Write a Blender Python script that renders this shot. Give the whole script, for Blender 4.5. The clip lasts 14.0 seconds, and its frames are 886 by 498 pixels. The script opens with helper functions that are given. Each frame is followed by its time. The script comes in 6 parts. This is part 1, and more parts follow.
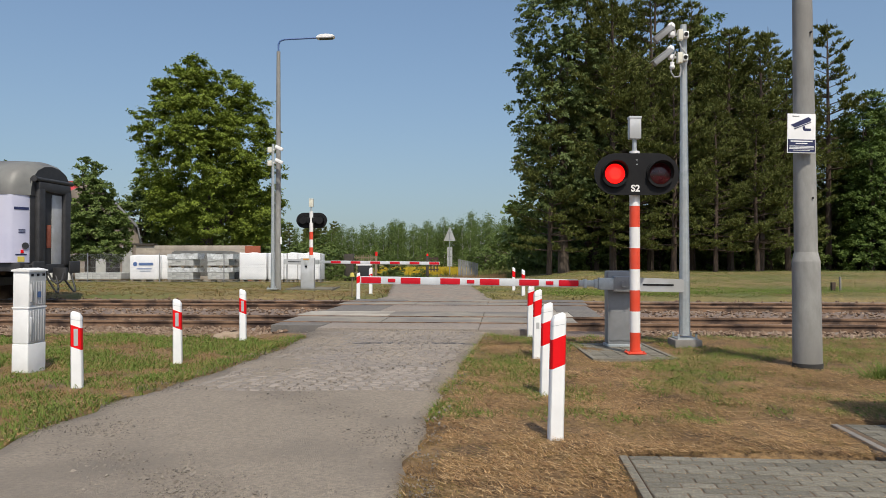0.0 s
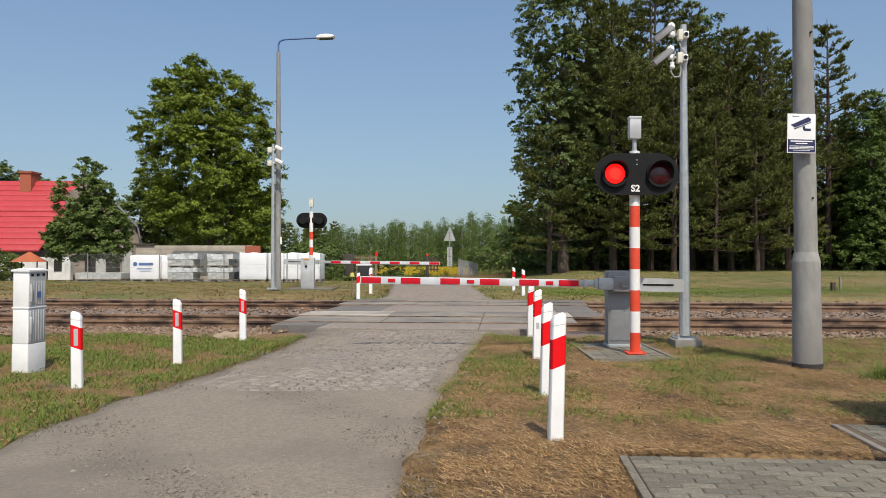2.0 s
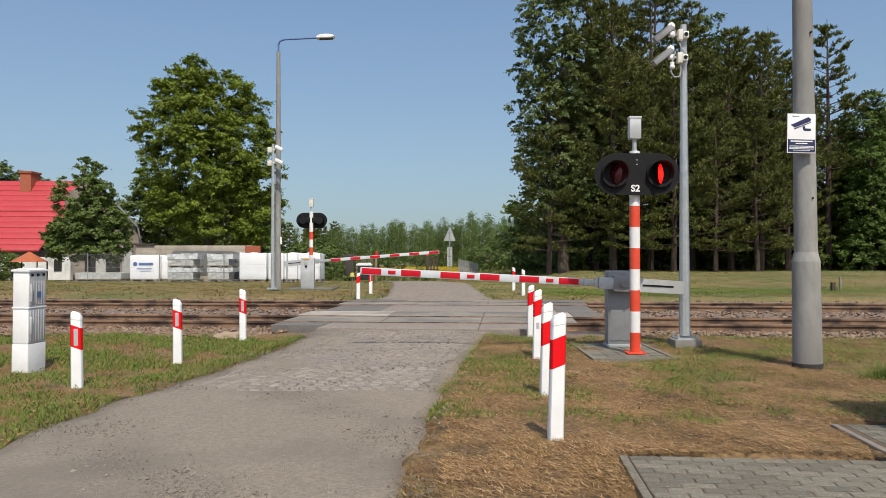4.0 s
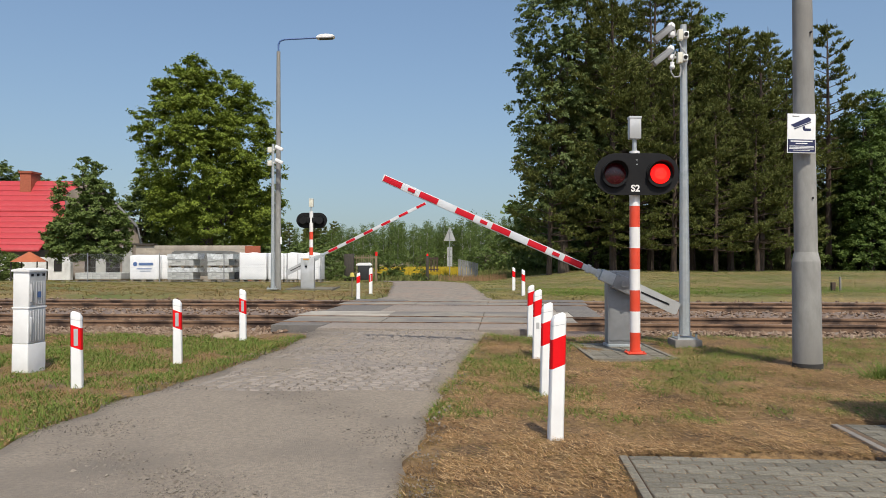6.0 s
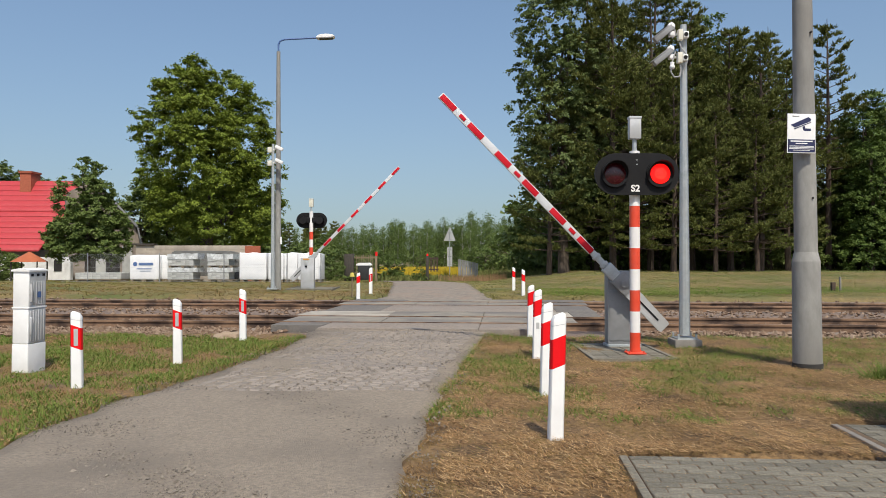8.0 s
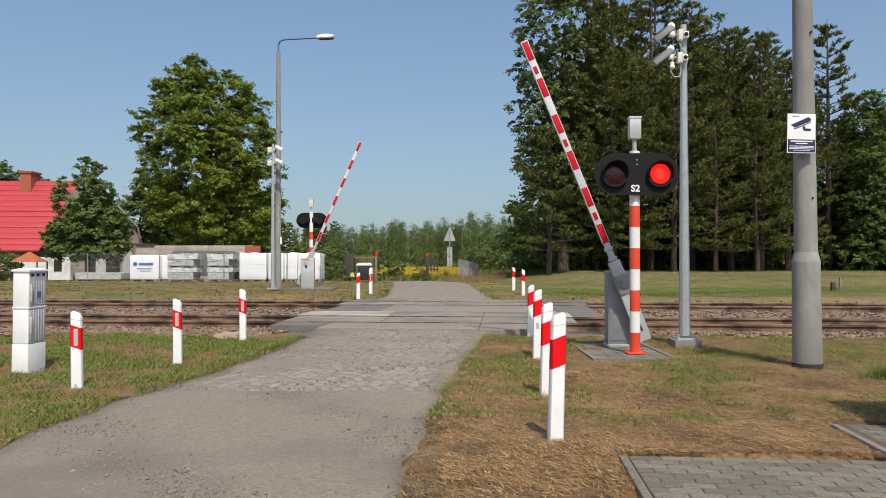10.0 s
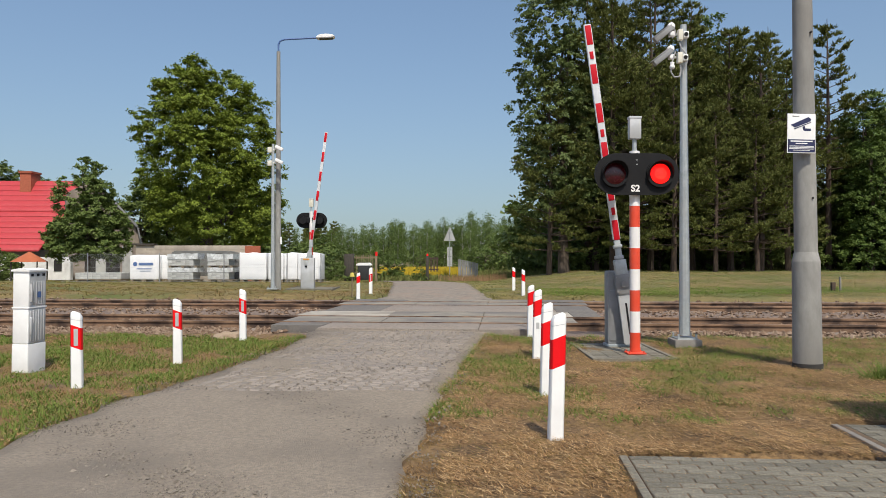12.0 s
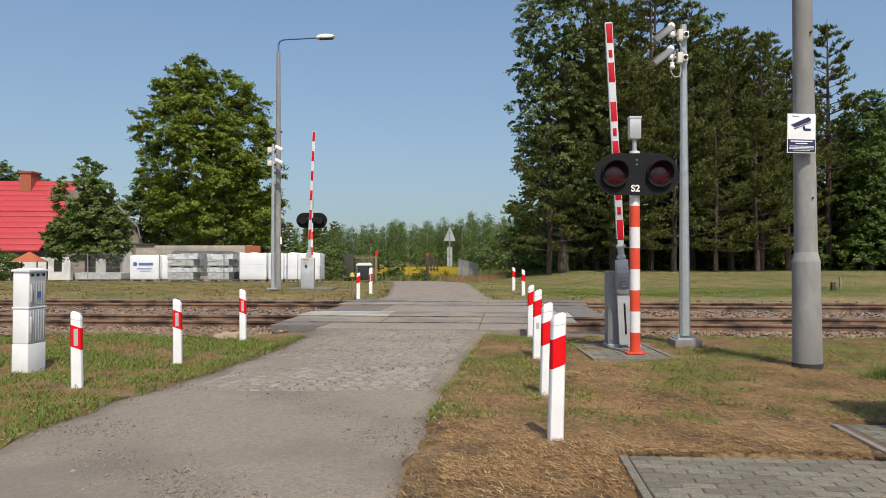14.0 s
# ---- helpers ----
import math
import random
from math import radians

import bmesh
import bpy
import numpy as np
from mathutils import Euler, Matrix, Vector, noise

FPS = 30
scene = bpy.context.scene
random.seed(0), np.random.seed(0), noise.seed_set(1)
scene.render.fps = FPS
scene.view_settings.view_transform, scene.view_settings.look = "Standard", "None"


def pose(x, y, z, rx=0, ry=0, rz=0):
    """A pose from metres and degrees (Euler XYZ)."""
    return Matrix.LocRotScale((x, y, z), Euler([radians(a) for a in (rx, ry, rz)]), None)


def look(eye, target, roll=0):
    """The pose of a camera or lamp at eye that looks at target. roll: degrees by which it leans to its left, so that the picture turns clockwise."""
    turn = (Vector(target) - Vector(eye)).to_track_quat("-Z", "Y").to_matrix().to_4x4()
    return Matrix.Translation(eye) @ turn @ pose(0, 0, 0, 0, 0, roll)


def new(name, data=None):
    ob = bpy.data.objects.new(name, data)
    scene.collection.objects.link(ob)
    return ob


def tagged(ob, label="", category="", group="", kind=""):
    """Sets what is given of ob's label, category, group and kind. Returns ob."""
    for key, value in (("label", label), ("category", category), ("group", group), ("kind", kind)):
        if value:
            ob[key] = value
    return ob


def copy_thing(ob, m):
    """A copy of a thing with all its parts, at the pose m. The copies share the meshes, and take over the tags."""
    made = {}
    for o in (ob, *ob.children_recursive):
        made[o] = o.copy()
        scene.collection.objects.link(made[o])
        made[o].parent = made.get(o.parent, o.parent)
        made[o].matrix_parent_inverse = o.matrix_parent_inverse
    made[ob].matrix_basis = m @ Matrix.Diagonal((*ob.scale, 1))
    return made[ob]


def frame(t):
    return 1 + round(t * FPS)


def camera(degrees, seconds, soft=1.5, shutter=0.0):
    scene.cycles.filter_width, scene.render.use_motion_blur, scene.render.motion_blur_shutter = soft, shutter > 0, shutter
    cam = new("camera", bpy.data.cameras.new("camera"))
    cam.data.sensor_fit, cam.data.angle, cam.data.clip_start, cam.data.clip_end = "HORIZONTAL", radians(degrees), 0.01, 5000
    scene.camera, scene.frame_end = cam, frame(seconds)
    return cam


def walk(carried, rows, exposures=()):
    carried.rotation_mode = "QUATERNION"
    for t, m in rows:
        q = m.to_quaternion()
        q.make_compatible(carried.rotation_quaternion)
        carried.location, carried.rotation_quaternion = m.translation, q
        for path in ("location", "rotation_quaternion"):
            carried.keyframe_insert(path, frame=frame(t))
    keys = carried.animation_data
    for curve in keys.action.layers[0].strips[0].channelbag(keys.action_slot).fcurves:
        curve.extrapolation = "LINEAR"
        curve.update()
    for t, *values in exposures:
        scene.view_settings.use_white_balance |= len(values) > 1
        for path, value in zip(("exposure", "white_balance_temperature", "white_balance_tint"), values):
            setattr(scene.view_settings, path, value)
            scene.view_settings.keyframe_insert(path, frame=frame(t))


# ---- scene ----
SUN_DIR = Vector((0.175, -0.63, 1.0)).normalized()
cam = camera(60, 14.0, soft=0.55)
walk(cam, [(0.0, look((0, 0, 1.32), (0, 100, 2.498))), (14.0, look((0, 0, 1.32), (0, 100, 2.498)))],
     exposures=[(0.0, -0.1), (0.4, -0.02), (14.0, -0.01)])

# ---- world and sun ----
world = bpy.data.worlds.new("sky")
scene.world = world
world.use_nodes = True
wn = world.node_tree.nodes
sky = wn.new("ShaderNodeTexSky")
sky.sky_type, sky.sun_disc = "NISHITA", False
sky.sun_elevation = math.asin(SUN_DIR.z)
sky.sun_rotation = math.atan2(SUN_DIR.x, SUN_DIR.y)
sky.air_density, sky.dust_density, sky.ozone_density = 1.3, 3.0, 4.0
# the haze near the horizon is even: the sky's gradient begins a few degrees up
lift, way = wn.new("ShaderNodeMapping"), wn.new("ShaderNodeTexCoord")
lift.inputs["Scale"].default_value, lift.inputs["Location"].default_value = (1, 1, 0.9), (0, 0, 0.06)
world.node_tree.links.new(way.outputs["Generated"], lift.inputs[0])
world.node_tree.links.new(lift.outputs[0], sky.inputs[0])
world.node_tree.links.new(sky.outputs[0], wn["Background"].inputs[0])
wn["Background"].inputs[1].default_value = 0.141
sun = new("sun", bpy.data.lights.new("sun", "SUN"))
sun.data.energy, sun.data.angle, sun.data.color = 4.05, radians(0.55), (1.0, 0.925, 0.79)
sun.matrix_world = look(SUN_DIR * 60, (0, 0, 0))


# ---- materials ----
def surface(name, c1, c2, scale=4.0, rough=0.7, metal=0.0, bump=0.0, bscale=60.0, c3=None, s3=0.6, m3=0.5, vary=0.0, coords="Object",
            translucent=0.0, stretch=(1, 1, 1), coat=0.0, gloss=0.5):
    """Two-scale noise between c1 and c2, with broad stains of c3, a fine bump and a change from piece to piece."""
    m = bpy.data.materials.new(name)
    m.use_nodes = True
    n, l = m.node_tree.nodes, m.node_tree.links
    b = n["Principled BSDF"]
    b.inputs["Metallic"].default_value = metal
    b.inputs["Coat Weight"].default_value = coat
    b.inputs["Specular IOR Level"].default_value = gloss
    tc = n.new("ShaderNodeTexCoord") if coords == "Object" else n.new("ShaderNodeNewGeometry")
    vec = tc.outputs["Object" if coords == "Object" else "Position"]
    mp = n.new("ShaderNodeMapping")
    mp.inputs["Scale"].default_value = stretch
    l.new(vec, mp.inputs[0])
    vec = mp.outputs[0]
    fine = n.new("ShaderNodeTexNoise")
    fine.inputs["Scale"].default_value, fine.inputs["Detail"].default_value = scale, 8
    fine.inputs["Roughness"].default_value = 0.65
    l.new(vec, fine.inputs[0])
    r = n.new("ShaderNodeValToRGB")
    r.color_ramp.elements[0].position, r.color_ramp.elements[1].position = 0.32, 0.68
    r.color_ramp.elements[0].color, r.color_ramp.elements[1].color = (*c1, 1), (*c2, 1)
    l.new(fine.outputs[0], r.inputs[0])
    col = r.outputs[0]
    if c3:
        big = n.new("ShaderNodeTexNoise")
        big.inputs["Scale"].default_value, big.inputs["Detail"].default_value = s3, 5
        l.new(vec, big.inputs[0])
        rr = n.new("ShaderNodeValToRGB")
        rr.color_ramp.elements[0].position, rr.color_ramp.elements[1].position = m3 - 0.08, m3 + 0.12
        l.new(big.outputs[0], rr.inputs[0])
        mx = n.new("ShaderNodeMix")
        mx.data_type = "RGBA"
        l.new(rr.outputs[0], mx.inputs[0])
        l.new(col, mx.inputs[6])
        mx.inputs[7].default_value = (*c3, 1)
        col = mx.outputs[2]
    if vary:
        src = n.new("ShaderNodeObjectInfo").outputs["Random"]
        mr = n.new("ShaderNodeMapRange")
        mr.inputs[3].default_value, mr.inputs[4].default_value = 1 - vary, 1 + vary
        l.new(src, mr.inputs[0])
        hs = n.new("ShaderNodeHueSaturation")
        l.new(mr.outputs[0], hs.inputs["Value"])
        l.new(col, hs.inputs["Color"])
        col = hs.outputs[0]
    l.new(col, b.inputs["Base Color"])
    rm = n.new("ShaderNodeMapRange")
    rm.inputs[3].default_value, rm.inputs[4].default_value = max(rough - 0.12, 0.02), min(rough + 0.12, 1)
    l.new(fine.outputs[0], rm.inputs[0])
    l.new(rm.outputs[0], b.inputs["Roughness"])
    if bump:
        t = n.new("ShaderNodeTexNoise")
        t.inputs["Scale"].default_value, t.inputs["Detail"].default_value = bscale, 6
        l.new(vec, t.inputs[0])
        bp = n.new("ShaderNodeBump")
        bp.inputs["Strength"].default_value, bp.inputs["Distance"].default_value = min(bump, 1), 0.02
        l.new(t.outputs[0], bp.inputs["Height"])
        l.new(bp.outputs[0], b.inputs["Normal"])
    if translucent:
        tr = n.new("ShaderNodeBsdfTranslucent")
        l.new(col, tr.inputs[0])
        ms = n.new("ShaderNodeMixShader")
        ms.inputs[0].default_value = translucent
        l.new(b.outputs[0], ms.inputs[1])
        l.new(tr.outputs[0], ms.inputs[2])
        l.new(ms.outputs[0], n["Material Output"].inputs[0])
    return m


def island(name, colours, rough=0.8, translucent=0.0, patch=None, pscale=0.5):
    """A material for many small joined pieces: a colour for each piece, mixed with a second ramp in broad patches."""
    m = bpy.data.materials.new(name)
    m.use_nodes = True
    n, l = m.node_tree.nodes, m.node_tree.links
    b = n["Principled BSDF"]
    b.inputs["Roughness"].default_value = rough
    b.inputs["Specular IOR Level"].default_value = 0.25
    g = n.new("ShaderNodeNewGeometry")

    def ramp(cs):
        r = n.new("ShaderNodeValToRGB")
        while len(r.color_ramp.elements) < len(cs):
            r.color_ramp.elements.new(0.5)
        for i, c in enumerate(cs):
            r.color_ramp.elements[i].position = i / (len(cs) - 1)
            r.color_ramp.elements[i].color = (*c, 1)
        l.new(g.outputs["Random Per Island"], r.inputs[0])
        return r.outputs[0]
    col = ramp(colours)
    if patch:
        t = n.new("ShaderNodeTexNoise")
        t.inputs["Scale"].default_value, t.inputs["Detail"].default_value = pscale, 5
        l.new(g.outputs["Position"], t.inputs[0])
        rr = n.new("ShaderNodeValToRGB")
        rr.color_ramp.elements[0].position, rr.color_ramp.elements[1].position = 0.42, 0.56
        l.new(t.outputs[0], rr.inputs[0])
        mx = n.new("ShaderNodeMix")
        mx.data_type = "RGBA"
        l.new(rr.outputs[0], mx.inputs[0])
        l.new(col, mx.inputs[6])
        l.new(ramp(patch), mx.inputs[7])
        col = mx.outputs[2]
    l.new(col, b.inputs["Base Color"])
    if translucent:
        tr = n.new("ShaderNodeBsdfTranslucent")
        l.new(col, tr.inputs[0])
        ms = n.new("ShaderNodeMixShader")
        ms.inputs[0].default_value = translucent
        l.new(b.outputs[0], ms.inputs[1])
        l.new(tr.outputs[0], ms.inputs[2])
        l.new(ms.outputs[0], n["Material Output"].inputs[0])
    return m


def glow(name, colour, strength):
    m = bpy.data.materials.new(name)
    m.use_nodes = True
    b = m.node_tree.nodes["Principled BSDF"]
    b.inputs["Base Color"].default_value = (*colour, 1)
    b.inputs["Emission Color"].default_value = (*colour, 1)
    b.inputs["Emission Strength"].default_value = strength
    return m


M_GROUND = surface("dry_grass_soil", (0.085, 0.05, 0.022), (0.3, 0.185, 0.078), 22, 0.95, bump=1.0, bscale=60, c3=(0.07, 0.044, 0.025), s3=2.6, m3=0.58, coords="Position")
M_TURF = surface("dry_bank_turf", (0.1, 0.08, 0.03), (0.24, 0.175, 0.07), 9, 0.95, bump=1.0, bscale=30, c3=(0.09, 0.105, 0.028), s3=0.3, m3=0.52, coords="Position")
M_FARLANE = surface("patched_far_lane", (0.13, 0.112, 0.094), (0.3, 0.255, 0.208), 5, 0.93, bump=1.0, bscale=40, c3=(0.25, 0.19, 0.15), s3=1.1, m3=0.55, coords="Position")
M_REDDUST = surface("reddish_dusty_asphalt", (0.16, 0.135, 0.112), (0.31, 0.255, 0.21), 14, 0.93, bump=0.8, bscale=60, c3=(0.24, 0.21, 0.18), s3=1.2, coords="Position")
M_DUST = surface("dusty_asphalt", (0.19, 0.159, 0.126), (0.345, 0.287, 0.22), 34.0, 0.93, bump=1.0, bscale=110, c3=(0.19, 0.16, 0.128), s3=0.75, m3=0.56, coords="Position")
M_ASPHALT = surface("old_asphalt", (0.1, 0.092, 0.084), (0.19, 0.172, 0.15), 9, 0.9, bump=0.5, bscale=80, c3=(0.13, 0.12, 0.115), s3=0.6, m3=0.55, coords="Position")
M_SETT = surface("worn_sett_stone", (0.185, 0.16, 0.135), (0.295, 0.252, 0.208), 14, 0.85, bump=0.4, bscale=50, vary=0.16, c3=(0.2, 0.175, 0.155), s3=1.0)
M_PANEL = surface("concrete_crossing_panel", (0.185, 0.168, 0.138), (0.28, 0.255, 0.208), 5, 0.88, bump=0.3, bscale=60, c3=(0.16, 0.145, 0.13), s3=0.9, m3=0.5, vary=0.04)
M_LIGHTPANEL = surface("pale_concrete_panel", (0.35, 0.32, 0.27), (0.46, 0.42, 0.35), 5, 0.88, bump=0.3, bscale=60, c3=(0.24, 0.215, 0.18), s3=0.9, m3=0.5, vary=0.05)
M_PAVER = surface("grey_concrete_paver", (0.108, 0.1, 0.078), (0.222, 0.204, 0.16), 32, 0.9, bump=0.7, bscale=120, vary=0.22)
M_GRIT = island("road_grit", [(0.12, 0.105, 0.09), (0.21, 0.182, 0.152), (0.26, 0.225, 0.185), (0.165, 0.143, 0.12)], 0.9)
M_SAND = surface("pale_sand", (0.26, 0.19, 0.13), (0.34, 0.26, 0.18), 12, 0.95, bump=0.5)
M_PAVJOINT = surface("dark_sandy_joint", (0.07, 0.048, 0.032), (0.17, 0.115, 0.07), 20, 0.95, bump=0.5)
M_JOINT = surface("sandy_joint", (0.2, 0.14, 0.09), (0.28, 0.2, 0.13), 20, 0.95, bump=0.5)
M_KERB = surface("concrete_kerb", (0.17, 0.158, 0.14), (0.235, 0.218, 0.195), 10, 0.88, bump=0.3)
M_BALLAST = surface("rusty_ballast_bed", (0.12, 0.085, 0.065), (0.2, 0.15, 0.12), 8, 0.95, bump=1.0, bscale=14, coords="Position")
M_STONE = island("ballast_stone", [(0.1, 0.062, 0.04), (0.18, 0.12, 0.082), (0.27, 0.2, 0.145), (0.14, 0.092, 0.062)], 0.9)
M_RUST = surface("rusty_rail_steel", (0.19, 0.112, 0.066), (0.27, 0.165, 0.1), 7, 0.75, 0.1, bump=0.2, c3=(0.055, 0.032, 0.022), s3=2)
M_RAILTOP = surface("worn_rail_top", (0.12, 0.08, 0.058), (0.19, 0.135, 0.1), 5, 0.5, 0.3)
M_SLEEPER = surface("dirty_concrete_sleeper", (0.15, 0.115, 0.09), (0.22, 0.18, 0.15), 6, 0.9, bump=0.3, vary=0.15)
M_WHITE = surface("white_plastic", (0.76, 0.76, 0.75), (0.83, 0.83, 0.82), 6, 0.5, c3=(0.7, 0.69, 0.66), s3=2.2, m3=0.62)
M_RED = surface("red_reflective_film", (0.7, 0.006, 0.01), (0.78, 0.01, 0.014), 8, 0.6, gloss=0.12)
M_BRED = surface("boom_red_film", (0.48, 0.008, 0.018), (0.55, 0.012, 0.025), 8, 0.42, gloss=0.2)
M_BWHITE = surface("boom_white_film", (0.52, 0.54, 0.56), (0.6, 0.62, 0.64), 8, 0.42)
M_MASTRED = surface("mast_orange_red_paint", (0.66, 0.055, 0.02), (0.74, 0.075, 0.03), 6, 0.5, c3=(0.6, 0.08, 0.05), s3=4, m3=0.6)
M_MASTWHITE = surface("mast_white_paint", (0.74, 0.72, 0.7), (0.82, 0.8, 0.78), 6, 0.5)
M_BLACK = surface("black_signal_plastic", (0.006, 0.006, 0.007), (0.011, 0.011, 0.012), 8, 0.7, bump=0.05, gloss=0.25)
M_GREY = surface("grey_painted_steel", (0.23, 0.235, 0.24), (0.29, 0.295, 0.3), 5, 0.5, 0.1, c3=(0.2, 0.2, 0.2), s3=2, bump=0.05)
M_SILVER = surface("light_grey_steel", (0.44, 0.45, 0.46), (0.52, 0.53, 0.54), 5, 0.5, 0.2, c3=(0.4, 0.4, 0.39), s3=2)
M_GALV = surface("galvanised_steel", (0.34, 0.37, 0.38), (0.5, 0.53, 0.54), 12, 0.5, 0.45, c3=(0.42, 0.44, 0.44), s3=4, bump=0.05)
M_CONCRETE = surface("weathered_pole_concrete", (0.21, 0.205, 0.19), (0.32, 0.315, 0.295), 7, 0.85, bump=0.12, bscale=140, c3=(0.19, 0.182, 0.168), s3=1.6, m3=0.54, stretch=(1, 1, 0.35))
M_TAR = surface("bituminous_foot", (0.02, 0.02, 0.02), (0.05, 0.045, 0.04), 12, 0.8)
M_LAMPBLUE = surface("blue_painted_arm", (0.05, 0.11, 0.28), (0.08, 0.15, 0.34), 6, 0.5)
M_CREAM = surface("cream_plastic_box", (0.62, 0.6, 0.5), (0.7, 0.68, 0.58), 6, 0.5)
M_NAVY = surface("navy_print", (0.015, 0.02, 0.07), (0.02, 0.025, 0.09), 6, 0.5)
M_ORANGE = surface("orange_sticker", (0.7, 0.3, 0.02), (0.75, 0.36, 0.03), 6, 0.5)
M_YELLOW = surface("faded_yellow_plastic", (0.55, 0.45, 0.08), (0.62, 0.5, 0.12), 6, 0.5)
M_CABLE = surface("grey_cable", (0.3, 0.3, 0.3), (0.4, 0.4, 0.4), 9, 0.6)
M_DARKLENS = surface("unlit_red_lens", (0.035, 0.003, 0.006), (0.055, 0.005, 0.008), 20, 0.25)
M_LIT = glow("lit_red_lens", (1.0, 0.018, 0.01), 1.7)
M_LITRIM = glow("lit_red_lens_rim", (1.0, 0.008, 0.006), 1.25)
M_ROOF = surface("red_metal_roof", (0.37, 0.032, 0.038), (0.44, 0.044, 0.05), 3, 0.45, c3=(0.4, 0.035, 0.04), s3=1)
M_RENDER = surface("grey_brown_render", (0.22, 0.18, 0.15), (0.33, 0.28, 0.235), 2.5, 0.92, bump=0.4, bscale=25, c3=(0.17, 0.14, 0.115), s3=0.7)
M_WHITEWASH = surface("peeling_whitewash", (0.62, 0.62, 0.6), (0.76, 0.76, 0.74), 3, 0.9, bump=0.3, c3=(0.36, 0.34, 0.31), s3=1.2, m3=0.6)
M_BLOCKWALL = surface("pale_block_wall", (0.36, 0.31, 0.25), (0.46, 0.4, 0.33), 3, 0.92, bump=0.3, c3=(0.28, 0.24, 0.2), s3=0.9)
M_BRICK = surface("red_brick", (0.28, 0.075, 0.04), (0.4, 0.12, 0.065), 12, 0.9, bump=0.4, vary=0.12)
# near-black for window glass, and for shade painted into openings and holes
M_DARK = surface("dark_glass_and_opening_shade", (0.015, 0.013, 0.012), (0.03, 0.027, 0.025), 3, 0.9)
M_FILM = surface("white_shrink_film", (0.74, 0.75, 0.77), (0.84, 0.84, 0.85), 3, 0.35, bump=0.6, bscale=9)
M_CRUMPLED = surface("crumpled_clear_film", (0.5, 0.52, 0.53), (0.72, 0.74, 0.75), 14, 0.28, bump=0.6, bscale=16, c3=(0.36, 0.37, 0.37), s3=5, m3=0.52)
M_BLOCK = surface("grey_concrete_block", (0.36, 0.37, 0.36), (0.5, 0.5, 0.48), 5, 0.9, bump=0.3, vary=0.15)
M_WOOD = surface("weathered_wood", (0.17, 0.13, 0.08), (0.27, 0.21, 0.13), 6, 0.85, stretch=(4, 4, 0.6), bump=0.3)
M_DARKWOOD = surface("dark_tarred_wood", (0.035, 0.03, 0.025), (0.065, 0.055, 0.045), 6, 0.85, stretch=(4, 4, 0.6), bump=0.3)
M_BIN = surface("black_bin_plastic", (0.02, 0.021, 0.022), (0.032, 0.033, 0.034), 6, 0.45)
M_BARK = surface("grey_brown_bark", (0.06, 0.045, 0.035), (0.12, 0.092, 0.07), 5, 0.95, bump=0.9, bscale=14, stretch=(3, 3, 0.7))
M_PINEBARK = surface("orange_pine_bark", (0.045, 0.032, 0.025), (0.09, 0.06, 0.042), 5, 0.95, bump=0.8, bscale=14, stretch=(3, 3, 0.7))
M_LINDEN = island("linden_leaf", [(0.115, 0.162, 0.018), (0.15, 0.2, 0.023), (0.185, 0.232, 0.029), (0.128, 0.175, 0.02)], 0.65, 0.12)
M_BUSH = island("shrub_leaf", [(0.085, 0.125, 0.03), (0.125, 0.175, 0.044), (0.165, 0.21, 0.058), (0.1, 0.14, 0.036)], 0.6, 0.35)
M_FRUIT = island("fruit_tree_leaf", [(0.095, 0.145, 0.035), (0.128, 0.18, 0.045), (0.16, 0.21, 0.056), (0.108, 0.158, 0.038)], 0.6, 0.2)
M_ASPEN = island("aspen_leaf", [(0.082, 0.12, 0.036), (0.125, 0.168, 0.05), (0.168, 0.208, 0.07), (0.095, 0.137, 0.042)], 0.55, 0.25)
M_PINE = island("pine_needle", [(0.066, 0.084, 0.019), (0.106, 0.124, 0.028), (0.15, 0.16, 0.04), (0.075, 0.094, 0.022)], 0.7, 0.1)
M_ALDER = island("alder_leaf", [(0.058, 0.1, 0.02), (0.088, 0.14, 0.028), (0.122, 0.175, 0.038), (0.07, 0.115, 0.023)], 0.6, 0.2)
M_BIRCHBARK = surface("pale_birch_bark", (0.3, 0.29, 0.27), (0.5, 0.49, 0.46), 5, 0.85, bump=0.3)
M_BIRCH = island("birch_leaf", [(0.085, 0.135, 0.034), (0.12, 0.172, 0.043), (0.158, 0.208, 0.054), (0.078, 0.122, 0.03)], 0.6, 0.25)
M_GRASS = island("verge_grass", [(0.13, 0.075, 0.03), (0.3, 0.18, 0.07), (0.09, 0.055, 0.025), (0.24, 0.14, 0.055)], 0.8, 0.15,
                 patch=[(0.12, 0.11, 0.03), (0.2, 0.155, 0.05), (0.28, 0.18, 0.07), (0.09, 0.085, 0.025)], pscale=0.9)
M_STRAW = island("dead_straw", [(0.43, 0.27, 0.12), (0.25, 0.135, 0.055), (0.53, 0.365, 0.185), (0.11, 0.058, 0.028), (0.38, 0.195, 0.078)], 0.75, 0.1)
M_STALK = island("bleached_stalk", [(0.52, 0.35, 0.165), (0.4, 0.235, 0.092), (0.6, 0.44, 0.24), (0.3, 0.155, 0.06)], 0.7, 0.1)
M_THATCH = island("dark_thatch", [(0.05, 0.032, 0.02), (0.09, 0.055, 0.03), (0.12, 0.07, 0.036), (0.06, 0.04, 0.024)], 0.85)
M_GREEN = island("green_grass", [(0.085, 0.145, 0.022), (0.13, 0.2, 0.034), (0.2, 0.245, 0.055), (0.1, 0.165, 0.026)], 0.75, 0.25)
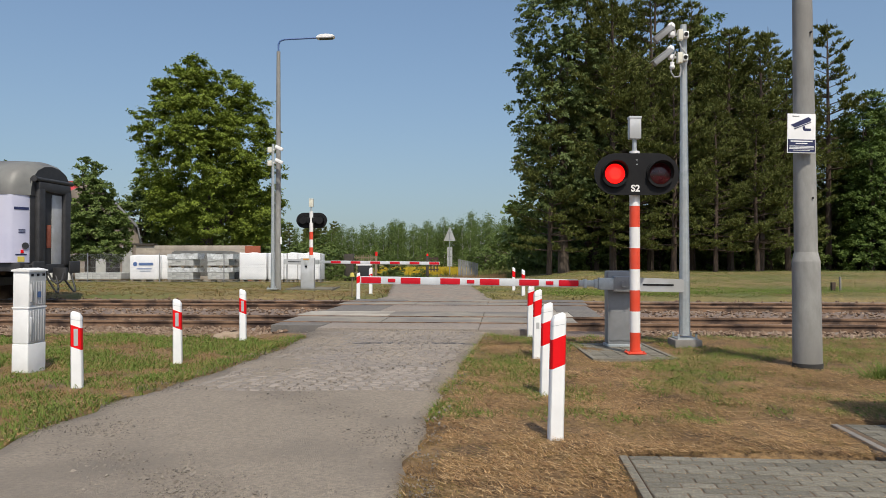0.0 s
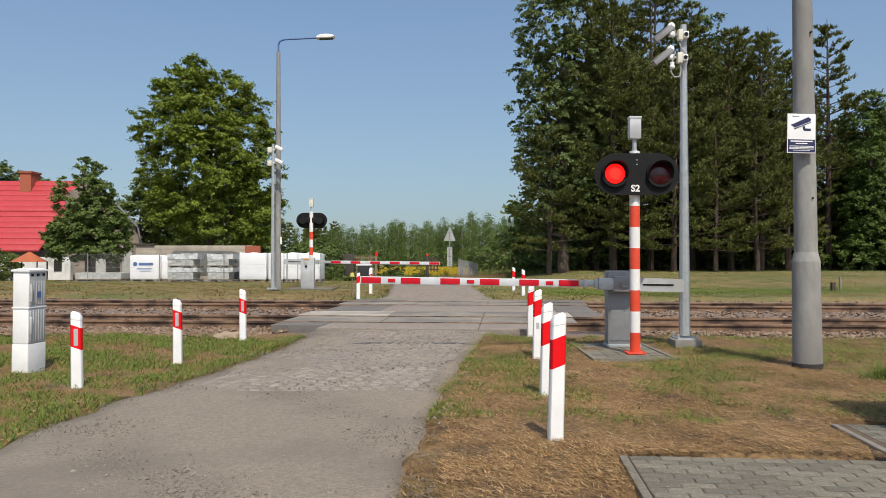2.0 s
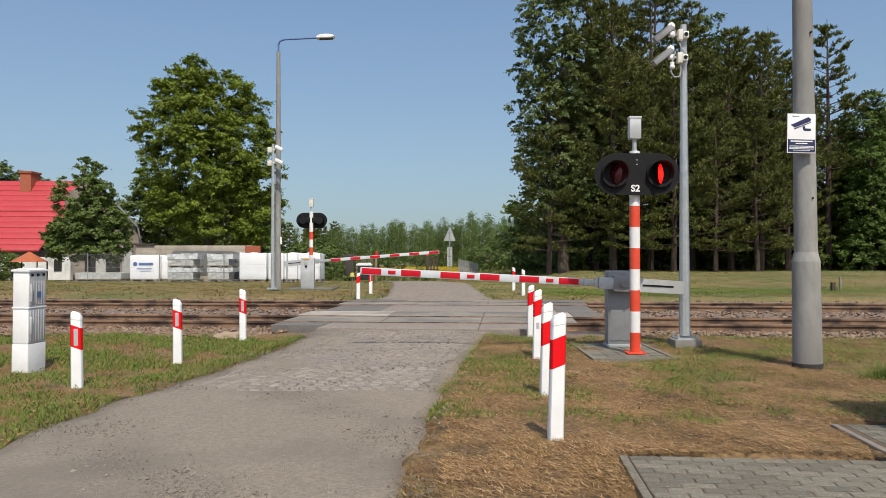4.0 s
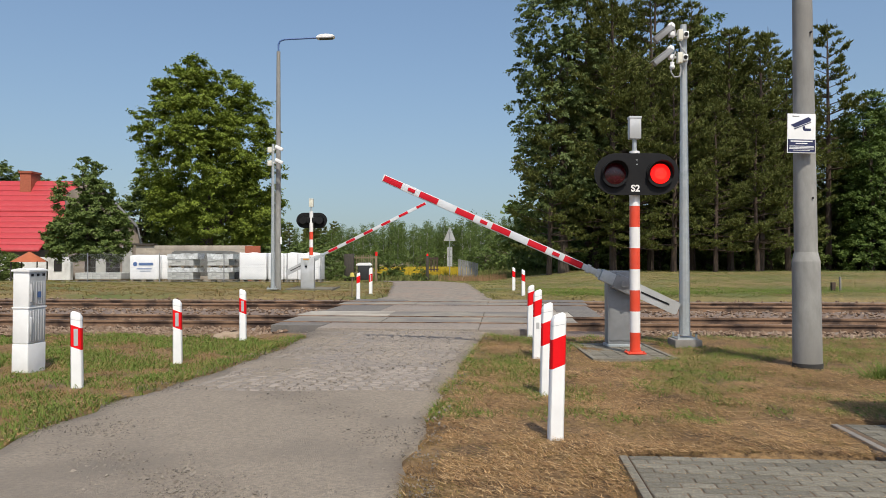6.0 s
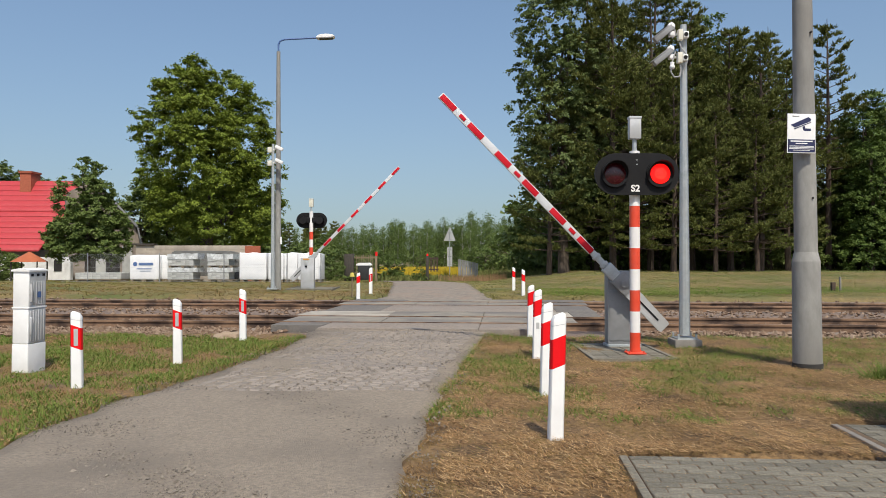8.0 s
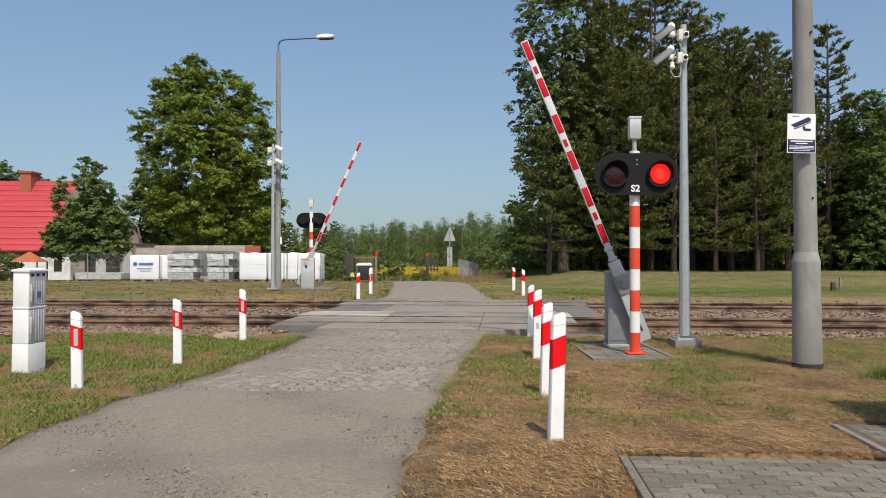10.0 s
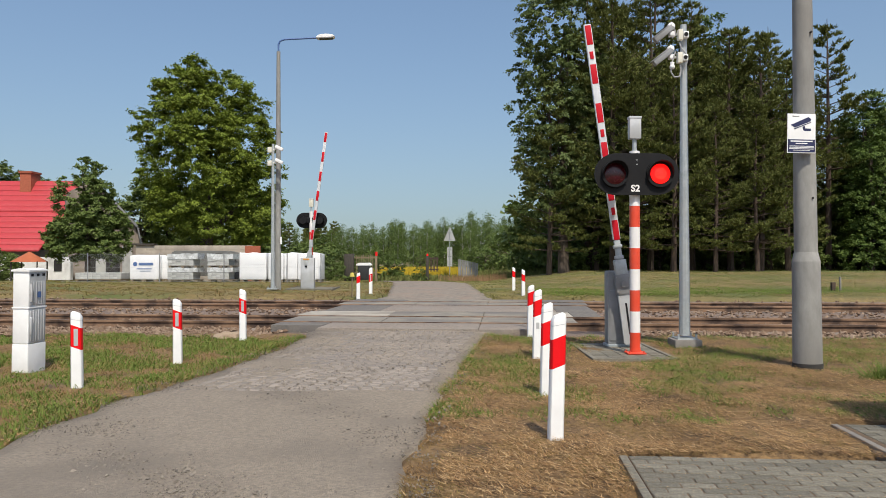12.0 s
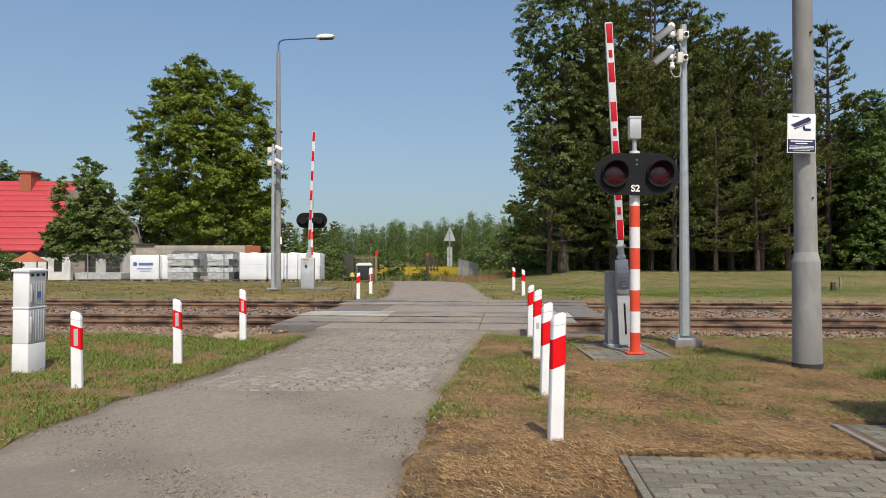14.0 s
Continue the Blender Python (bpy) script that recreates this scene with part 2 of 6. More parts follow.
M_BANK = island("bank_grass", [(0.18, 0.18, 0.05), (0.27, 0.23, 0.08), (0.37, 0.285, 0.12), (0.14, 0.16, 0.04)], 0.8, 0.15,
                patch=[(0.12, 0.15, 0.035), (0.16, 0.185, 0.05), (0.2, 0.19, 0.06), (0.1, 0.13, 0.03)], pscale=0.18)
M_MEADOW = island("meadow_grass", [(0.1, 0.13, 0.035), (0.15, 0.175, 0.05), (0.2, 0.2, 0.07), (0.12, 0.15, 0.04)], 0.8, 0.2)
M_RYE = island("yellow_flowers", [(0.5, 0.36, 0.02), (0.6, 0.42, 0.03), (0.35, 0.3, 0.04), (0.55, 0.4, 0.02)], 0.8, 0.15)
M_REDGRASS = island("reddish_seed_grass", [(0.3, 0.16, 0.1), (0.36, 0.21, 0.13), (0.28, 0.2, 0.09), (0.22, 0.17, 0.07)], 0.8, 0.2)
M_CARWHITE = surface("pale_lilac_train_paint", (0.47, 0.47, 0.6), (0.53, 0.53, 0.65), 2, 0.35, c3=(0.54, 0.54, 0.64), s3=0.7, coat=0.3)
M_CARROOF = surface("grey_train_roof", (0.13, 0.13, 0.12), (0.18, 0.18, 0.165), 2, 0.5, 0.0, c3=(0.11, 0.105, 0.1), s3=0.8)
M_RUBBER = surface("black_rubber", (0.02, 0.02, 0.022), (0.04, 0.04, 0.042), 5, 0.6, bump=0.1)


# ---- building tools ----
def box(bm, x0, x1, y0, y1, z0, z1, bevel=0.0, m=None):
    mat = Matrix.Translation(((x0 + x1) / 2, (y0 + y1) / 2, (z0 + z1) / 2)) @ Matrix.Diagonal((x1 - x0, y1 - y0, z1 - z0, 1))
    vs = bmesh.ops.create_cube(bm, size=1, matrix=mat)["verts"]
    if bevel:
        es = list({e for v in vs for e in v.link_edges})
        r = bmesh.ops.bevel(bm, geom=es, offset=bevel, segments=2, affect="EDGES", profile=0.6)
        vs = list({v for f in r["faces"] for v in f.verts} | {v for v in vs if v.is_valid})
    if m:
        bmesh.ops.transform(bm, matrix=m, verts=vs)
    return vs


def low_box(bm, x0, x1, y0, y1, z0, z1, c):
    """An open-bottomed block with a chamfered top."""
    lo = [bm.verts.new((x, y, z0)) for x, y in ((x0, y0), (x1, y0), (x1, y1), (x0, y1))]
    mid = [bm.verts.new((v.co.x, v.co.y, z1 - c)) for v in lo]
    top = [bm.verts.new((x, y, z1)) for x, y in ((x0 + c, y0 + c), (x1 - c, y0 + c), (x1 - c, y1 - c), (x0 + c, y1 - c))]
    for p, q in ((lo, mid), (mid, top)):
        for i in range(4):
            bm.faces.new((p[i], p[(i + 1) % 4], q[(i + 1) % 4], q[i]))
    bm.faces.new(top)
    bm.faces.new(lo[::-1])


def rod(bm, a, b, r1, r2=None, seg=16, cap=True):
    a, b = Vector(a), Vector(b)
    d = b - a
    m = Matrix.Translation((a + b) / 2) @ d.to_track_quat("Z", "Y").to_matrix().to_4x4()
    return bmesh.ops.create_cone(bm, cap_ends=cap, segments=seg, radius1=r1, radius2=r1 if r2 is None else r2, depth=d.length, matrix=m)["verts"]


def tube(bm, pts, r, seg=8):
    for a, b in zip(pts, pts[1:]):
        rod(bm, a, b, r, r, seg)


def prism(bm, outline, y0, y1):
    """An outline in x and z, drawn out from y0 to y1."""
    lo = [bm.verts.new((x, y0, z)) for x, z in outline]
    hi = [bm.verts.new((x, y1, z)) for x, z in outline]
    bm.faces.new(lo)
    bm.faces.new(hi[::-1])
    for i in range(len(lo)):
        j = (i + 1) % len(lo)
        bm.faces.new((lo[j], lo[i], hi[i], hi[j]))
    bmesh.ops.recalc_face_normals(bm, faces=bm.faces)
    return lo + hi


def mesh_of(name, bm, mats, smooth=True):
    me = bpy.data.meshes.new(name)
    bm.to_mesh(me)
    bm.free()
    for m in mats if isinstance(mats, (list, tuple)) else [mats]:
        me.materials.append(m)
    if smooth:
        me.shade_smooth()
        me.set_sharp_from_angle(angle=radians(35))
    return me


def part(name, bm, mats, parent=None, label="", smooth=True):
    ob = new(name, mesh_of(name, bm, mats, smooth) if isinstance(bm, bmesh.types.BMesh) else bm)
    ob.parent = parent
    return tagged(ob, label)


def thing(name, m, label, category, group="", kind=""):
    ob = new(name)
    ob.empty_display_size = 0.1
    ob.matrix_world = m
    return tagged(ob, label, category, group, kind)


def quads_mesh(name, verts, mats, per=4, index=None):
    """A mesh of loose faces with per corners each, from one array of corners."""
    n = len(verts) // per
    me = bpy.data.meshes.new(name)
    me.vertices.add(len(verts))
    me.vertices.foreach_set("co", np.ascontiguousarray(verts, dtype=np.float32).ravel())
    me.loops.add(len(verts))
    me.loops.foreach_set("vertex_index", np.arange(len(verts), dtype=np.int32))
    me.polygons.add(n)
    me.polygons.foreach_set("loop_start", np.arange(0, len(verts), per, dtype=np.int32))
    for m in mats if isinstance(mats, (list, tuple)) else [mats]:
        me.materials.append(m)
    if index is not None:
        me.polygons.foreach_set("material_index", np.asarray(index, dtype=np.int32))
    me.update(calc_edges=True)
    me.validate()
    return me


def leaves(rng, centres, size, flat=0.5, slim=0.55, facing=None):
    """Small pointed leaves at the centres, turned at random or roughly towards facing."""
    n = len(centres)
    nrm = rng.normal(size=(n, 3))
    nrm[:, 2] = np.abs(nrm[:, 2]) + flat
    if facing is not None:
        nrm = facing + rng.normal(0, 0.45, (n, 3))
    nrm /= np.linalg.norm(nrm, axis=1, keepdims=True)
    a = np.cross(nrm, rng.normal(size=(n, 3)))
    a /= np.linalg.norm(a, axis=1, keepdims=True)
    b = np.cross(nrm, a)
    s = (size * rng.uniform(0.6, 1.35, n))[:, None]
    v = np.stack([centres - a * s, centres - b * s * slim, centres + a * s, centres + b * s * slim], axis=1)
    return v.reshape(-1, 3)


def needles(rng, centres, size, count=5, facing=None, width=0.22):
    """Tufts of thin blades that stand out from each centre."""
    n = len(centres)
    c = np.repeat(centres, count, axis=0)
    d = rng.normal(size=(n * count, 3))
    d[:, 2] += 0.35
    if facing is not None:
        d = d * 0.6 + np.repeat(facing, count, axis=0)
    d /= np.linalg.norm(d, axis=1, keepdims=True)
    w = np.cross(d, rng.normal(size=d.shape))
    w /= np.linalg.norm(w, axis=1, keepdims=True)
    s = (size * rng.uniform(0.6, 1.3, n * count))[:, None]
    v = np.stack([c - w * s * width, c + d * s, c + w * s * width], axis=1)
    return v.reshape(-1, 3)


def blades(rng, xy, z, height, lean=0.5, width=0.004):
    n = len(xy)
    base = np.column_stack([xy, z])
    ang = rng.uniform(0, 2 * np.pi, n)
    h = height * rng.uniform(0.45, 1.4, n)
    off = np.column_stack([np.cos(ang), np.sin(ang), np.zeros(n)])
    side = np.column_stack([-np.sin(ang), np.cos(ang), np.zeros(n)]) * (width * rng.uniform(0.7, 1.5, n))[:, None]
    side = side[:, [1, 0, 2]] * 0.5 + side * 0.7
    tip = base + off * (h * lean * rng.uniform(0.2, 1.8, n))[:, None] + np.column_stack([np.zeros(n), np.zeros(n), h])
    return np.stack([base - side, base + side, tip], axis=1).reshape(-1, 3)


# ---- lie of the land; s runs along the tracks, n across them ----
U = Vector((0.9968, -0.0797, 0))
N = Vector((0.0797, 0.9968, 0))
TRACK = Matrix(((U.x, N.x, 0, 0), (U.y, N.y, 0, 0), (0, 0, 1, 0), (0, 0, 0, 1)))
RAIL_N = (14.57, 16.08, 20.0, 21.51)


def across(x, y):
    return 0.0797 * x + 0.9968 * y


LEFT_Y = [-30, 0, 4.0, 5.4, 7.0, 9.3, 11.0, 12.5, 13.3, 22.6, 24.0, 28, 33, 39, 44, 47]
LEFT_X = [-3.6, -3.25, -3.15, -3.11, -3.0, -2.63, -2.42, -2.3, -2.25, -2.0, -1.75, -1.95, -2.15, -2.6, -4.0, -6.5]
RIGHT_Y = [-30, 0, 4.2, 5.4, 7.7, 10, 12, 13.5, 22.6, 24, 30, 36, 42, 48]
RIGHT_X = [-0.4, -0.28, -0.25, -0.21, -0.02, 0.3, 0.55, 0.8, 1.5, 1.3, 1.2, 1.1, 0.4, -0.8]


def base_z(x, y):
    """The lie of the ground without tracks and road."""
    x, y = np.asarray(x, float), np.asarray(y, float)
    n = across(x, y)
    z = np.interp(n, [-1e4, 12.4, 13.6, 14.2, 22.3, 24.2, 34, 50, 90, 1e4], [0, 0, 0.06, 0.09, 0.09, 0.2, 0.2, -0.15, -0.3, -0.3])
    bank = np.clip((x - 2.5) / 5, 0, 1) * np.interp(n, [24, 27, 36, 44, 1e4], [0, 0.05, 0.34, 0.62, 0.8])
    return z + bank


def ground_z(x, y):
    x, y = np.asarray(x, float), np.asarray(y, float)
    n = across(x, y)
    z = base_z(x, y)
    z = z + 0.02 * np.sin(x * 1.7 + 2 * np.sin(y * 0.9)) * np.sin(y * 1.3 + x * 0.4) + 0.012 * np.sin(x * 4.1 + y * 3.3)
    trench = np.interp(n, [12.9, 13.6, 22.5, 23.3], [0, 1, 1, 0])
    z = z * (1 - trench) + (-0.2) * trench
    inside = np.minimum(x - np.interp(y, LEFT_Y, LEFT_X), np.interp(y, RIGHT_Y, RIGHT_X) - x)
    sink = np.clip((inside + 0.02) / 0.12, 0, 1) * (y < 46)
    along = U.x * x + U.y * y
    pave = ((n > 1.5) & (n < 5.28) & (along > 0.74) & (along < 5.2)) | ((n > 1.5) & (n < 6.4) & (along > 2.56) & (along < 5.2))
    return z - 0.12 * sink - 0.08 * pave


def sheet(name, xs, ys, zf, mats, label, category):
    gx, gy = np.meshgrid(xs, ys)
    v = np.column_stack([gx.ravel(), gy.ravel(), zf(gx.ravel(), gy.ravel())])
    nx = len(xs)
    i = (np.arange(len(ys) - 1)[:, None] * nx + np.arange(nx - 1)[None, :]).ravel()
    f = np.column_stack([i, i + 1, i + nx + 1, i + nx])
    me = bpy.data.meshes.new(name)
    me.from_pydata(v.tolist(), [], f.tolist())
    mats = mats if isinstance(mats, (list, tuple)) else [mats]
    for m in mats:
        me.materials.append(m)
    if len(mats) > 1:
        mid = v[f].mean(axis=1)
        me.polygons.foreach_set("material_index", (across(mid[:, 0], mid[:, 1]) > 23.0).astype(np.int32))
    me.shade_smooth()
    return tagged(new(name, me), label, category, kind="structure")


def build_ground():
    xs = np.concatenate([[-3000, -1200, -500, -200, -110], np.arange(-60, -14, 2.0), np.arange(-14, 16, 0.2), np.arange(16, 62, 2.0), [110, 200, 500, 1200, 3000]])
    ys = np.concatenate([[-600, -150, -40], np.arange(-14, 1, 1.0), np.arange(1, 30, 0.16), np.arange(30, 60, 1.0), np.arange(60, 150, 5.0), [180, 260, 400, 800, 1600, 3500]])
    sheet("ground", xs, ys, ground_z, [M_GROUND, M_TURF], "dry mown verge of straw-brown grass and soil", "ground")


def road_z(y):
    return np.interp(y, [-40, 12.0, 13.4, 14.2, 22.4, 24.5, 34, 50], [0.0, 0.0, 0.07, 0.1, 0.1, 0.2, 0.2, -0.12])


def strip(name, y0, y1, step, mats, label, lift=0.0):
    """A stretch of road surface with thickness and a slightly cambered, broken edge."""
    ys = np.arange(y0, y1 + step / 2, step)
    cols = 15
    verts, faces = [], []
    for k, y in enumerate(ys):
        a = np.interp(y, LEFT_Y, LEFT_X) + 0.05 * math.sin(y * 5.1) + 0.05 * noise.noise((y * 2.2, 0, 1)) + 0.06 * noise.noise((y * 6, 0, 5))
        b = np.interp(y, RIGHT_Y, RIGHT_X) + 0.05 * math.sin(y * 4.3 + 2) + 0.05 * noise.noise((y * 2.2, 3, 1)) + 0.06 * noise.noise((y * 6, 7, 5))
        verts.append((a - 0.02, y, road_z(y) - 0.25))
        for c in range(cols):
            x = a + (b - a) * c / (cols - 1)
            e = min(c, cols - 1 - c)
            z = road_z(y) + lift + 0.012 * min(e, 3) / 3 + 0.006 * math.sin(x * 3 + y * 2.1) * (e > 0)
            verts.append((x, y, z))
        verts.append((b + 0.02, y, road_z(y) - 0.25))
    w = cols + 2
    for k in range(len(ys) - 1):
        for c in range(w - 1):
            i = k * w + c
            faces.append((i, i + 1, i + w + 1, i + w))
    me = bpy.data.meshes.new(name)
    me.from_pydata(verts, [], faces)
    me.materials.append(mats)
    me.shade_smooth()
    return tagged(new(name, me), label, "road", kind="structure")


def build_road():
    strip("road", -30, 7.6, 0.2, M_DUST, "dusty worn asphalt lane with loose grit")
    strip("road_sett_bed", 7.6, 13.6, 0.2, M_DUST, "dusty bed of the worn sett paving", lift=-0.017)
    strip("road_far", 22.55, 47, 0.3, M_FARLANE, "patched old asphalt lane beyond the tracks", lift=-0.032)
    bm = bmesh.new()
    vs = [bm.verts.new(p) for p in ((-40, 43.2, 0.0), (-3.4, 43.4, 0.01), (-0.8, 47.6, -0.08), (-40, 47.4, -0.08))]
    vl = [bm.verts.new((v.co.x, v.co.y, v.co.z - 0.2)) for v in vs]
    bm.faces.new(vs)
    for i in range(4):
        bm.faces.new((vs[i], vs[(i + 1) % 4], vl[(i + 1) % 4], vl[i]))
    tagged(part("side_road", bm, M_ASPHALT), "dusty side lane that turns off beyond the crossing", "road", kind="structure")


def rail_mesh(s0, s1):
    bm = bmesh.new()
    prof = [(-0.07, 0), (0.07, 0), (0.07, 0.012), (0.012, 0.03), (0.009, 0.12), (0.034, 0.133), (0.034, 0.166), (0.026, 0.172), (-0.026, 0.172), (-0.034, 0.166), (-0.034, 0.133), (-0.009, 0.12), (-0.012, 0.03), (-0.07, 0.012)]
    prism(bm, prof, s0, s1)
    for f in bm.faces:
        f.material_index = 1 if f.normal.z > 0.9 and f.calc_center_median().z > 0.16 else 0
    bmesh.ops.transform(bm, matrix=Matrix.Rotation(radians(-90), 4, "Z"), verts=bm.verts)
    return mesh_of("rail", bm, [M_RUST, M_RAILTOP], smooth=False)


def stones(rng, pts, size):
    """Angular stones: eight-sided lumps, each of its own shape."""
    n = len(pts)
    octa = np.array([[1, 0, 0], [0, 1, 0], [-1, 0, 0], [0, -1, 0], [0, 0, 1], [0, 0, -1]], float)
    fc = np.array([[0, 1, 4], [1, 2, 4], [2, 3, 4], [3, 0, 4], [1, 0, 5], [2, 1, 5], [3, 2, 5], [0, 3, 5]])
    v = octa[None] * rng.uniform(0.55, 1.25, (n, 6, 1)) + rng.normal(0, 0.18, (n, 6, 3))
    v *= (size * rng.uniform(0.6, 1.35, n))[:, None, None]
    a = rng.uniform(0, 6.28, n)
    c, s = np.cos(a), np.sin(a)
    x, y = v[..., 0] * c[:, None] - v[..., 1] * s[:, None], v[..., 0] * s[:, None] + v[..., 1] * c[:, None]
    v = np.stack([x, y, v[..., 2] * 0.75], axis=-1) + pts[:, None, :]
    f = fc[None] + (np.arange(n) * 6)[:, None, None]
    return v.reshape(-1, 3), f.reshape(-1, 3)


def build_tracks():
    rng = np.random.default_rng(4)
    bm = bmesh.new()
    prof = [(12.75, -0.22), (13.35, -0.06), (13.7, -0.05), (17.0, -0.05), (17.6, -0.1), (18.5, -0.1), (19.1, -0.05), (22.4, -0.05), (22.9, 0.05), (23.4, -0.22)]
    prism(bm, prof, -90, 90)
    bmesh.ops.transform(bm, matrix=TRACK @ Matrix.Rotation(radians(-90), 4, "Z") @ Matrix.Diagonal((-1, 1, 1, 1)), verts=bm.verts)
    bmesh.ops.recalc_face_normals(bm, faces=bm.faces)
    tagged(part("ballast_bed", bm, M_BALLAST), "rust-stained ballast bed under two tracks", "ballast", kind="structure")
    me = rail_mesh(-90, 90)
    bs = bmesh.new()
    box(bs, -0.14, 0.14, -1.25, 1.25, -0.14, 0.0, 0.02)
    sleeper_mesh = mesh_of("sleeper", bs, M_SLEEPER)
    for k, c in enumerate(((RAIL_N[0] + RAIL_N[1]) / 2, (RAIL_N[2] + RAIL_N[3]) / 2)):
        t = thing("railway_track", TRACK @ pose(0, c, 0), "rusty steel railway track on concrete sleepers", "railway track", "tracks over the crossing", "structure")
        for side in (-1, 1):
            r = part("rail", me, None, t)
            r.matrix_basis = pose(0, side * 0.7535, -0.07)
        for i in range(-36, 37):
            if abs(i * 0.6 + 0.4) < 2.6:
                continue
            sl = part("sleeper", sleeper_mesh, None, t)
            sl.matrix_basis = pose(i * 0.6, 0, -0.035)
    pts = []
    for n0, n1, cnt in ((12.3, 14.4, 13500), (14.7, 15.95, 2600), (16.2, 19.9, 6000), (20.1, 21.4, 1500), (21.6, 23.0, 2500)):
        s = rng.uniform(-22, 22, cnt)
        n = rng.uniform(n0, n1, cnt)
        keep = (s < -4.0) | (s > 2.0)
        keep &= ~((n < 12.8) & (rng.random(cnt) < 0.55 + 0.6 * (s > 0))) & ~((n < 13.7) & (s > 0) & (rng.random(cnt) < 0.6))
        s, n = s[keep], n[keep]
        z = np.interp(n, [12.3, 12.9, 13.2, 13.5, 17.0, 17.6, 18.5, 19.1, 22.4, 22.9, 23.4], [0.0, -0.01, -0.03, -0.04, -0.04, -0.09, -0.09, -0.04, -0.04, 0.05, 0.0]) + rng.uniform(-0.01, 0.03, len(s))
        pts.append(np.column_stack([U.x * s + N.x * n, U.y * s + N.y * n, z]))
    v, f = stones(rng, np.concatenate(pts), 0.046)
    me = bpy.data.meshes.new("ballast_stones")
    me.from_pydata(v.tolist(), [], f.tolist())
    me.materials.append(M_STONE)
    tagged(new("ballast_stones", me), "loose brown-grey crushed ballast stones beside the rails", "ballast", kind="stuff")


def build_deck():
    t = thing("crossing_deck", TRACK @ pose(0, 0, 0), "worn concrete and asphalt level crossing deck", "crossing deck", kind="structure")
    j = -0.45
    rows = [(13.3, 14.47, [(-3.3, j, M_REDDUST), (j, 0.8, M_REDDUST)]),
            (14.67, 15.99, [(-4.35, -2.4, M_PANEL), (-2.4, j, M_PANEL), (j, 1.4, M_PANEL)]),
            (16.17, 17.62, [(-4.5, -2.5, M_LIGHTPANEL), (-2.5, j, M_PANEL), (j, 0.9, M_PANEL), (0.9, 1.45, M_LIGHTPANEL), (1.45, 2.05, M_ASPHALT)]),
            (17.65, 19.9, [(-4.25, -2.9, M_ASPHALT), (-2.9, 1.2, M_REDDUST), (1.2, 2.1, M_ASPHALT)]),
            (20.1, 21.41, [(-4.45, -2.4, M_PANEL), (-2.4, j, M_PANEL), (j, 1.2, M_PANEL), (1.2, 2.2, M_ASPHALT)]),
            (21.61, 22.8, [(-4.4, -2.8, M_ASPHALT), (-2.8, j, M_PANEL), (j, 0.9, M_PANEL), (0.9, 2.3, M_ASPHALT)])]
    rows.append((13.85, 14.47, [(-4.3, -3.31, M_ASPHALT)]))
    for n0, n1, pieces in rows:
        for i, (a, b, m) in enumerate(pieces):
            bm = bmesh.new()
            z = 0.088 + 0.003 * math.sin(i * 2.3 + n0)
            box(bm, a + 0.006, b - 0.006, n0, n1, -0.12, z, 0.012)
            part("panel", bm, m, t)


build_ground()
build_road()
build_tracks()
build_deck()


# ---- guide posts ----
def guide_post(h, slope, band_top=0.2, band_h=0.22, mark="", m=None, label="white plastic guide post with a slanted red band"):
    """Hollow flat plastic post; slope: how the red band climbs to its +x side."""
    t = thing("guide_post", m, label, "guide post", "white guide posts along the crossing")
    bm = bmesh.new()
    w, d = 0.053, 0.043
    ring = [(-w, -d * 0.6), (-w * 0.8, -d), (w * 0.8, -d), (w, -d * 0.6), (w, d * 0.6), (w * 0.8, d), (-w * 0.8, d), (-w, d * 0.6)]
    rings = []
    for k, z, tilt in ((1.05, -0.1, 0), (1.0, h - 0.045, 0.38), (0.94, h - 0.022, 0.42), (0.62, h, 0.25)):
        rings.append([bm.verts.new((x * k, y * k, z + tilt * slope * x)) for x, y in ring])
    for a, b in zip(rings, rings[1:]):
        for i in range(8):
            bm.faces.new((a[i], a[(i + 1) % 8], b[(i + 1) % 8], b[i]))
    bm.faces.new(rings[-1])
    part("body", bm, M_WHITE, t)
    bm = bmesh.new()
    lo = [bm.verts.new((x * 1.025, y * 1.03, h - band_top - band_h + slope * 0.42 * x)) for x, y in ring]
    hi = [bm.verts.new((x * 1.025, y * 1.03, h - band_top + slope * 0.42 * x)) for x, y in ring]
    for i in range(8):
        bm.faces.new((lo[i], lo[(i + 1) % 8], hi[(i + 1) % 8], hi[i]))
    bm.faces.new(hi)
    bm.faces.new(lo[::-1])
    part("band", bm, M_RED, t, "red reflective film band")
    bm = bmesh.new()
    lo = [bm.verts.new((x * 1.012, y * 1.015, h - 0.078 + 0.2 * slope * x)) for x, y in ring]
    hi = [bm.verts.new((x * 1.012, y * 1.015, h - 0.074 + 0.2 * slope * x)) for x, y in ring]
    for i in range(8):
        bm.faces.new((lo[i], lo[(i + 1) % 8], hi[(i + 1) % 8], hi[i]))
    part("cap_seam", bm, M_SILVER, t, "thin grey seam under the cap")
    if mark:
        bm = bmesh.new()
        z = h - band_top - band_h / 2 if mark == "band" else h - band_top - band_h - 0.13
        box(bm, -0.018, 0.022, -d * 1.03 - 0.004, -d * 0.9, z - (0.085 if mark == "band" else 0.04), z + (0.085 if mark == "band" else 0.04))
        part("reflector", bm, M_SILVER, t, "silver-grey reflector strip")
    return t


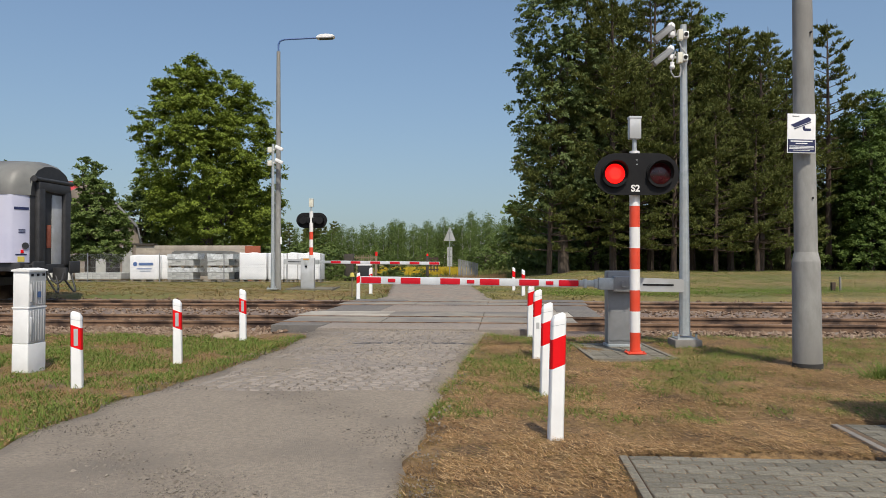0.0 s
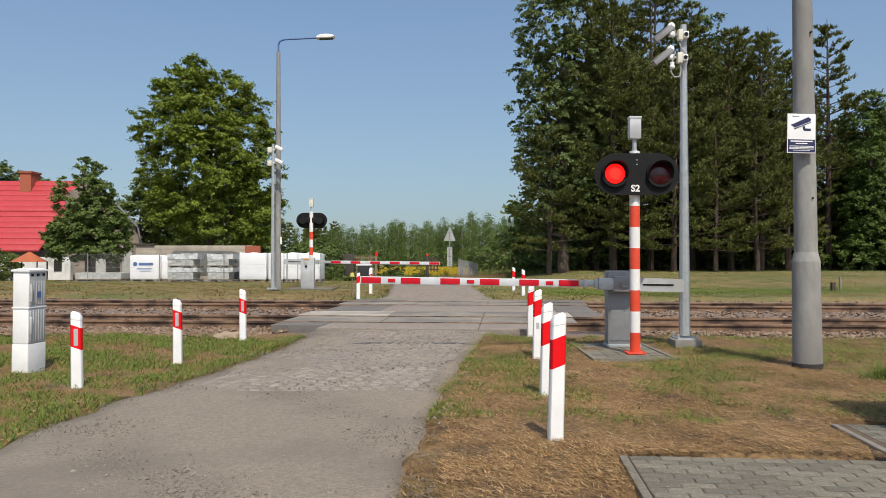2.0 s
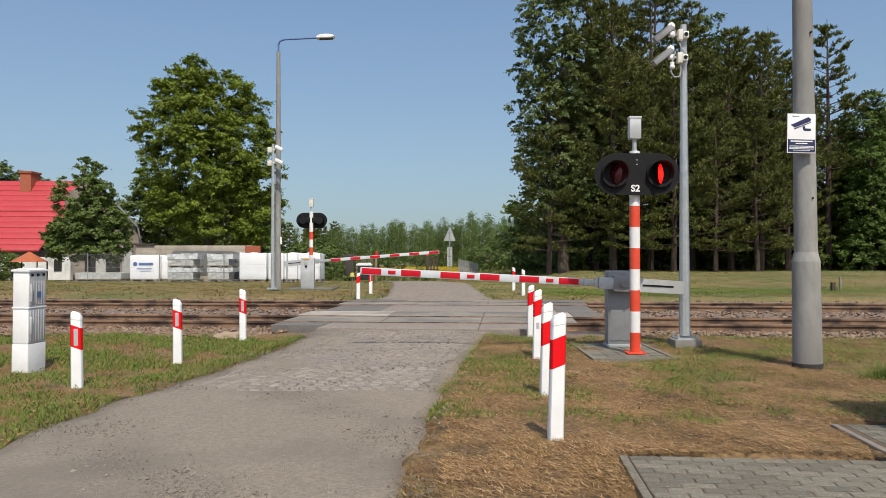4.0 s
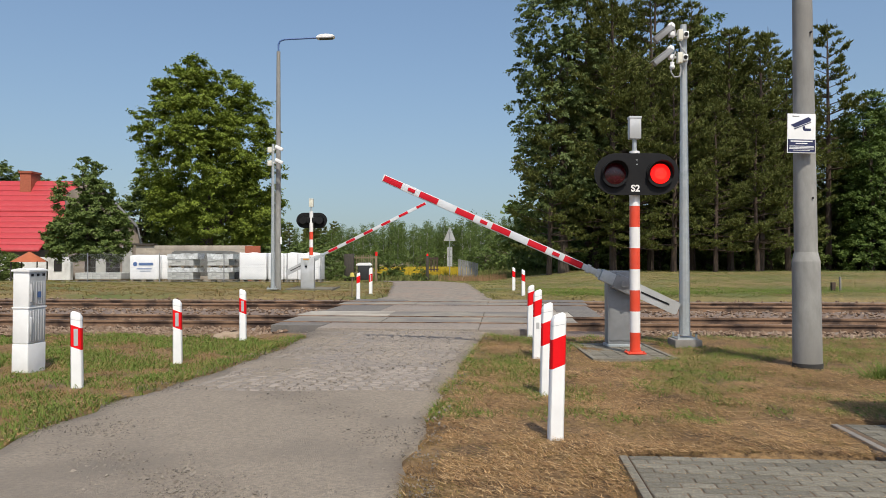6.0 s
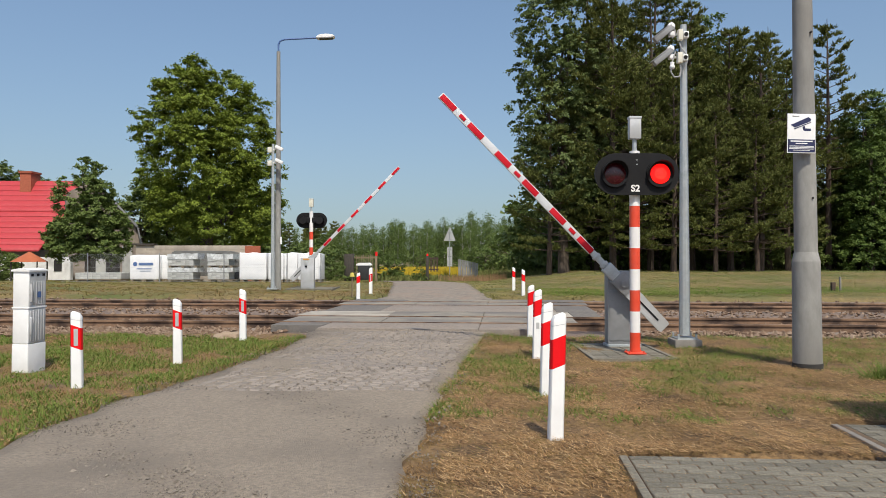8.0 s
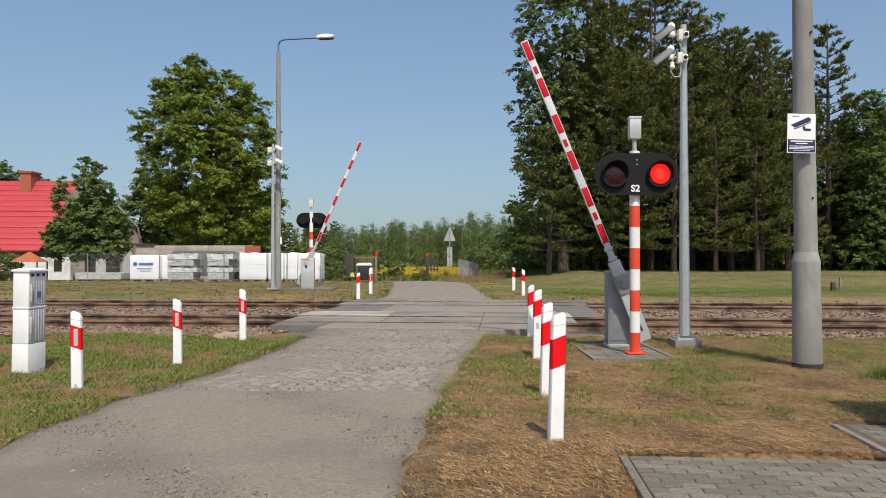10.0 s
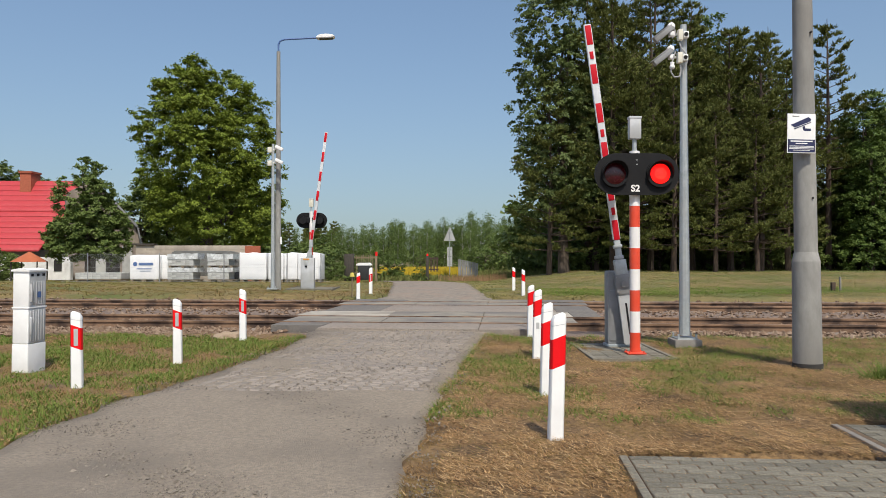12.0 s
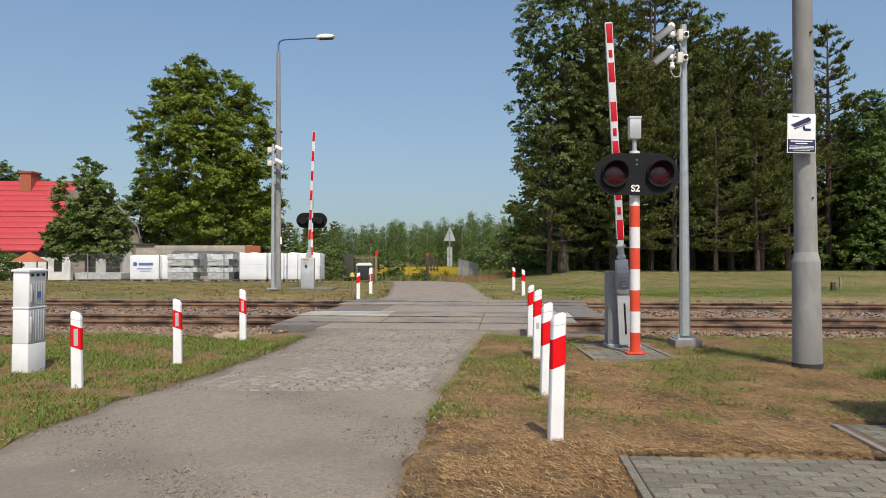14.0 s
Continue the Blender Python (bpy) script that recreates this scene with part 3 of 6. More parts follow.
def build_posts():
    def at(x, y, z, rz, lean):
        return pose(x, y, z, 0, lean, rz)
    rows = [(0.82, 5.62, 0.0, 0.93, 1, 4, 1.6, 0.165, 0.215, ""), (0.99, 7.42, 0.0, 0.9, 1, 2, 1.2, 0.17, 0.215, ""),
            (1.225, 10.05, 0.0, 0.92, 1, 0, 1.0, 0.13, 0.2, "low"), (1.47, 12.9, 0.02, 0.86, 1, 0, 0.6, 0.11, 0.215, ""),
            (2.47, 23.6, 0.14, 0.84, -1, 0, 0, 0.15, 0.2, ""), (2.45, 26.6, 0.17, 0.84, -1, 0, 0, 0.13, 0.2, ""),
            (-3.71, 7.8, 0.0, 0.79, -1, 12, -0.8, 0.14, 0.22, "band"), (-3.375, 9.78, 0.0, 0.81, -1, 8, -0.6, 0.14, 0.22, "band"), (-3.215, 12.35, 0.0, 0.83, -1, 6, -0.4, 0.15, 0.22, "band"),
            (-2.55, 23.1, 0.12, 0.77, 1, 0, 0.3, 0.1, 0.2, ""), (-2.28, 24.2, 0.17, 0.86, 1, 0, 0, 0.2, 0.23, "band")]
    for x, y, z, h, s, rz, lean, bt, bh, mk in rows:
        guide_post(h, s, bt, bh, mk, at(x, y, z - 0.02, rz, lean))


# ---- barriers ----
def boom_part(parent, length, sign, cw):
    """The boom with its bands, end bracket and counterweight arm; it turns about its own origin and points to sign * x."""
    bm = bmesh.new()
    x0 = 0.66 * length / 3.85
    box(bm, x0, length, -0.03, 0.03, -0.055, 0.055, 0.012)
    bmesh.ops.transform(bm, matrix=Matrix.Scale(sign, 4, (1, 0, 0)), verts=bm.verts)
    if sign < 0:
        bmesh.ops.reverse_faces(bm, faces=bm.faces)
    boom = part("boom", bm, M_BWHITE, parent, "white boom with red bands")
    tagged(boom, "white boom with red bands")

    def seg(name, a, b, zh, mat, label="", yh=0.034):
        q = bmesh.new()
        box(q, min(sign * a, sign * b), max(sign * a, sign * b), -yh, yh, -zh, zh, 0.004)
        part(name, q, mat, boom, label)
    step = (length - x0) / 11.05
    for i in range(6):
        b = length - 0.02 - i * 2 * step
        seg("red_band", b - step, b - 0.0, 0.044, M_BRED, "red reflective band")
    for i in (0, 2, 4) if length < 4.2 else ():
        b = length - 0.02 - i * 2 * step - step * 1.35
        seg("reflector", b - step * 0.38, b, 0.026, M_BRED, "small red lamp on the boom", 0.04)
    q = bmesh.new()
    box(q, min(sign * 0.1, sign * (x0 - 0.01)), max(sign * 0.1, sign * (x0 - 0.01)), -0.026, 0.026, -0.045, 0.045, 0.008)
    for d in (0.25, 0.42, 0.58):
        box(q, min(sign * (d - 0.05), sign * d), max(sign * (d - 0.05), sign * d), -0.04, 0.04, -0.062, 0.062, 0.006)
    box(q, min(sign * 0.1, sign * 0.36), max(sign * 0.1, sign * 0.36), -0.06, 0.06, -0.085, 0.085, 0.01)
    part("bracket", q, M_GALV, boom, "galvanised boom bracket")
    q = bmesh.new()
    box(q, -0.15, 0.15, -0.07, 0.05, -0.115, 0.115, 0.02)
    for dx in (-0.1, 0.1):
        for dz in (-0.09, 0.09):
            rod(q, (dx, -0.09, dz), (dx, -0.06, dz), 0.014, seg=8)
    rod(q, (0, -0.1, 0), (0, 0.2, 0), 0.045)
    part("hub", q, M_GREY, boom, "grey steel hub plate with bolts")
    q = bmesh.new()
    prism(q, [(sign * -0.1, 0.1), (sign * -0.1, -0.1), (sign * -cw, -0.105), (sign * -(cw + 0.03), -0.09), (sign * -(cw + 0.03), 0.07), (sign * -cw, 0.085)], -0.05, 0.0)
    part("counterweight", q, M_SILVER, boom, "light grey slotted counterweight arm")
    # black strip on the uncut plate, painted in for the slot's inner shade
    q = bmesh.new()
    box(q, min(sign * -0.28, sign * -(cw - 0.12)), max(sign * -0.28, sign * -(cw - 0.12)), -0.056, -0.048, -0.016, 0.01)
    part("slot_shade", q, M_BLACK, boom)
    return boom


def barrier(m, sign, length, label, cw=0.85):
    t = thing("barrier", m, label, "barrier", "crossing barriers")
    bm = bmesh.new()
    box(bm, -0.195, 0.285, 0.0, 0.26, 0.04, 1.13, 0.035)
    part("housing", bm, M_GREY if sign < 0 else M_SILVER, t, "grey steel drive housing")
    bm = bmesh.new()
    box(bm, -0.21, 0.3, -0.02, 0.28, 0.0, 0.045, 0.008)
    part("base_plate", bm, M_GALV, t)
    bm = bmesh.new()
    box(bm, -0.165, 0.255, -0.012, 0.004, 0.1, 0.84, 0.006)
    part("door", bm, M_GREY if sign < 0 else M_SILVER, t)
    if sign > 0:
        for nm, a, mt in (("sticker", (-0.1, 0.12, -0.018, -0.008, 1.06, 1.1), M_ORANGE), ("lock", (-0.05, 0.05, -0.03, -0.008, 0.87, 1.01), M_SILVER), ("handle", (-0.04, 0.04, -0.04, -0.008, 0.79, 0.85), M_BLACK)):
            bm = bmesh.new()
            box(bm, *a, 0.006)
            part(nm, bm, mt, t)
    boom = boom_part(t, length, sign, cw)
    return t, boom


def slab(x0, x1, y0, y1, z, label):
    t = thing("paved_slab", pose(0, 0, 0), label, "paving", kind="structure")
    bm = bmesh.new()
    box(bm, x0, x1, y0, y1, z - 0.1, z + 0.015)
    part("bed", bm, M_JOINT, t)
    bm = bmesh.new()
    for a in ((x0 - 0.06, x0, y0 - 0.06, y1), (x1, x1 + 0.06, y0 - 0.06, y1), (x0, x1, y0 - 0.06, y0)):
        box(bm, *a, z - 0.1, z + 0.04, 0.006)
    part("edging", bm, M_PAVER, t, "grey concrete edging")
    b = bmesh.new()
    low_box(b, -0.096, 0.096, -0.046, 0.046, -0.05, 0.0, 0.006)
    me = mesh_of("paver", b, M_PAVER)
    ny, nx = int((y1 - y0) / 0.1), int((x1 - x0) / 0.2)
    for j in range(ny):
        for i in range(nx):
            p = part("paver", me, None, t)
            p.matrix_basis = pose(x0 + 0.1 + i * 0.2, y0 + 0.05 + j * 0.1, z + 0.03 + random.uniform(-0.003, 0.003), random.uniform(-1, 1), random.uniform(-1, 1), random.uniform(-1, 1))


# ---- light signals ----
def stadium(w, h, k=10, low=1.0):
    r = h / 2
    pts = []
    for c, a0 in ((w / 2 - r, -90), (-(w / 2 - r), 90)):
        for i in range(k + 1):
            a = radians(a0 + 180 * i / k)
            pts.append((c + r * math.cos(a), r * math.sin(a)))
    return pts


def hood(bm, x, z, r, depth):
    """A lamp hood: a tube cut back below."""
    k = 28
    rows = []
    for i in range(k + 1):
        a = radians(-65 + 310 * i / k)
        d = depth * (0.35 + 0.65 * (0.5 + 0.5 * math.sin(a)))
        rows.append([bm.verts.new((x + rr * math.cos(a), yy, z + rr * math.sin(a))) for rr, yy in ((r, 0.0), (r * 1.02, -d), (r * 0.97, -d), (r * 0.95, 0.0))])
    for a, b in zip(rows, rows[1:]):
        for j in range(3):
            bm.faces.new((a[j], b[j], b[j + 1], a[j + 1]))


def signal_lamp(parent, x, z):
    """A round red lamp that turns on its upright axis: one face glows, the other is dark glass."""
    bm = bmesh.new()
    k = 32
    for side, mi, r in ((-1, 0, 0.134), (1, 1, 0.143)):
        prev = None
        for ring in range(6):
            rr = r * (1 - ring / 5)
            yy = side * (0.004 + 0.03 * (1 - (rr / r) ** 2))
            cur = [bm.verts.new((rr * math.cos(2 * math.pi * i / k), yy, rr * math.sin(2 * math.pi * i / k))) for i in range(k)] if ring < 5 else [bm.verts.new((0, yy, 0))]
            if prev:
                for i in range(k):
                    f = bm.faces.new((prev[i], prev[(i + 1) % k], cur[(i + 1) % k], cur[i])) if len(cur) > 1 else bm.faces.new((prev[i], prev[(i + 1) % k], cur[0]))
                    f.material_index = mi if mi or ring > 2 else 2
                    f.normal_update()
                    if f.normal.y * side < 0:
                        f.normal_flip()
            prev = cur
    ob = part("lamp", bm, [M_LIT, M_DARKLENS, M_LITRIM], parent, "round red flashing lamp")
    ob.matrix_basis = pose(x, -0.005, z)
    return ob


def signal(m, label, back=False):
    """A banded mast with a black two-lamp head that faces -y."""
    t = thing("crossing_signal", m, label, "traffic signal", "flashing crossing signals")
    for i in range(8):
        bm = bmesh.new()
        z0 = 0.287 * i
        rod(bm, (0, 0, z0), (0, 0, z0 + (0.287 if i < 7 else 0.75)), 0.07, seg=24)
        part("band", bm, M_MASTRED if i % 2 == 0 else M_MASTWHITE, t, "red painted band" if i % 2 == 0 else "white painted band")
    bm = bmesh.new()
    box(bm, -0.125, 0.125, -0.125, 0.125, 0.0, 0.02, 0.005)
    for a in (-0.095, 0.095):
        for b in (-0.095, 0.095):
            rod(bm, (a, b, 0.012), (a, b, 0.04), 0.013, seg=6)
    part("foot_plate", bm, M_MASTRED, t, "red painted foot plate with bolts")
    head = bmesh.new()
    zc = 2.435
    prism(head, [(x, z + zc) for x, z in stadium(1.142, 0.565)], -0.125, -0.085)
    hd = part("head", head, M_BLACK, t, "black oblong signal board")
    bm = bmesh.new()
    for x in (-0.305, 0.305):
        rod(bm, (x, -0.09, zc), (x, 0.1, zc), 0.16, 0.14, 24)
        hood(bm, x, zc + 0.0, 0.17, 0.32)
        k = 32
        rim = [[bm.verts.new((x + rr * math.cos(2 * math.pi * i / k), yy, zc + rr * math.sin(2 * math.pi * i / k))) for i in range(k)] for rr, yy in ((0.18, -0.12), (0.18, -0.175), (0.1455, -0.175), (0.1455, -0.12))]
        for p, q in zip(rim, rim[1:]):
            for i in range(k):
                bm.faces.new((p[i], p[(i + 1) % k], q[(i + 1) % k], q[i]))
    box(bm, -0.42, 0.42, -0.06, 0.06, zc - 0.1, zc + 0.1, 0.02)
    part("lamp_housing", bm, M_BLACK, hd)
    for dz in (0.13, 0.19):
        bm = bmesh.new()
        rod(bm, (0, -0.132, zc + dz), (0, -0.12, zc + dz), 0.009, seg=8)
        part("bolt", bm, M_GALV, hd)
    bm = bmesh.new()
    rod(bm, (0, 0, 2.7), (0, 0, 3.0), 0.03, seg=12)
    part("stub", bm, M_GALV, t)
    bm = bmesh.new()
    box(bm, -0.08, 0.08, -0.06, 0.06, 2.925, 3.226, 0.012)
    box(bm, -0.085, 0.085, -0.065, 0.065, 3.2, 3.232, 0.006)
    part("sensor_box", bm, M_SILVER if not back else M_CREAM, t, "pale grey upright box")
    lamps = []
    for x in (-0.305, 0.305):
        lm = signal_lamp(hd, x, zc)
        lm.matrix_basis = pose(x, -0.165, zc)
        lamps.append(lm)
    if not back:
        cu = bpy.data.curves.new("lettering", "FONT")
        cu.body, cu.size, cu.align_x, cu.extrude, cu.offset = "S2", 0.125, "CENTER", 0.001, 0.004
        cu.materials.append(M_MASTWHITE)
        tx = new("lettering", cu)
        tx.parent = hd
        tx.matrix_basis = pose(-0.02, -0.128, zc - 0.235, 90, 0, 0)
        tagged(tx, "white painted letters S2")
    return t, lamps


# ---- masts, poles, cabinets ----
def camera_unit(parent, x, z, k=1.0):
    bm = bmesh.new()
    m = Matrix.Translation((x - 0.2 * k, -0.06, z)) @ pose(0, 0, 0, 0, -38, 0) @ Matrix.Scale(k, 4)
    box(bm, -0.32, 0.06, -0.06, 0.06, -0.05, 0.045, 0.012, m)
    box(bm, -0.36, 0.0, -0.07, 0.07, 0.047, 0.06, 0.004, m)
    cam_body = part("camera_housing", bm, M_GREY, parent, "pale grey weatherproof camera housing")
    bm = bmesh.new()
    bmesh.ops.create_uvsphere(bm, u_segments=14, v_segments=10, radius=0.062 * k, matrix=Matrix.Translation((x - 0.17 * k, -0.06, z + 0.05 * k)))
    box(bm, x - 0.2 * k, x - 0.12 * k, -0.1, 0.0, z - 0.12 * k, z - 0.04 * k, 0.01)
    rod(bm, (x - 0.16 * k, -0.05, z - 0.08 * k), (x, -0.02, z - 0.09 * k), 0.02 * k, seg=10)
    part("knuckle", bm, M_WHITE, parent)
    bm = bmesh.new()
    box(bm, x - 0.075 * k, x + 0.005 * k, -0.14, -0.05, z - 0.2 * k, z - 0.02 * k, 0.01)
    part("junction_box", bm, M_CREAM, parent, "cream plastic junction box")
    bm = bmesh.new()
    box(bm, x + 0.02 * k, x + 0.105 * k, -0.12, 0.06, z - 0.16 * k, z - 0.05 * k, 0.01)
    part("clamp", bm, M_WHITE, parent, "white pole clamp")
    bm = bmesh.new()
    rod(bm, (x + 0.06 * k, -0.125, z - 0.105 * k), (x + 0.06 * k, -0.118, z - 0.105 * k), 0.035 * k, seg=14)
    part("knockout", bm, M_BLACK, parent)


def build_camera_mast():
    t = thing("camera_mast", pose(3.57, 11.35, 0.0), "galvanised steel mast with two surveillance cameras", "mast")
    bm = bmesh.new()
    rod(bm, (0, 0, 0.18), (0, 0, 4.78), 0.082, 0.045, 10)
    part("pole", bm, M_GALV, t)
    bm = bmesh.new()
    box(bm, -0.2, 0.2, -0.2, 0.2, -0.05, 0.13, 0.02)
    part("footing", bm, M_KERB, t, "small concrete footing")
    bm = bmesh.new()
    box(bm, -0.15, 0.15, -0.15, 0.15, 0.13, 0.15)
    for a in (-0.13, 0.13):
        for b in (-0.13, 0.13):
            rod(bm, (a, b, 0.14), (a, b, 0.21), 0.015, seg=6)
    part("flange", bm, M_GALV, t)
    camera_unit(t, -0.05, 4.7, 0.88)
    camera_unit(t, -0.06, 4.36, 0.88)
    bm = bmesh.new()
    pts = [(-0.15, -0.1, 4.36), (-0.2, -0.1, 4.2), (-0.22, -0.1, 4.06), (-0.17, -0.1, 3.98), (-0.09, -0.1, 3.99), (-0.07, -0.09, 4.08), (-0.08, -0.09, 4.17)]
    tube(bm, pts, 0.011)
    part("cable", bm, M_CABLE, t, "looped grey cable")
    bm = bmesh.new()
    tube(bm, [(-0.1, -0.1, 4.5), (-0.07, -0.1, 4.42), (0.0, -0.1, 4.33), (0.02, -0.1, 4.2), (-0.02, -0.08, 4.1), (-0.04, -0.08, 4.02)], 0.01)
    part("cable", bm, M_CABLE, t, "looped grey cable")
    bm = bmesh.new()
    tube(bm, [(-0.21, -0.08, 4.8), (-0.16, -0.1, 4.68), (-0.14, -0.1, 4.6), (-0.2, -0.1, 4.56)], 0.01)
    part("cable", bm, M_CABLE, t, "looped grey cable")
    bm = bmesh.new()
    bmesh.ops.create_uvsphere(bm, u_segments=14, v_segments=10, radius=0.04, matrix=Matrix.Translation((-0.2, -0.1, 4.13)))
    rod(bm, (-0.2, -0.1, 4.13), (-0.2, -0.1, 4.2), 0.03, seg=10)
    part("sensor", bm, M_WHITE, t)


def build_concrete_pole():
    t = thing("utility_pole", pose(4.36, 9.19, 0.0, 0, -0.55, 0), "weathered grey concrete utility pole with a stepped base", "utility pole")
    bm = bmesh.new()
    rod(bm, (0, 0, 0.05), (0, 0, 1.28), 0.166, 0.158, 32)
    rod(bm, (0, 0, 1.28), (0, 0, 1.4), 0.158, 0.13, 32, False)
    rod(bm, (0, 0, 1.38), (0, 0, 9.0), 0.132, 0.08, 32)
    part("shaft", bm, M_CONCRETE, t)
    bm = bmesh.new()
    rod(bm, (0, 0, -0.1), (0, 0, 0.07), 0.17, 0.172, 32)
    part("foot", bm, M_TAR, t, "black tarred foot")
    # dark discs paint the shade of holes that aren't cut into the shaft
    for z, x in ((2.03, 0.03), (4.0, 0.04)):
        bm = bmesh.new()
        rod(bm, (x, -0.14, z), (x, -0.1, z), 0.012, seg=8)
        part("hole_shade", bm, M_DARK, t)
    s = thing("camera_warning_sign", pose(4.2, 8.985, 2.55, 0, 1.0, 2), "white and navy video surveillance sign fixed to the pole", "sign")
    bm = bmesh.new()
    box(bm, -0.168, 0.168, -0.004, 0.004, 0.0, 0.462, 0.002)
    part("plate", bm, M_WHITE, s)
    for nm, q in (("footer", [(-0.16, 0.012), (0.16, 0.012), (0.16, 0.16), (-0.16, 0.16)]), ("pictogram", [(-0.13, 0.33), (0.08, 0.425), (0.115, 0.4), (0.105, 0.375), (-0.08, 0.3)])):
        bm = bmesh.new()
        prism(bm, q, -0.007, -0.003)
        part(nm, bm, M_NAVY, s, "navy blue printed field")
    bm = bmesh.new()
    prism(bm, [(-0.09, 0.288), (0.11, 0.368), (0.112, 0.36), (-0.085, 0.278)], -0.007, -0.003)
    prism(bm, [(0.01, 0.31), (0.035, 0.322), (0.045, 0.29), (0.11, 0.29), (0.11, 0.262), (0.03, 0.262), (0.018, 0.275)], -0.007, -0.003)
    part("pictogram", bm, M_NAVY, s)
    bm = bmesh.new()
    for z, a, b, h in ((0.132, -0.13, 0.13, 0.014), (0.107, -0.07, 0.07, 0.012), (0.078, -0.145, 0.145, 0.007), (0.062, -0.145, 0.145, 0.007), (0.046, -0.145, 0.145, 0.007), (0.03, -0.1, 0.1, 0.006)):
        box(bm, a, b, -0.009, -0.006, z, z + h)
    part("text_bar", bm, M_WHITE, s, "white bars of unreadable print")
    for z in (0.1, 0.36):
        bm = bmesh.new()
        rod(bm, (0.05, 0.0, z), (0.1, 0.16, z), 0.02, seg=8)
        part("clamp", bm, M_GALV, s)
    bm = bmesh.new()
    box(bm, -0.11, -0.03, -0.007, -0.003, 0.428, 0.437)
    part("text_bar", bm, M_GREY, s)


def build_lamp_post():
    t = thing("street_lamp", pose(-5.72, 26.6, 0.2), "tall concrete street lamp with a blue arm", "street lamp")
    bm = bmesh.new()
    rod(bm, (0, 0, 0), (0, 0, 8.3), 0.115, 0.065, 20)
    part("pole", bm, M_CONCRETE, t)
    bm = bmesh.new()
    tube(bm, [(0, 0, 8.2), (0, 0, 8.55), (0.05, 0, 8.66), (0.2, 0, 8.72), (1.35, 0, 8.78)], 0.032)
    part("arm", bm, M_LAMPBLUE, t, "blue painted steel arm")
    bm = bmesh.new()
    prism(bm, [(1.3, 8.76), (1.35, 8.73), (1.9, 8.76), (1.97, 8.8), (1.93, 8.86), (1.65, 8.9), (1.4, 8.86)], -0.14, 0.14)
    bmesh.ops.bevel(bm, geom=bm.edges[:], offset=0.025, segments=2, affect="EDGES")
    part("luminaire", bm, M_WHITE, t, "pale grey lamp head")
    # dark panel added so the underside reads as shaded, not lit from below
    bm = bmesh.new()
    prism(bm, [(1.42, 8.725), (1.88, 8.745), (1.9, 8.775), (1.4, 8.76)], -0.11, 0.11)
    part("underside_shade", bm, M_BIN, t, "dark panel for the shade under the lamp head")
    bm = bmesh.new()
    box(bm, 0.1, 0.16, -0.14, -0.1, 1.6, 1.85)
    part("label_plate", bm, M_WHITE, t)
    t = thing("camera_mast", pose(-5.79, 26.1, 0.2), "thin galvanised mast with small cameras beside the street lamp", "mast")
    bm = bmesh.new()
    rod(bm, (0, 0, 0.1), (0, 0, 5.0), 0.07, 0.045, 10)
    part("pole", bm, M_GALV, t)
    bm = bmesh.new()
    box(bm, -0.17, 0.17, -0.17, 0.17, 0.06, 0.1)
    for a in (-0.13, 0.13):
        rod(bm, (a, -0.13, 0.06), (a, -0.13, 0.16), 0.015, seg=6)
    part("flange", bm, M_GALV, t)
    for z, s in ((4.9, 1), (4.45, 1)):
        bm = bmesh.new()
        m = pose(0.12, -0.1, z, 0, 25, 0)
        box(bm, -0.02, 0.26, -0.06, 0.06, -0.05, 0.06, 0.02, m)
        rod(bm, (0, 0, z - 0.12), (0.14, -0.08, z - 0.05), 0.03)
        part("camera_housing", bm, M_WHITE, t, "white camera housing")
        bm = bmesh.new()
        box(bm, -0.16, -0.02, -0.14, -0.04, z - 0.2, z - 0.02, 0.01)
        part("junction_box", bm, M_CREAM, t)


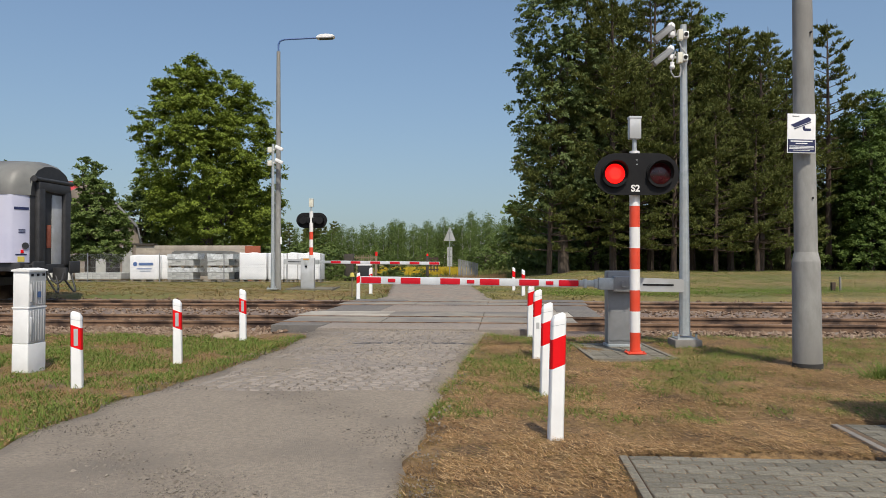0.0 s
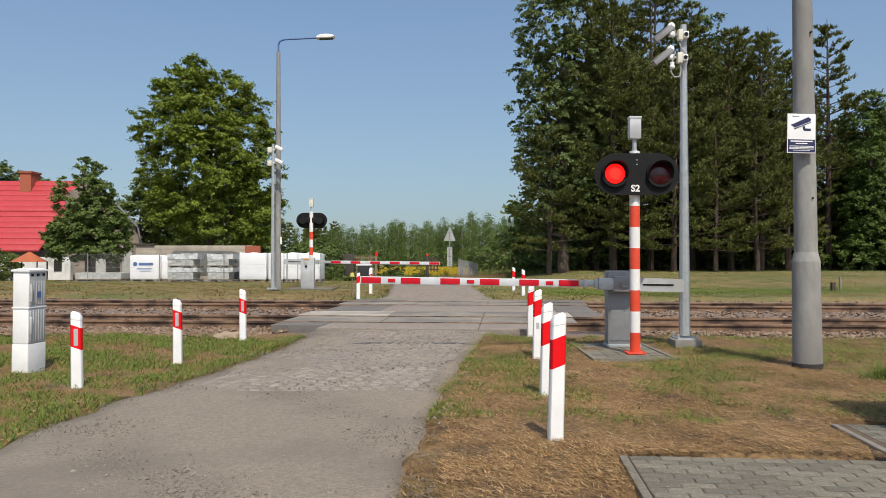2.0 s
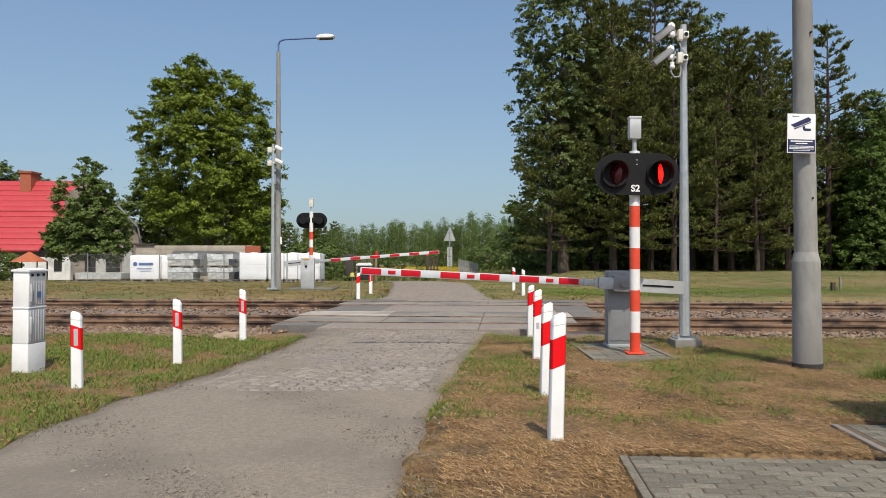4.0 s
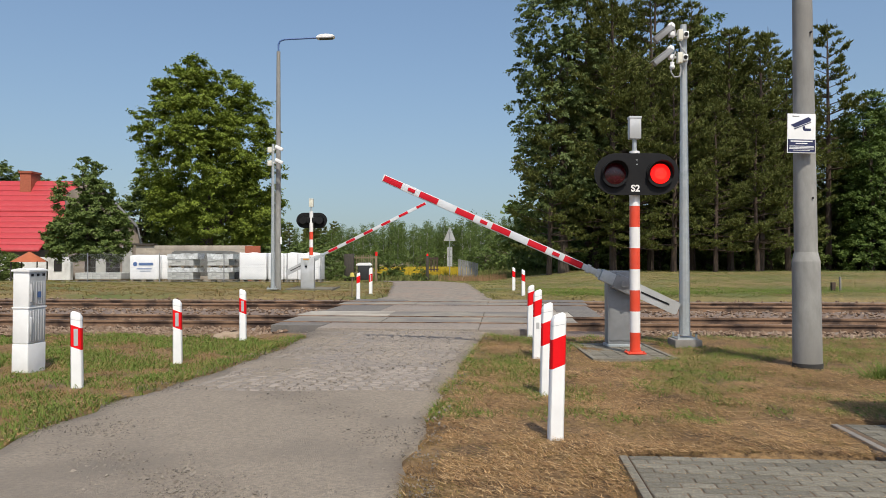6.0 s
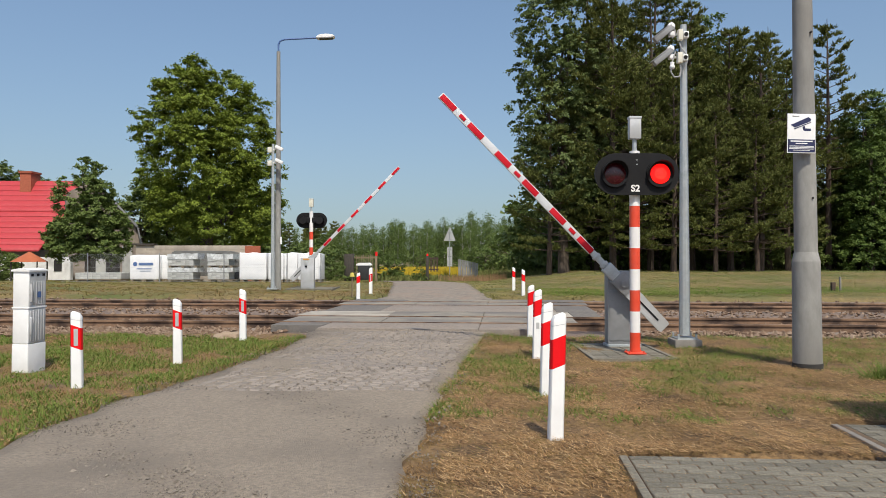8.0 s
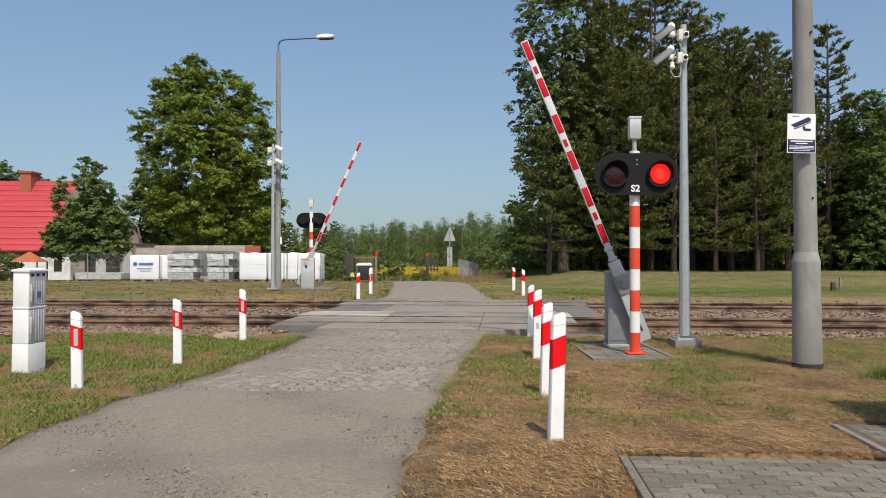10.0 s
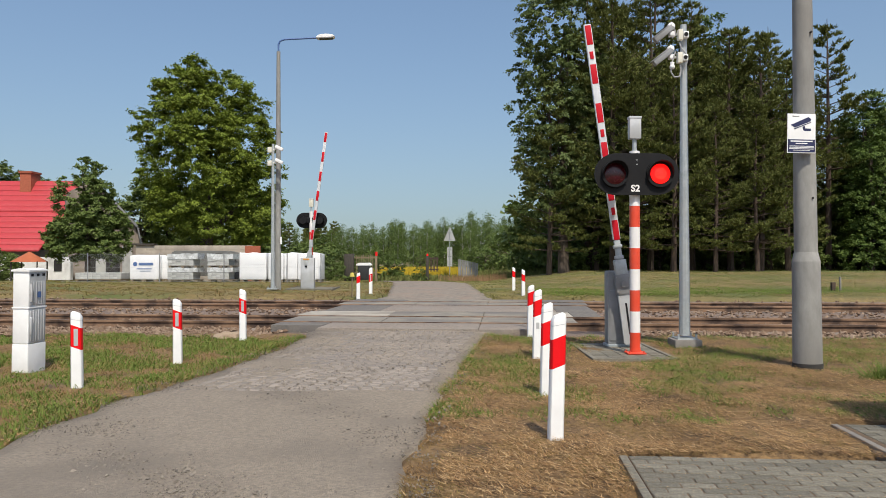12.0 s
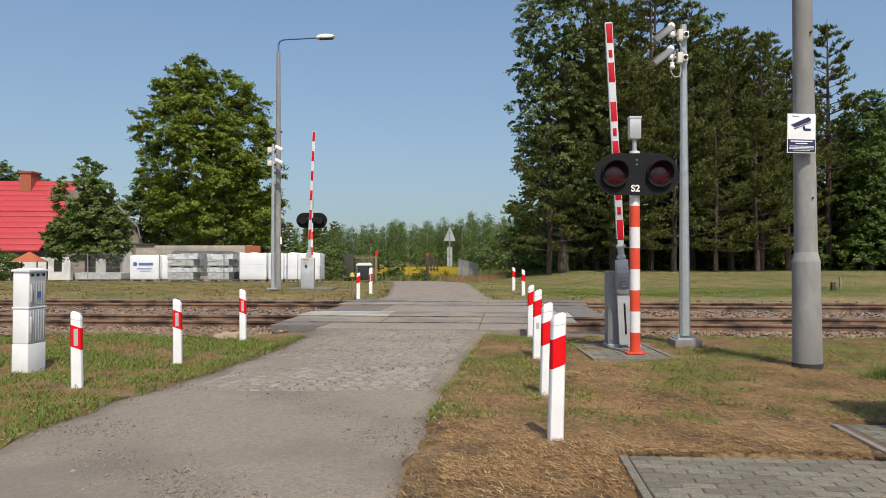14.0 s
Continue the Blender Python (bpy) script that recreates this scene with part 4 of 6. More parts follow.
def build_cabinet():
    t = thing("cable_cabinet", pose(-4.84, 8.98, 0.0, 0, 0.4, -4), "white two-tier polyester cable cabinet with louvred side", "electrical cabinet")
    w, d = 0.095, 0.17
    for nm, z0, z1 in (("plinth", -0.05, 0.33), ("lower_cabinet", 0.335, 0.745), ("upper_cabinet", 0.755, 1.17)):
        bm = bmesh.new()
        k = 0.004 if nm == "plinth" else 0
        box(bm, -w - k, w + k, -d - k, d + k, z0, z1, 0.012)
        part(nm, bm, M_WHITE, t)
    bm = bmesh.new()
    prism(bm, [(-w - 0.015, 1.165), (w + 0.015, 1.165), (w + 0.015, 1.185), (0, 1.205), (-w - 0.015, 1.185)], -d - 0.015, d + 0.015)
    part("lid", bm, M_WHITE, t)
    bm = bmesh.new()
    box(bm, -w - 0.008, w + 0.008, -d - 0.008, d + 0.008, 0.738, 0.756, 0.004)
    part("rim", bm, M_WHITE, t)
    # doors, slats and handles are grey to put this side's shade into the colour
    for z0, z1 in ((0.345, 0.735), (0.765, 1.155)):
        bm = bmesh.new()
        box(bm, w - 0.004, w + 0.004, -d + 0.012, d - 0.012, z0, z1, 0.002)
        part("door", bm, M_SILVER, t, "louvred door, coloured grey for the cabinet's shaded side")
    for z0, z1 in ((0.36, 0.72), (0.78, 1.05)):
        for i in range(6):
            bm = bmesh.new()
            y = -d + 0.035 + i * 0.05
            box(bm, w - 0.002, w + 0.01, y, y + 0.016, z0, z1, 0.003)
            part("louvre", bm, M_SILVER, t, "louvre slat, coloured grey for the shaded side")
        bm = bmesh.new()
        box(bm, w, w + 0.025, -d + 0.02, -d + 0.045, (z0 + z1) / 2 - 0.1, (z0 + z1) / 2 + 0.1, 0.006)
        part("handle", bm, M_SILVER, t)
    bm = bmesh.new()
    box(bm, w + 0.008, w + 0.013, -0.01, 0.05, 0.86, 0.93)
    part("sticker", bm, M_LAMPBLUE, t)
    for y in (-0.11, 0.0, 0.11):
        bm = bmesh.new()
        box(bm, w, w + 0.006, y - 0.025, y + 0.025, 1.11, 1.14)
        part("vent", bm, M_BLACK, t)


# ---- train ----
def build_train():
    t = thing("passenger_carriage", TRACK @ pose(-12.81, 20.755, 0.1), "pale lilac passenger carriage with grey roof, leaving the crossing", "train carriage")
    L, W = 24.5, 1.41
    bm = bmesh.new()
    prof = []
    for y, z in ((-1.0, 1.1), (-1.0, 2.92), (1.0, 2.92), (1.0, 1.1)):
        prof.append((y * W, z))
    stations = [(-L, 1.0), (-0.34, 1.0), (-0.26, 0.985), (-0.2, 0.94), (0.0, 0.69)]
    rings = [[bm.verts.new((x, y * k, z)) for y, z in prof] for x, k in stations]
    for a, b in zip(rings, rings[1:]):
        for i in range(4):
            bm.faces.new((a[i], a[(i + 1) % 4], b[(i + 1) % 4], b[i]))
    bm.faces.new(rings[0][::-1])
    bm.faces.new(rings[-1])
    bmesh.ops.recalc_face_normals(bm, faces=bm.faces)
    body = part("body", bm, M_CARWHITE, t)
    bm = bmesh.new()
    rp = [(-1.0, 2.92), (-0.97, 3.2), (-0.88, 3.5), (-0.68, 3.76), (-0.38, 3.91), (0, 3.96), (0.38, 3.91), (0.68, 3.76), (0.88, 3.5), (0.97, 3.2), (1.0, 2.92)]
    rings = [[bm.verts.new((x, y * W * k, 2.92 + (z - 2.92) * kz)) for y, z in rp] for x, k, kz in ((-L, 1.01, 1), (-0.7, 1.01, 1), (-0.34, 1.01, 0.985), (-0.2, 0.95, 0.96), (-0.06, 0.8, 0.92), (0.05, 0.7, 0.84))]
    for a, b in zip(rings, rings[1:]):
        for i in range(len(rp) - 1):
            bm.faces.new((a[i], a[i + 1], b[i + 1], b[i]))
    bm.faces.new(rings[-1]).material_index = 1
    bmesh.ops.recalc_face_normals(bm, faces=bm.faces)
    part("roof", bm, [M_CARROOF, M_RUBBER], t, "grey curved carriage roof")
    bm = bmesh.new()
    rod(bm, (0.1, -0.9, 3.38), (0.1, 0.9, 3.38), 0.06, seg=16)
    rod(bm, (0.1, -0.93, 3.38), (0.1, -0.88, 3.38), 0.085, seg=16)
    part("gutter_roll", bm, M_RUBBER, t, "dark rolled gangway cover")
    bm = bmesh.new()
    for y, dx in ((-0.55, 0.25), (0.2, 0.3)):
        pts = [(0.15, y, 0.85)] + [(0.15 + dx * math.sin(q * 0.45), y + 0.55 * q / 7, 0.85 - 0.6 * math.sin(q * 0.449)) for q in range(1, 8)]
        tube(bm, pts, 0.028)
    part("brake_hose", bm, M_RUBBER, t, "black hanging brake hoses")
    bm = bmesh.new()
    box(bm, 0.005, 0.03, -0.96, 0.96, 1.0, 3.4, 0.01)
    part("end_wall", bm, M_RUBBER, t, "dark end wall")
    for y in (-0.62, 0.62):
        bm = bmesh.new()
        box(bm, 0.0, 0.17, y - 0.15, y + 0.15, 1.0, 3.2, 0.07)
        part("gangway_bellows", bm, M_RUBBER, t, "black rubber gangway cushion")
    bm = bmesh.new()
    box(bm, 0.0, 0.17, -0.77, 0.77, 3.05, 3.32, 0.07)
    part("gangway_bellows", bm, M_RUBBER, t)
    bm = bmesh.new()
    box(bm, 0.03, 0.06, 0.0, 0.46, 1.05, 3.0, 0.01)
    part("end_door", bm, M_SILVER, t, "grey end door")
    bm = bmesh.new()
    box(bm, 0.03, 0.05, -0.24, -0.04, 1.5, 2.15, 0.01)
    part("notice", bm, M_BRICK, t, "dull red panel in the gangway")
    bm = bmesh.new()
    box(bm, -L, -0.02, -1.33, 1.33, 0.86, 1.1, 0.03)
    box(bm, -0.3, 0.12, -1.15, 1.15, 0.8, 1.05, 0.03)
    part("underframe", bm, M_RUBBER, t, "dark underframe")
    for y in (-0.875, 0.875):
        bm = bmesh.new()
        rod(bm, (0.0, y, 1.0), (0.2, y, 1.0), 0.09, 0.09, 14)
        box(bm, 0.18, 0.24, y - 0.27, y + 0.27, 0.78, 1.13, 0.03)
        part("buffer", bm, M_RUBBER, t, "dark steel buffer")
    bm = bmesh.new()
    tube(bm, [(0.1, -0.3, 0.85), (0.25, -0.3, 0.6), (0.4, -0.3, 0.5), (0.5, -0.25, 0.6), (0.52, -0.2, 0.8)], 0.03)
    box(bm, 0.1, 0.5, -0.06, 0.06, 0.6, 0.95, 0.02)
    part("coupling", bm, M_RUBBER, t, "hanging coupling and brake hose")
    for x in (-3.1, -21.4):
        bg = bmesh.new()
        box(bg, x - 1.9, x + 1.9, -1.0, 1.0, 0.45, 0.7, 0.05)
        part("bogie", bg, M_RUBBER, t, "dark bogie frame")
        for dx in (-1.25, 1.25):
            bm = bmesh.new()
            for y in (-0.7535, 0.7535):
                rod(bm, (x + dx, y - 0.07, 0.475), (x + dx, y + 0.07, 0.475), 0.46, 0.46, 28)
            rod(bm, (x + dx, -0.7, 0.475), (x + dx, 0.7, 0.475), 0.08)
            part("wheelset", bm, M_RUST, t, "steel wheelset")
    for x in (-2.3,):
        bm = bmesh.new()
        box(bm, x - 0.2, x + 1.15, -1.43, -1.405, 1.1, 2.88, 0.012)
        part("door", bm, M_CARWHITE, t)
    corner = Matrix.Translation((-0.1, -1.15, 0)) @ Matrix.Rotation(radians(60.4), 4, "Z")
    bm = bmesh.new()
    for z, a, b, h in ((2.52, -0.2, 0.19, 0.07), (1.98, -0.08, 0.1, 0.015), (1.94, -0.08, 0.1, 0.015), (1.9, -0.08, 0.1, 0.015), (1.3, -0.16, 0.14, 0.03)):
        box(bm, a, b, -0.012, 0.01, z, z + h, 0, corner)
    part("text_bar", bm, M_NAVY, t, "dark lettering bars")
    bm = bmesh.new()
    box(bm, -0.1, 0.08, -0.012, 0.01, 1.12, 1.26, 0, corner)
    part("label_plate", bm, M_YELLOW, t)
    bm = bmesh.new()
    bmesh.ops.transform(bm, matrix=corner, verts=rod(bm, (0.1, -0.03, 1.55), (0.1, 0.02, 1.55), 0.09, seg=16))
    part("brake_dial", bm, M_RUBBER, t, "small dark round valve")
    bm = bmesh.new()
    box(bm, -0.02, 0.05, -0.03, 0.02, 1.35, 1.44, 0.01, corner)
    part("valve_handle", bm, M_RED, t, "small red valve handle")
    for i in range(9):
        bm = bmesh.new()
        x = -4.4 - i * 1.9
        box(bm, x - 1.3, x, -1.425, -1.4, 1.9, 2.75, 0.01)
        part("window", bm, M_DARK, t, "dark carriage window")
    return t


build_posts()
near_barrier, near_boom = barrier(pose(2.634, 11.37, 0.0), -1, 3.85, "grey crossing barrier with a red and white boom")
far_barrier, far_boom = barrier(pose(-4.82, 27.0, 0.2), 1, 4.7, "light grey crossing barrier across the tracks, red and white boom")
slab(2.0, 3.0, 10.0, 11.8, -0.018, "small paved slab of grey concrete pavers round the barrier")
slab(-5.4, -3.9, 26.6, 28.7, 0.22, "small paved slab round the barrier across the tracks")
near_signal, near_lamps = signal(pose(2.62, 10.48, 0.02), "red and white banded mast with black flashing signal head")
far_signal, far_lamps = signal(pose(-4.86, 28.3, 0.28, 0, 0, 180), "crossing signal seen from behind, banded mast and black head", True)
build_camera_mast()
build_concrete_pole()
build_lamp_post()
build_cabinet()
carriage = build_train()


# ---- trees ----
def sprays(rng, lobes, count, reach, twigs, per, droop=0.25, inner=0.45, spread=0.14, bough=0.0):
    """Leaf places on drooping, flattened sprays of twigs over a set of ellipsoid lobes (x, y, z, rx, ry, rz), and each leaf's outward way.
    bough: the sprays gather in domed boughs of that radius."""
    area = np.array([(l[3] + l[4]) * l[5] for l in lobes])
    cs, ds = [], []
    for l, k in zip(lobes, np.maximum((count * area / area.sum()).astype(int), 3)):
        d = rng.normal(size=(k, 3))
        d /= np.linalg.norm(d, axis=1, keepdims=True)
        cs.append(d * (rng.uniform(inner, 1.0, (k, 1)) ** 0.6) * np.array(l[3:6]) + np.array(l[:3]))
        ds.append(d)
    c, d = np.concatenate(cs), np.concatenate(ds)
    if bough:
        head = np.repeat(rng.permutation(len(c)), 5)[:len(c)]
        single = rng.random(len(c)) < 0.45
        head[single] = np.arange(len(c))[single]
        off = rng.normal(size=c.shape) + d[head] * 0.5
        off[:, 2] = np.abs(off[:, 2]) + 0.1
        off /= np.linalg.norm(off, axis=1, keepdims=True)
        c = c[head] + np.where(single, 0.0, 1.0)[:, None] * off * bough * rng.uniform(0.75, 1.1, (len(c), 1)) * np.array([1.0, 1.0, 0.7])
        d = off * 0.6 + d[head] * 0.4
    c = np.repeat(c, twigs, axis=0)
    d = np.repeat(d, twigs, axis=0)
    way = d * 0.7 + rng.normal(size=d.shape) * np.array([0.75, 0.75, 0.42])
    way /= np.linalg.norm(way, axis=1, keepdims=True)
    run = reach * rng.uniform(0.5, 1.25, len(c))
    c, d, way, run = (np.repeat(q, per, axis=0) for q in (c, d, way, run))
    u = rng.uniform(0.1, 1.0, len(c))
    p = c + way * (run * u)[:, None] + rng.normal(0, spread * reach, c.shape) * np.array([1, 1, 0.5])
    p[:, 2] -= droop * run * u * u
    return p, d


def leaf_mesh(rng, p, e, size, mat, tri, up=0.8):
    """Pointed leaves that face up and outwards, four corners each, or three for trees far off."""
    f = e * 0.55 + np.array([0, 0, up]) + rng.normal(0, 0.3, p.shape)
    v = leaves(rng, p, size, facing=f)
    if tri:
        v = v.reshape(-1, 4, 3)[:, [0, 1, 2]].copy()
        v[:, 1] += (v[:, 1] - (v[:, 0] + v[:, 2]) / 2) * 0.9
        v = v.reshape(-1, 3)
    return quads_mesh("crown", v, mat, 3 if tri else 4)


def trunk_mesh(rng, h, r, lobes, mat, limbs=10):
    bm = bmesh.new()
    pts = [Vector((0, 0, -0.2))]
    for i in range(1, 7):
        pts.append(Vector((rng.normal(0, 0.05) * i * 0.4, rng.normal(0, 0.05) * i * 0.4, h * i / 6)))
    for i in range(6):
        rod(bm, pts[i], pts[i + 1], r * (1 - i / 7) * (1.25 if i == 0 else 1), r * (1 - (i + 1) / 7), 9)
    for k in range(limbs):
        l = lobes[k % len(lobes)]
        f = rng.uniform(0.25, 0.9)
        a = pts[0].lerp(pts[-1], f)
        b = Vector((l[0] + rng.normal(0, 0.3) * l[3], l[1] + rng.normal(0, 0.3) * l[4], max(l[2] + rng.normal(0, 0.2) * l[5], a.z + 0.3)))
        mid = a.lerp(b, 0.5) + Vector((0, 0, 0.08 * (b - a).length))
        rr = r * (1 - f) * 0.55 + 0.02
        rod(bm, a, mid, rr, rr * 0.6, 7)
        rod(bm, mid, b, rr * 0.6, 0.015, 7)
    return mesh_of("trunk", bm, mat)


def leafy_tree(name, m, lobes, h, r, n, size, mat, label, seed, reach=0.5, bark=None, group="", twigs=6, per=14, tri=False, droop=0.25, limbs=12, up=0.8, spread=0.17, bough=0.0):
    rng = np.random.default_rng(seed)
    t = thing(name, m, label, "tree" if name != "bush" else "bush", group)
    part("trunk", trunk_mesh(rng, h, r, lobes, bark or M_BARK, limbs), None, t)
    p, e = sprays(rng, lobes, n // (twigs * per), reach, twigs, per, droop, spread=spread, bough=bough)
    keep = p[:, 2] > 0.02
    part("crown", leaf_mesh(rng, p[keep], e[keep], size, mat, tri, up), None, t, "leafy crown")
    return t


def pine(m, h, seed, clear=0.2, width=2.3, label="tall dark green Scots pine at the forest edge", count=9, size=0.23, step=0.5, thin=1.0):
    """A pine: a bare trunk below, whorls of upcurved branches above, each a flat fan of twigs that end in needle tufts."""
    rng = np.random.default_rng(seed)
    t = thing("pine", m, label, "tree", "pines at the forest edge")
    bm = bmesh.new()
    bend = rng.normal(0, 0.12, 2)
    mid = Vector((bend[0], bend[1], h * 0.5))
    rod(bm, (0, 0, -0.3), mid, 0.2, 0.13, 9)
    rod(bm, mid, (0, 0, h), 0.13, 0.015, 8)
    tufts, ways = [], []
    z = h * clear
    while z < h * 0.985:
        f = (z - h * clear) / (h * (1 - clear))
        reach = width * (0.7 + 0.45 * math.sin(min(f * 2.6 + 0.5, 1.57))) * (1 - f ** 1.7) + 0.22
        axis = np.array([*(bend * (1 - abs(2 * z / h - 1))), z])
        for k in range(int(rng.integers(4, 7) * thin + 0.5)):
            a = rng.uniform(0, 6.28)
            q = reach * rng.uniform(0.5, 1.2)
            flat = np.array([math.cos(a), math.sin(a), 0])
            side = np.array([-math.sin(a), math.cos(a), 0])
            rise = -0.12 + 0.75 * f + rng.uniform(-0.12, 0.15)

            def at(u):
                return axis + flat * q * u + np.array([0, 0, q * (rise * u + 0.22 * u * u)])
            r = 0.035 * (1 - f) + 0.012
            rod(bm, axis, at(0.55), r, r * 0.6, 5, False)
            rod(bm, at(0.55), at(1.0), r * 0.6, 0.006, 4, False)
            for j in range(int(3 + q * 4.8)):
                u = rng.uniform(0.28, 1.0)
                w = flat * rng.uniform(0.5, 1.0) + side * rng.uniform(-0.9, 0.9) + np.array([0, 0, rng.uniform(-0.05, 0.3)])
                run = 0.3 * q * (1.15 - u) + rng.uniform(0.12, 0.3)
                for e in (0.45, 1.0):
                    tufts.append(at(u) + w * run * e)
                    ways.append(w * 0.55 + np.array([0, 0, 0.6]))
        z += rng.uniform(0.75, 1.25) * step
    part("trunk", mesh_of("trunk", bm, M_PINEBARK), None, t)
    part("crown", quads_mesh("crown", needles(rng, np.array(tufts), size, count, np.array(ways), 0.165), M_PINE, 3), None, t, "needle crown")
    return t


def gz(x, y):
    return float(base_z(x, y))


def build_trees():
    lobes = [(-1.9, 0, 9.7, 1.1, 1.2, 1.1), (-1.4, 0, 10.6, 0.9, 1.0, 0.9), (2.2, 0, 9.2, 0.9, 1.0, 1.1), (-0.6, 0, 10.9, 1.4, 1.5, 1.3), (1.0, 0, 10.3, 1.2, 1.4, 1.2), (0, -0.3, 8.6, 2.4, 2.4, 1.7), (-2.7, 0, 8.1, 1.2, 1.4, 1.2), (2.0, 0, 7.6, 1.4, 1.6, 1.7), (0.3, -0.4, 6.0, 2.8, 2.6, 1.9),
             (-2.5, 0, 6.0, 1.2, 1.5, 1.3), (2.7, 0, 5.2, 1.3, 1.6, 1.8), (-0.4, -0.4, 3.8, 2.4, 2.2, 1.5), (3.0, 0, 3.4, 1.2, 1.5, 1.5), (-1.7, -0.3, 4.2, 1.4, 1.5, 1.2), (1.0, -0.2, 2.9, 2.2, 2.0, 1.2), (0.2, -1.6, 7.2, 1.8, 1.4, 2.2)]
    leafy_tree("linden", pose(-13.27, 43.0, gz(-13, 43)) @ Matrix.Scale(1.036, 4), lobes, 9, 0.42, 190000, 0.066, M_LINDEN, "large full-leaved linden tree behind the pallets", 11, 0.42, per=22, up=0.5, bough=0.5)
    lobes = [(0, 0, 3.0, 1.9, 1.7, 1.4), (-0.4, 0, 4.3, 1.4, 1.4, 1.2), (0.5, -0.2, 3.6, 1.2, 1.2, 1.0), (-1.2, -0.2, 2.3, 1.1, 1.1, 0.9), (1.1, 0, 2.1, 1.0, 1.0, 0.9), (0, 0, 5.4, 0.6, 0.6, 0.8), (-0.3, 0, 6.1, 0.3, 0.3, 0.5), (0.8, 0, 5.1, 0.35, 0.35, 0.4), (-0.9, -0.2, 1.7, 1.1, 1.0, 0.7), (0.9, -0.2, 1.6, 1.1, 1.0, 0.7), (1.5, 0, 2.9, 0.7, 0.8, 0.8)]
    leafy_tree("fruit_tree", pose(-18.75, 40.5, gz(-19, 40.5)), lobes, 4, 0.16, 62000, 0.066, M_FRUIT, "small bushy fruit tree before the old house", 12, 0.3, per=14, up=0.5, bough=0.3)
    leafy_tree("bush", pose(-24.2, 41, gz(-24, 41)), [(0, 0, 0.9, 1.6, 1.2, 0.9), (0.8, 0, 0.6, 0.9, 0.9, 0.7)], 1, 0.05, 9000, 0.07, M_BUSH, "green garden bush by the house", 13, 0.3, per=10)
    lobes = [(0, 0, 4.5, 2.3, 2.3, 2.3), (0.8, 0, 6.2, 1.5, 1.5, 1.5), (-1, 0, 3.0, 1.9, 1.9, 1.5)]
    back = leafy_tree("garden_tree", pose(-24.3, 61, gz(-24, 61)), lobes, 5, 0.2, 15000, 0.13, M_BUSH, "leafy tree in the yard behind the house", 14, 0.6, group="trees behind the house", tri=True)
    for x, y, up in ((-22.5, 64, 0), (-17.6, 58, 0), (-15.2, 60, 0.6), (-40.3, 70, 2.4), (-35.6, 67, 1.0)):
        copy_thing(back, pose(x, y, gz(x, y) + up, 0, 0, x * 37))
    # forest on the right: a tall aspen in front, pines behind and beside it
    lobes = [(0, 0, 6.0, 2.2, 2.0, 2.0), (-0.8, 0, 9.0, 2.2, 2.0, 2.3), (0.8, 0, 11.5, 2.2, 2.0, 2.2), (-0.9, 0, 14.0, 1.8, 1.8, 2.2), (-1.6, 0, 6.5, 1.2, 1.2, 1.2), (-1.9, 0, 11.5, 1.1, 1.2, 1.3), (0.3, 0, 16.5, 1.5, 1.5, 1.8), (1.8, 0, 8, 1.3, 1.3, 1.8), (-1.3, -0.3, 3.9, 1.4, 1.2, 0.8), (-0.8, -0.4, 5.0, 1.5, 1.2, 1.1), (0.9, -0.5, 4.6, 1.5, 1.2, 1.2)]
    leafy_tree("aspen", pose(6.75, 43, gz(6.75, 43)), lobes, 14, 0.28, 78000, 0.075, M_ASPEN, "tall aspen with dark fluttering leaves at the forest edge", 15, 0.34, twigs=5, per=13, droop=0.4, up=0.25)
    protos = [pine(pose(9.3, 42, gz(9.3, 42)), 17.0, 21, 0.14, 2.5), pine(pose(14.5, 45, gz(14.5, 45)), 14.6, 22, 0.16, 2.4),
              pine(pose(23.1, 46, gz(23, 46)), 15.2, 23, 0.36, 1.8, thin=0.9), pine(pose(17.8, 43.0, gz(17.8, 43)), 13.0, 24, 0.13, 2.7), pine(pose(19.5, 56, gz(19.5, 56)), 14.0, 27, 0.1, 2.8, count=6, size=0.36)]
    tall = (17.0, 14.6, 15.2, 13.0, 14.0)
    rng = np.random.default_rng(5)
    # bearing across the depth, distance, crown top and the kind of pine
    spots = [(0.27, 44, 18.0, 0), (0.325, 45.5, 16.5, 1), (0.375, 44.0, 14.3, 3), (0.39, 46.5, 15.2, 1), (0.425, 46.5, 15.4, 2), (0.41, 41.6, 9.8, 3), (0.45, 44, 12.6, 3), (0.355, 41.2, 9.6, 3), (0.25, 41.0, 10.4, 3), (0.138, 42.2, 10.8, 3), (0.2, 44.5, 13.5, 1), (0.19, 46, 18.5, 0), (0.278, 47.5, 20.0, 0), (0.30, 41.2, 11.6, 3),
             (0.475, 48, 11.6, 1), (0.53, 47.5, 10.2, 3), (0.565, 50, 11.4, 1), (0.19, 47, 15.5, 1), (0.23, 49, 17.5, 4), (0.28, 51, 15.0, 4), (0.34, 51, 15.0, 4), (0.40, 52, 14.4, 4), (0.455, 53, 12.4, 4), (0.51, 54, 11.0, 4), (0.58, 55, 12.0, 4), (0.63, 50, 13.0, 4), (0.68, 53, 14.0, 4), (0.3, 58, 14.0, 4), (0.25, 56, 14.0, 4), (0.2, 54, 14.0, 4), (0.43, 58, 12.5, 4)]
    for b, y, top, k in spots:
        x = b * y
        g = gz(x, y)
        copy_thing(protos[k], pose(x, y, g, 0, 0, rng.uniform(0, 360)) @ Matrix.Scale((top - g) / tall[k], 4))
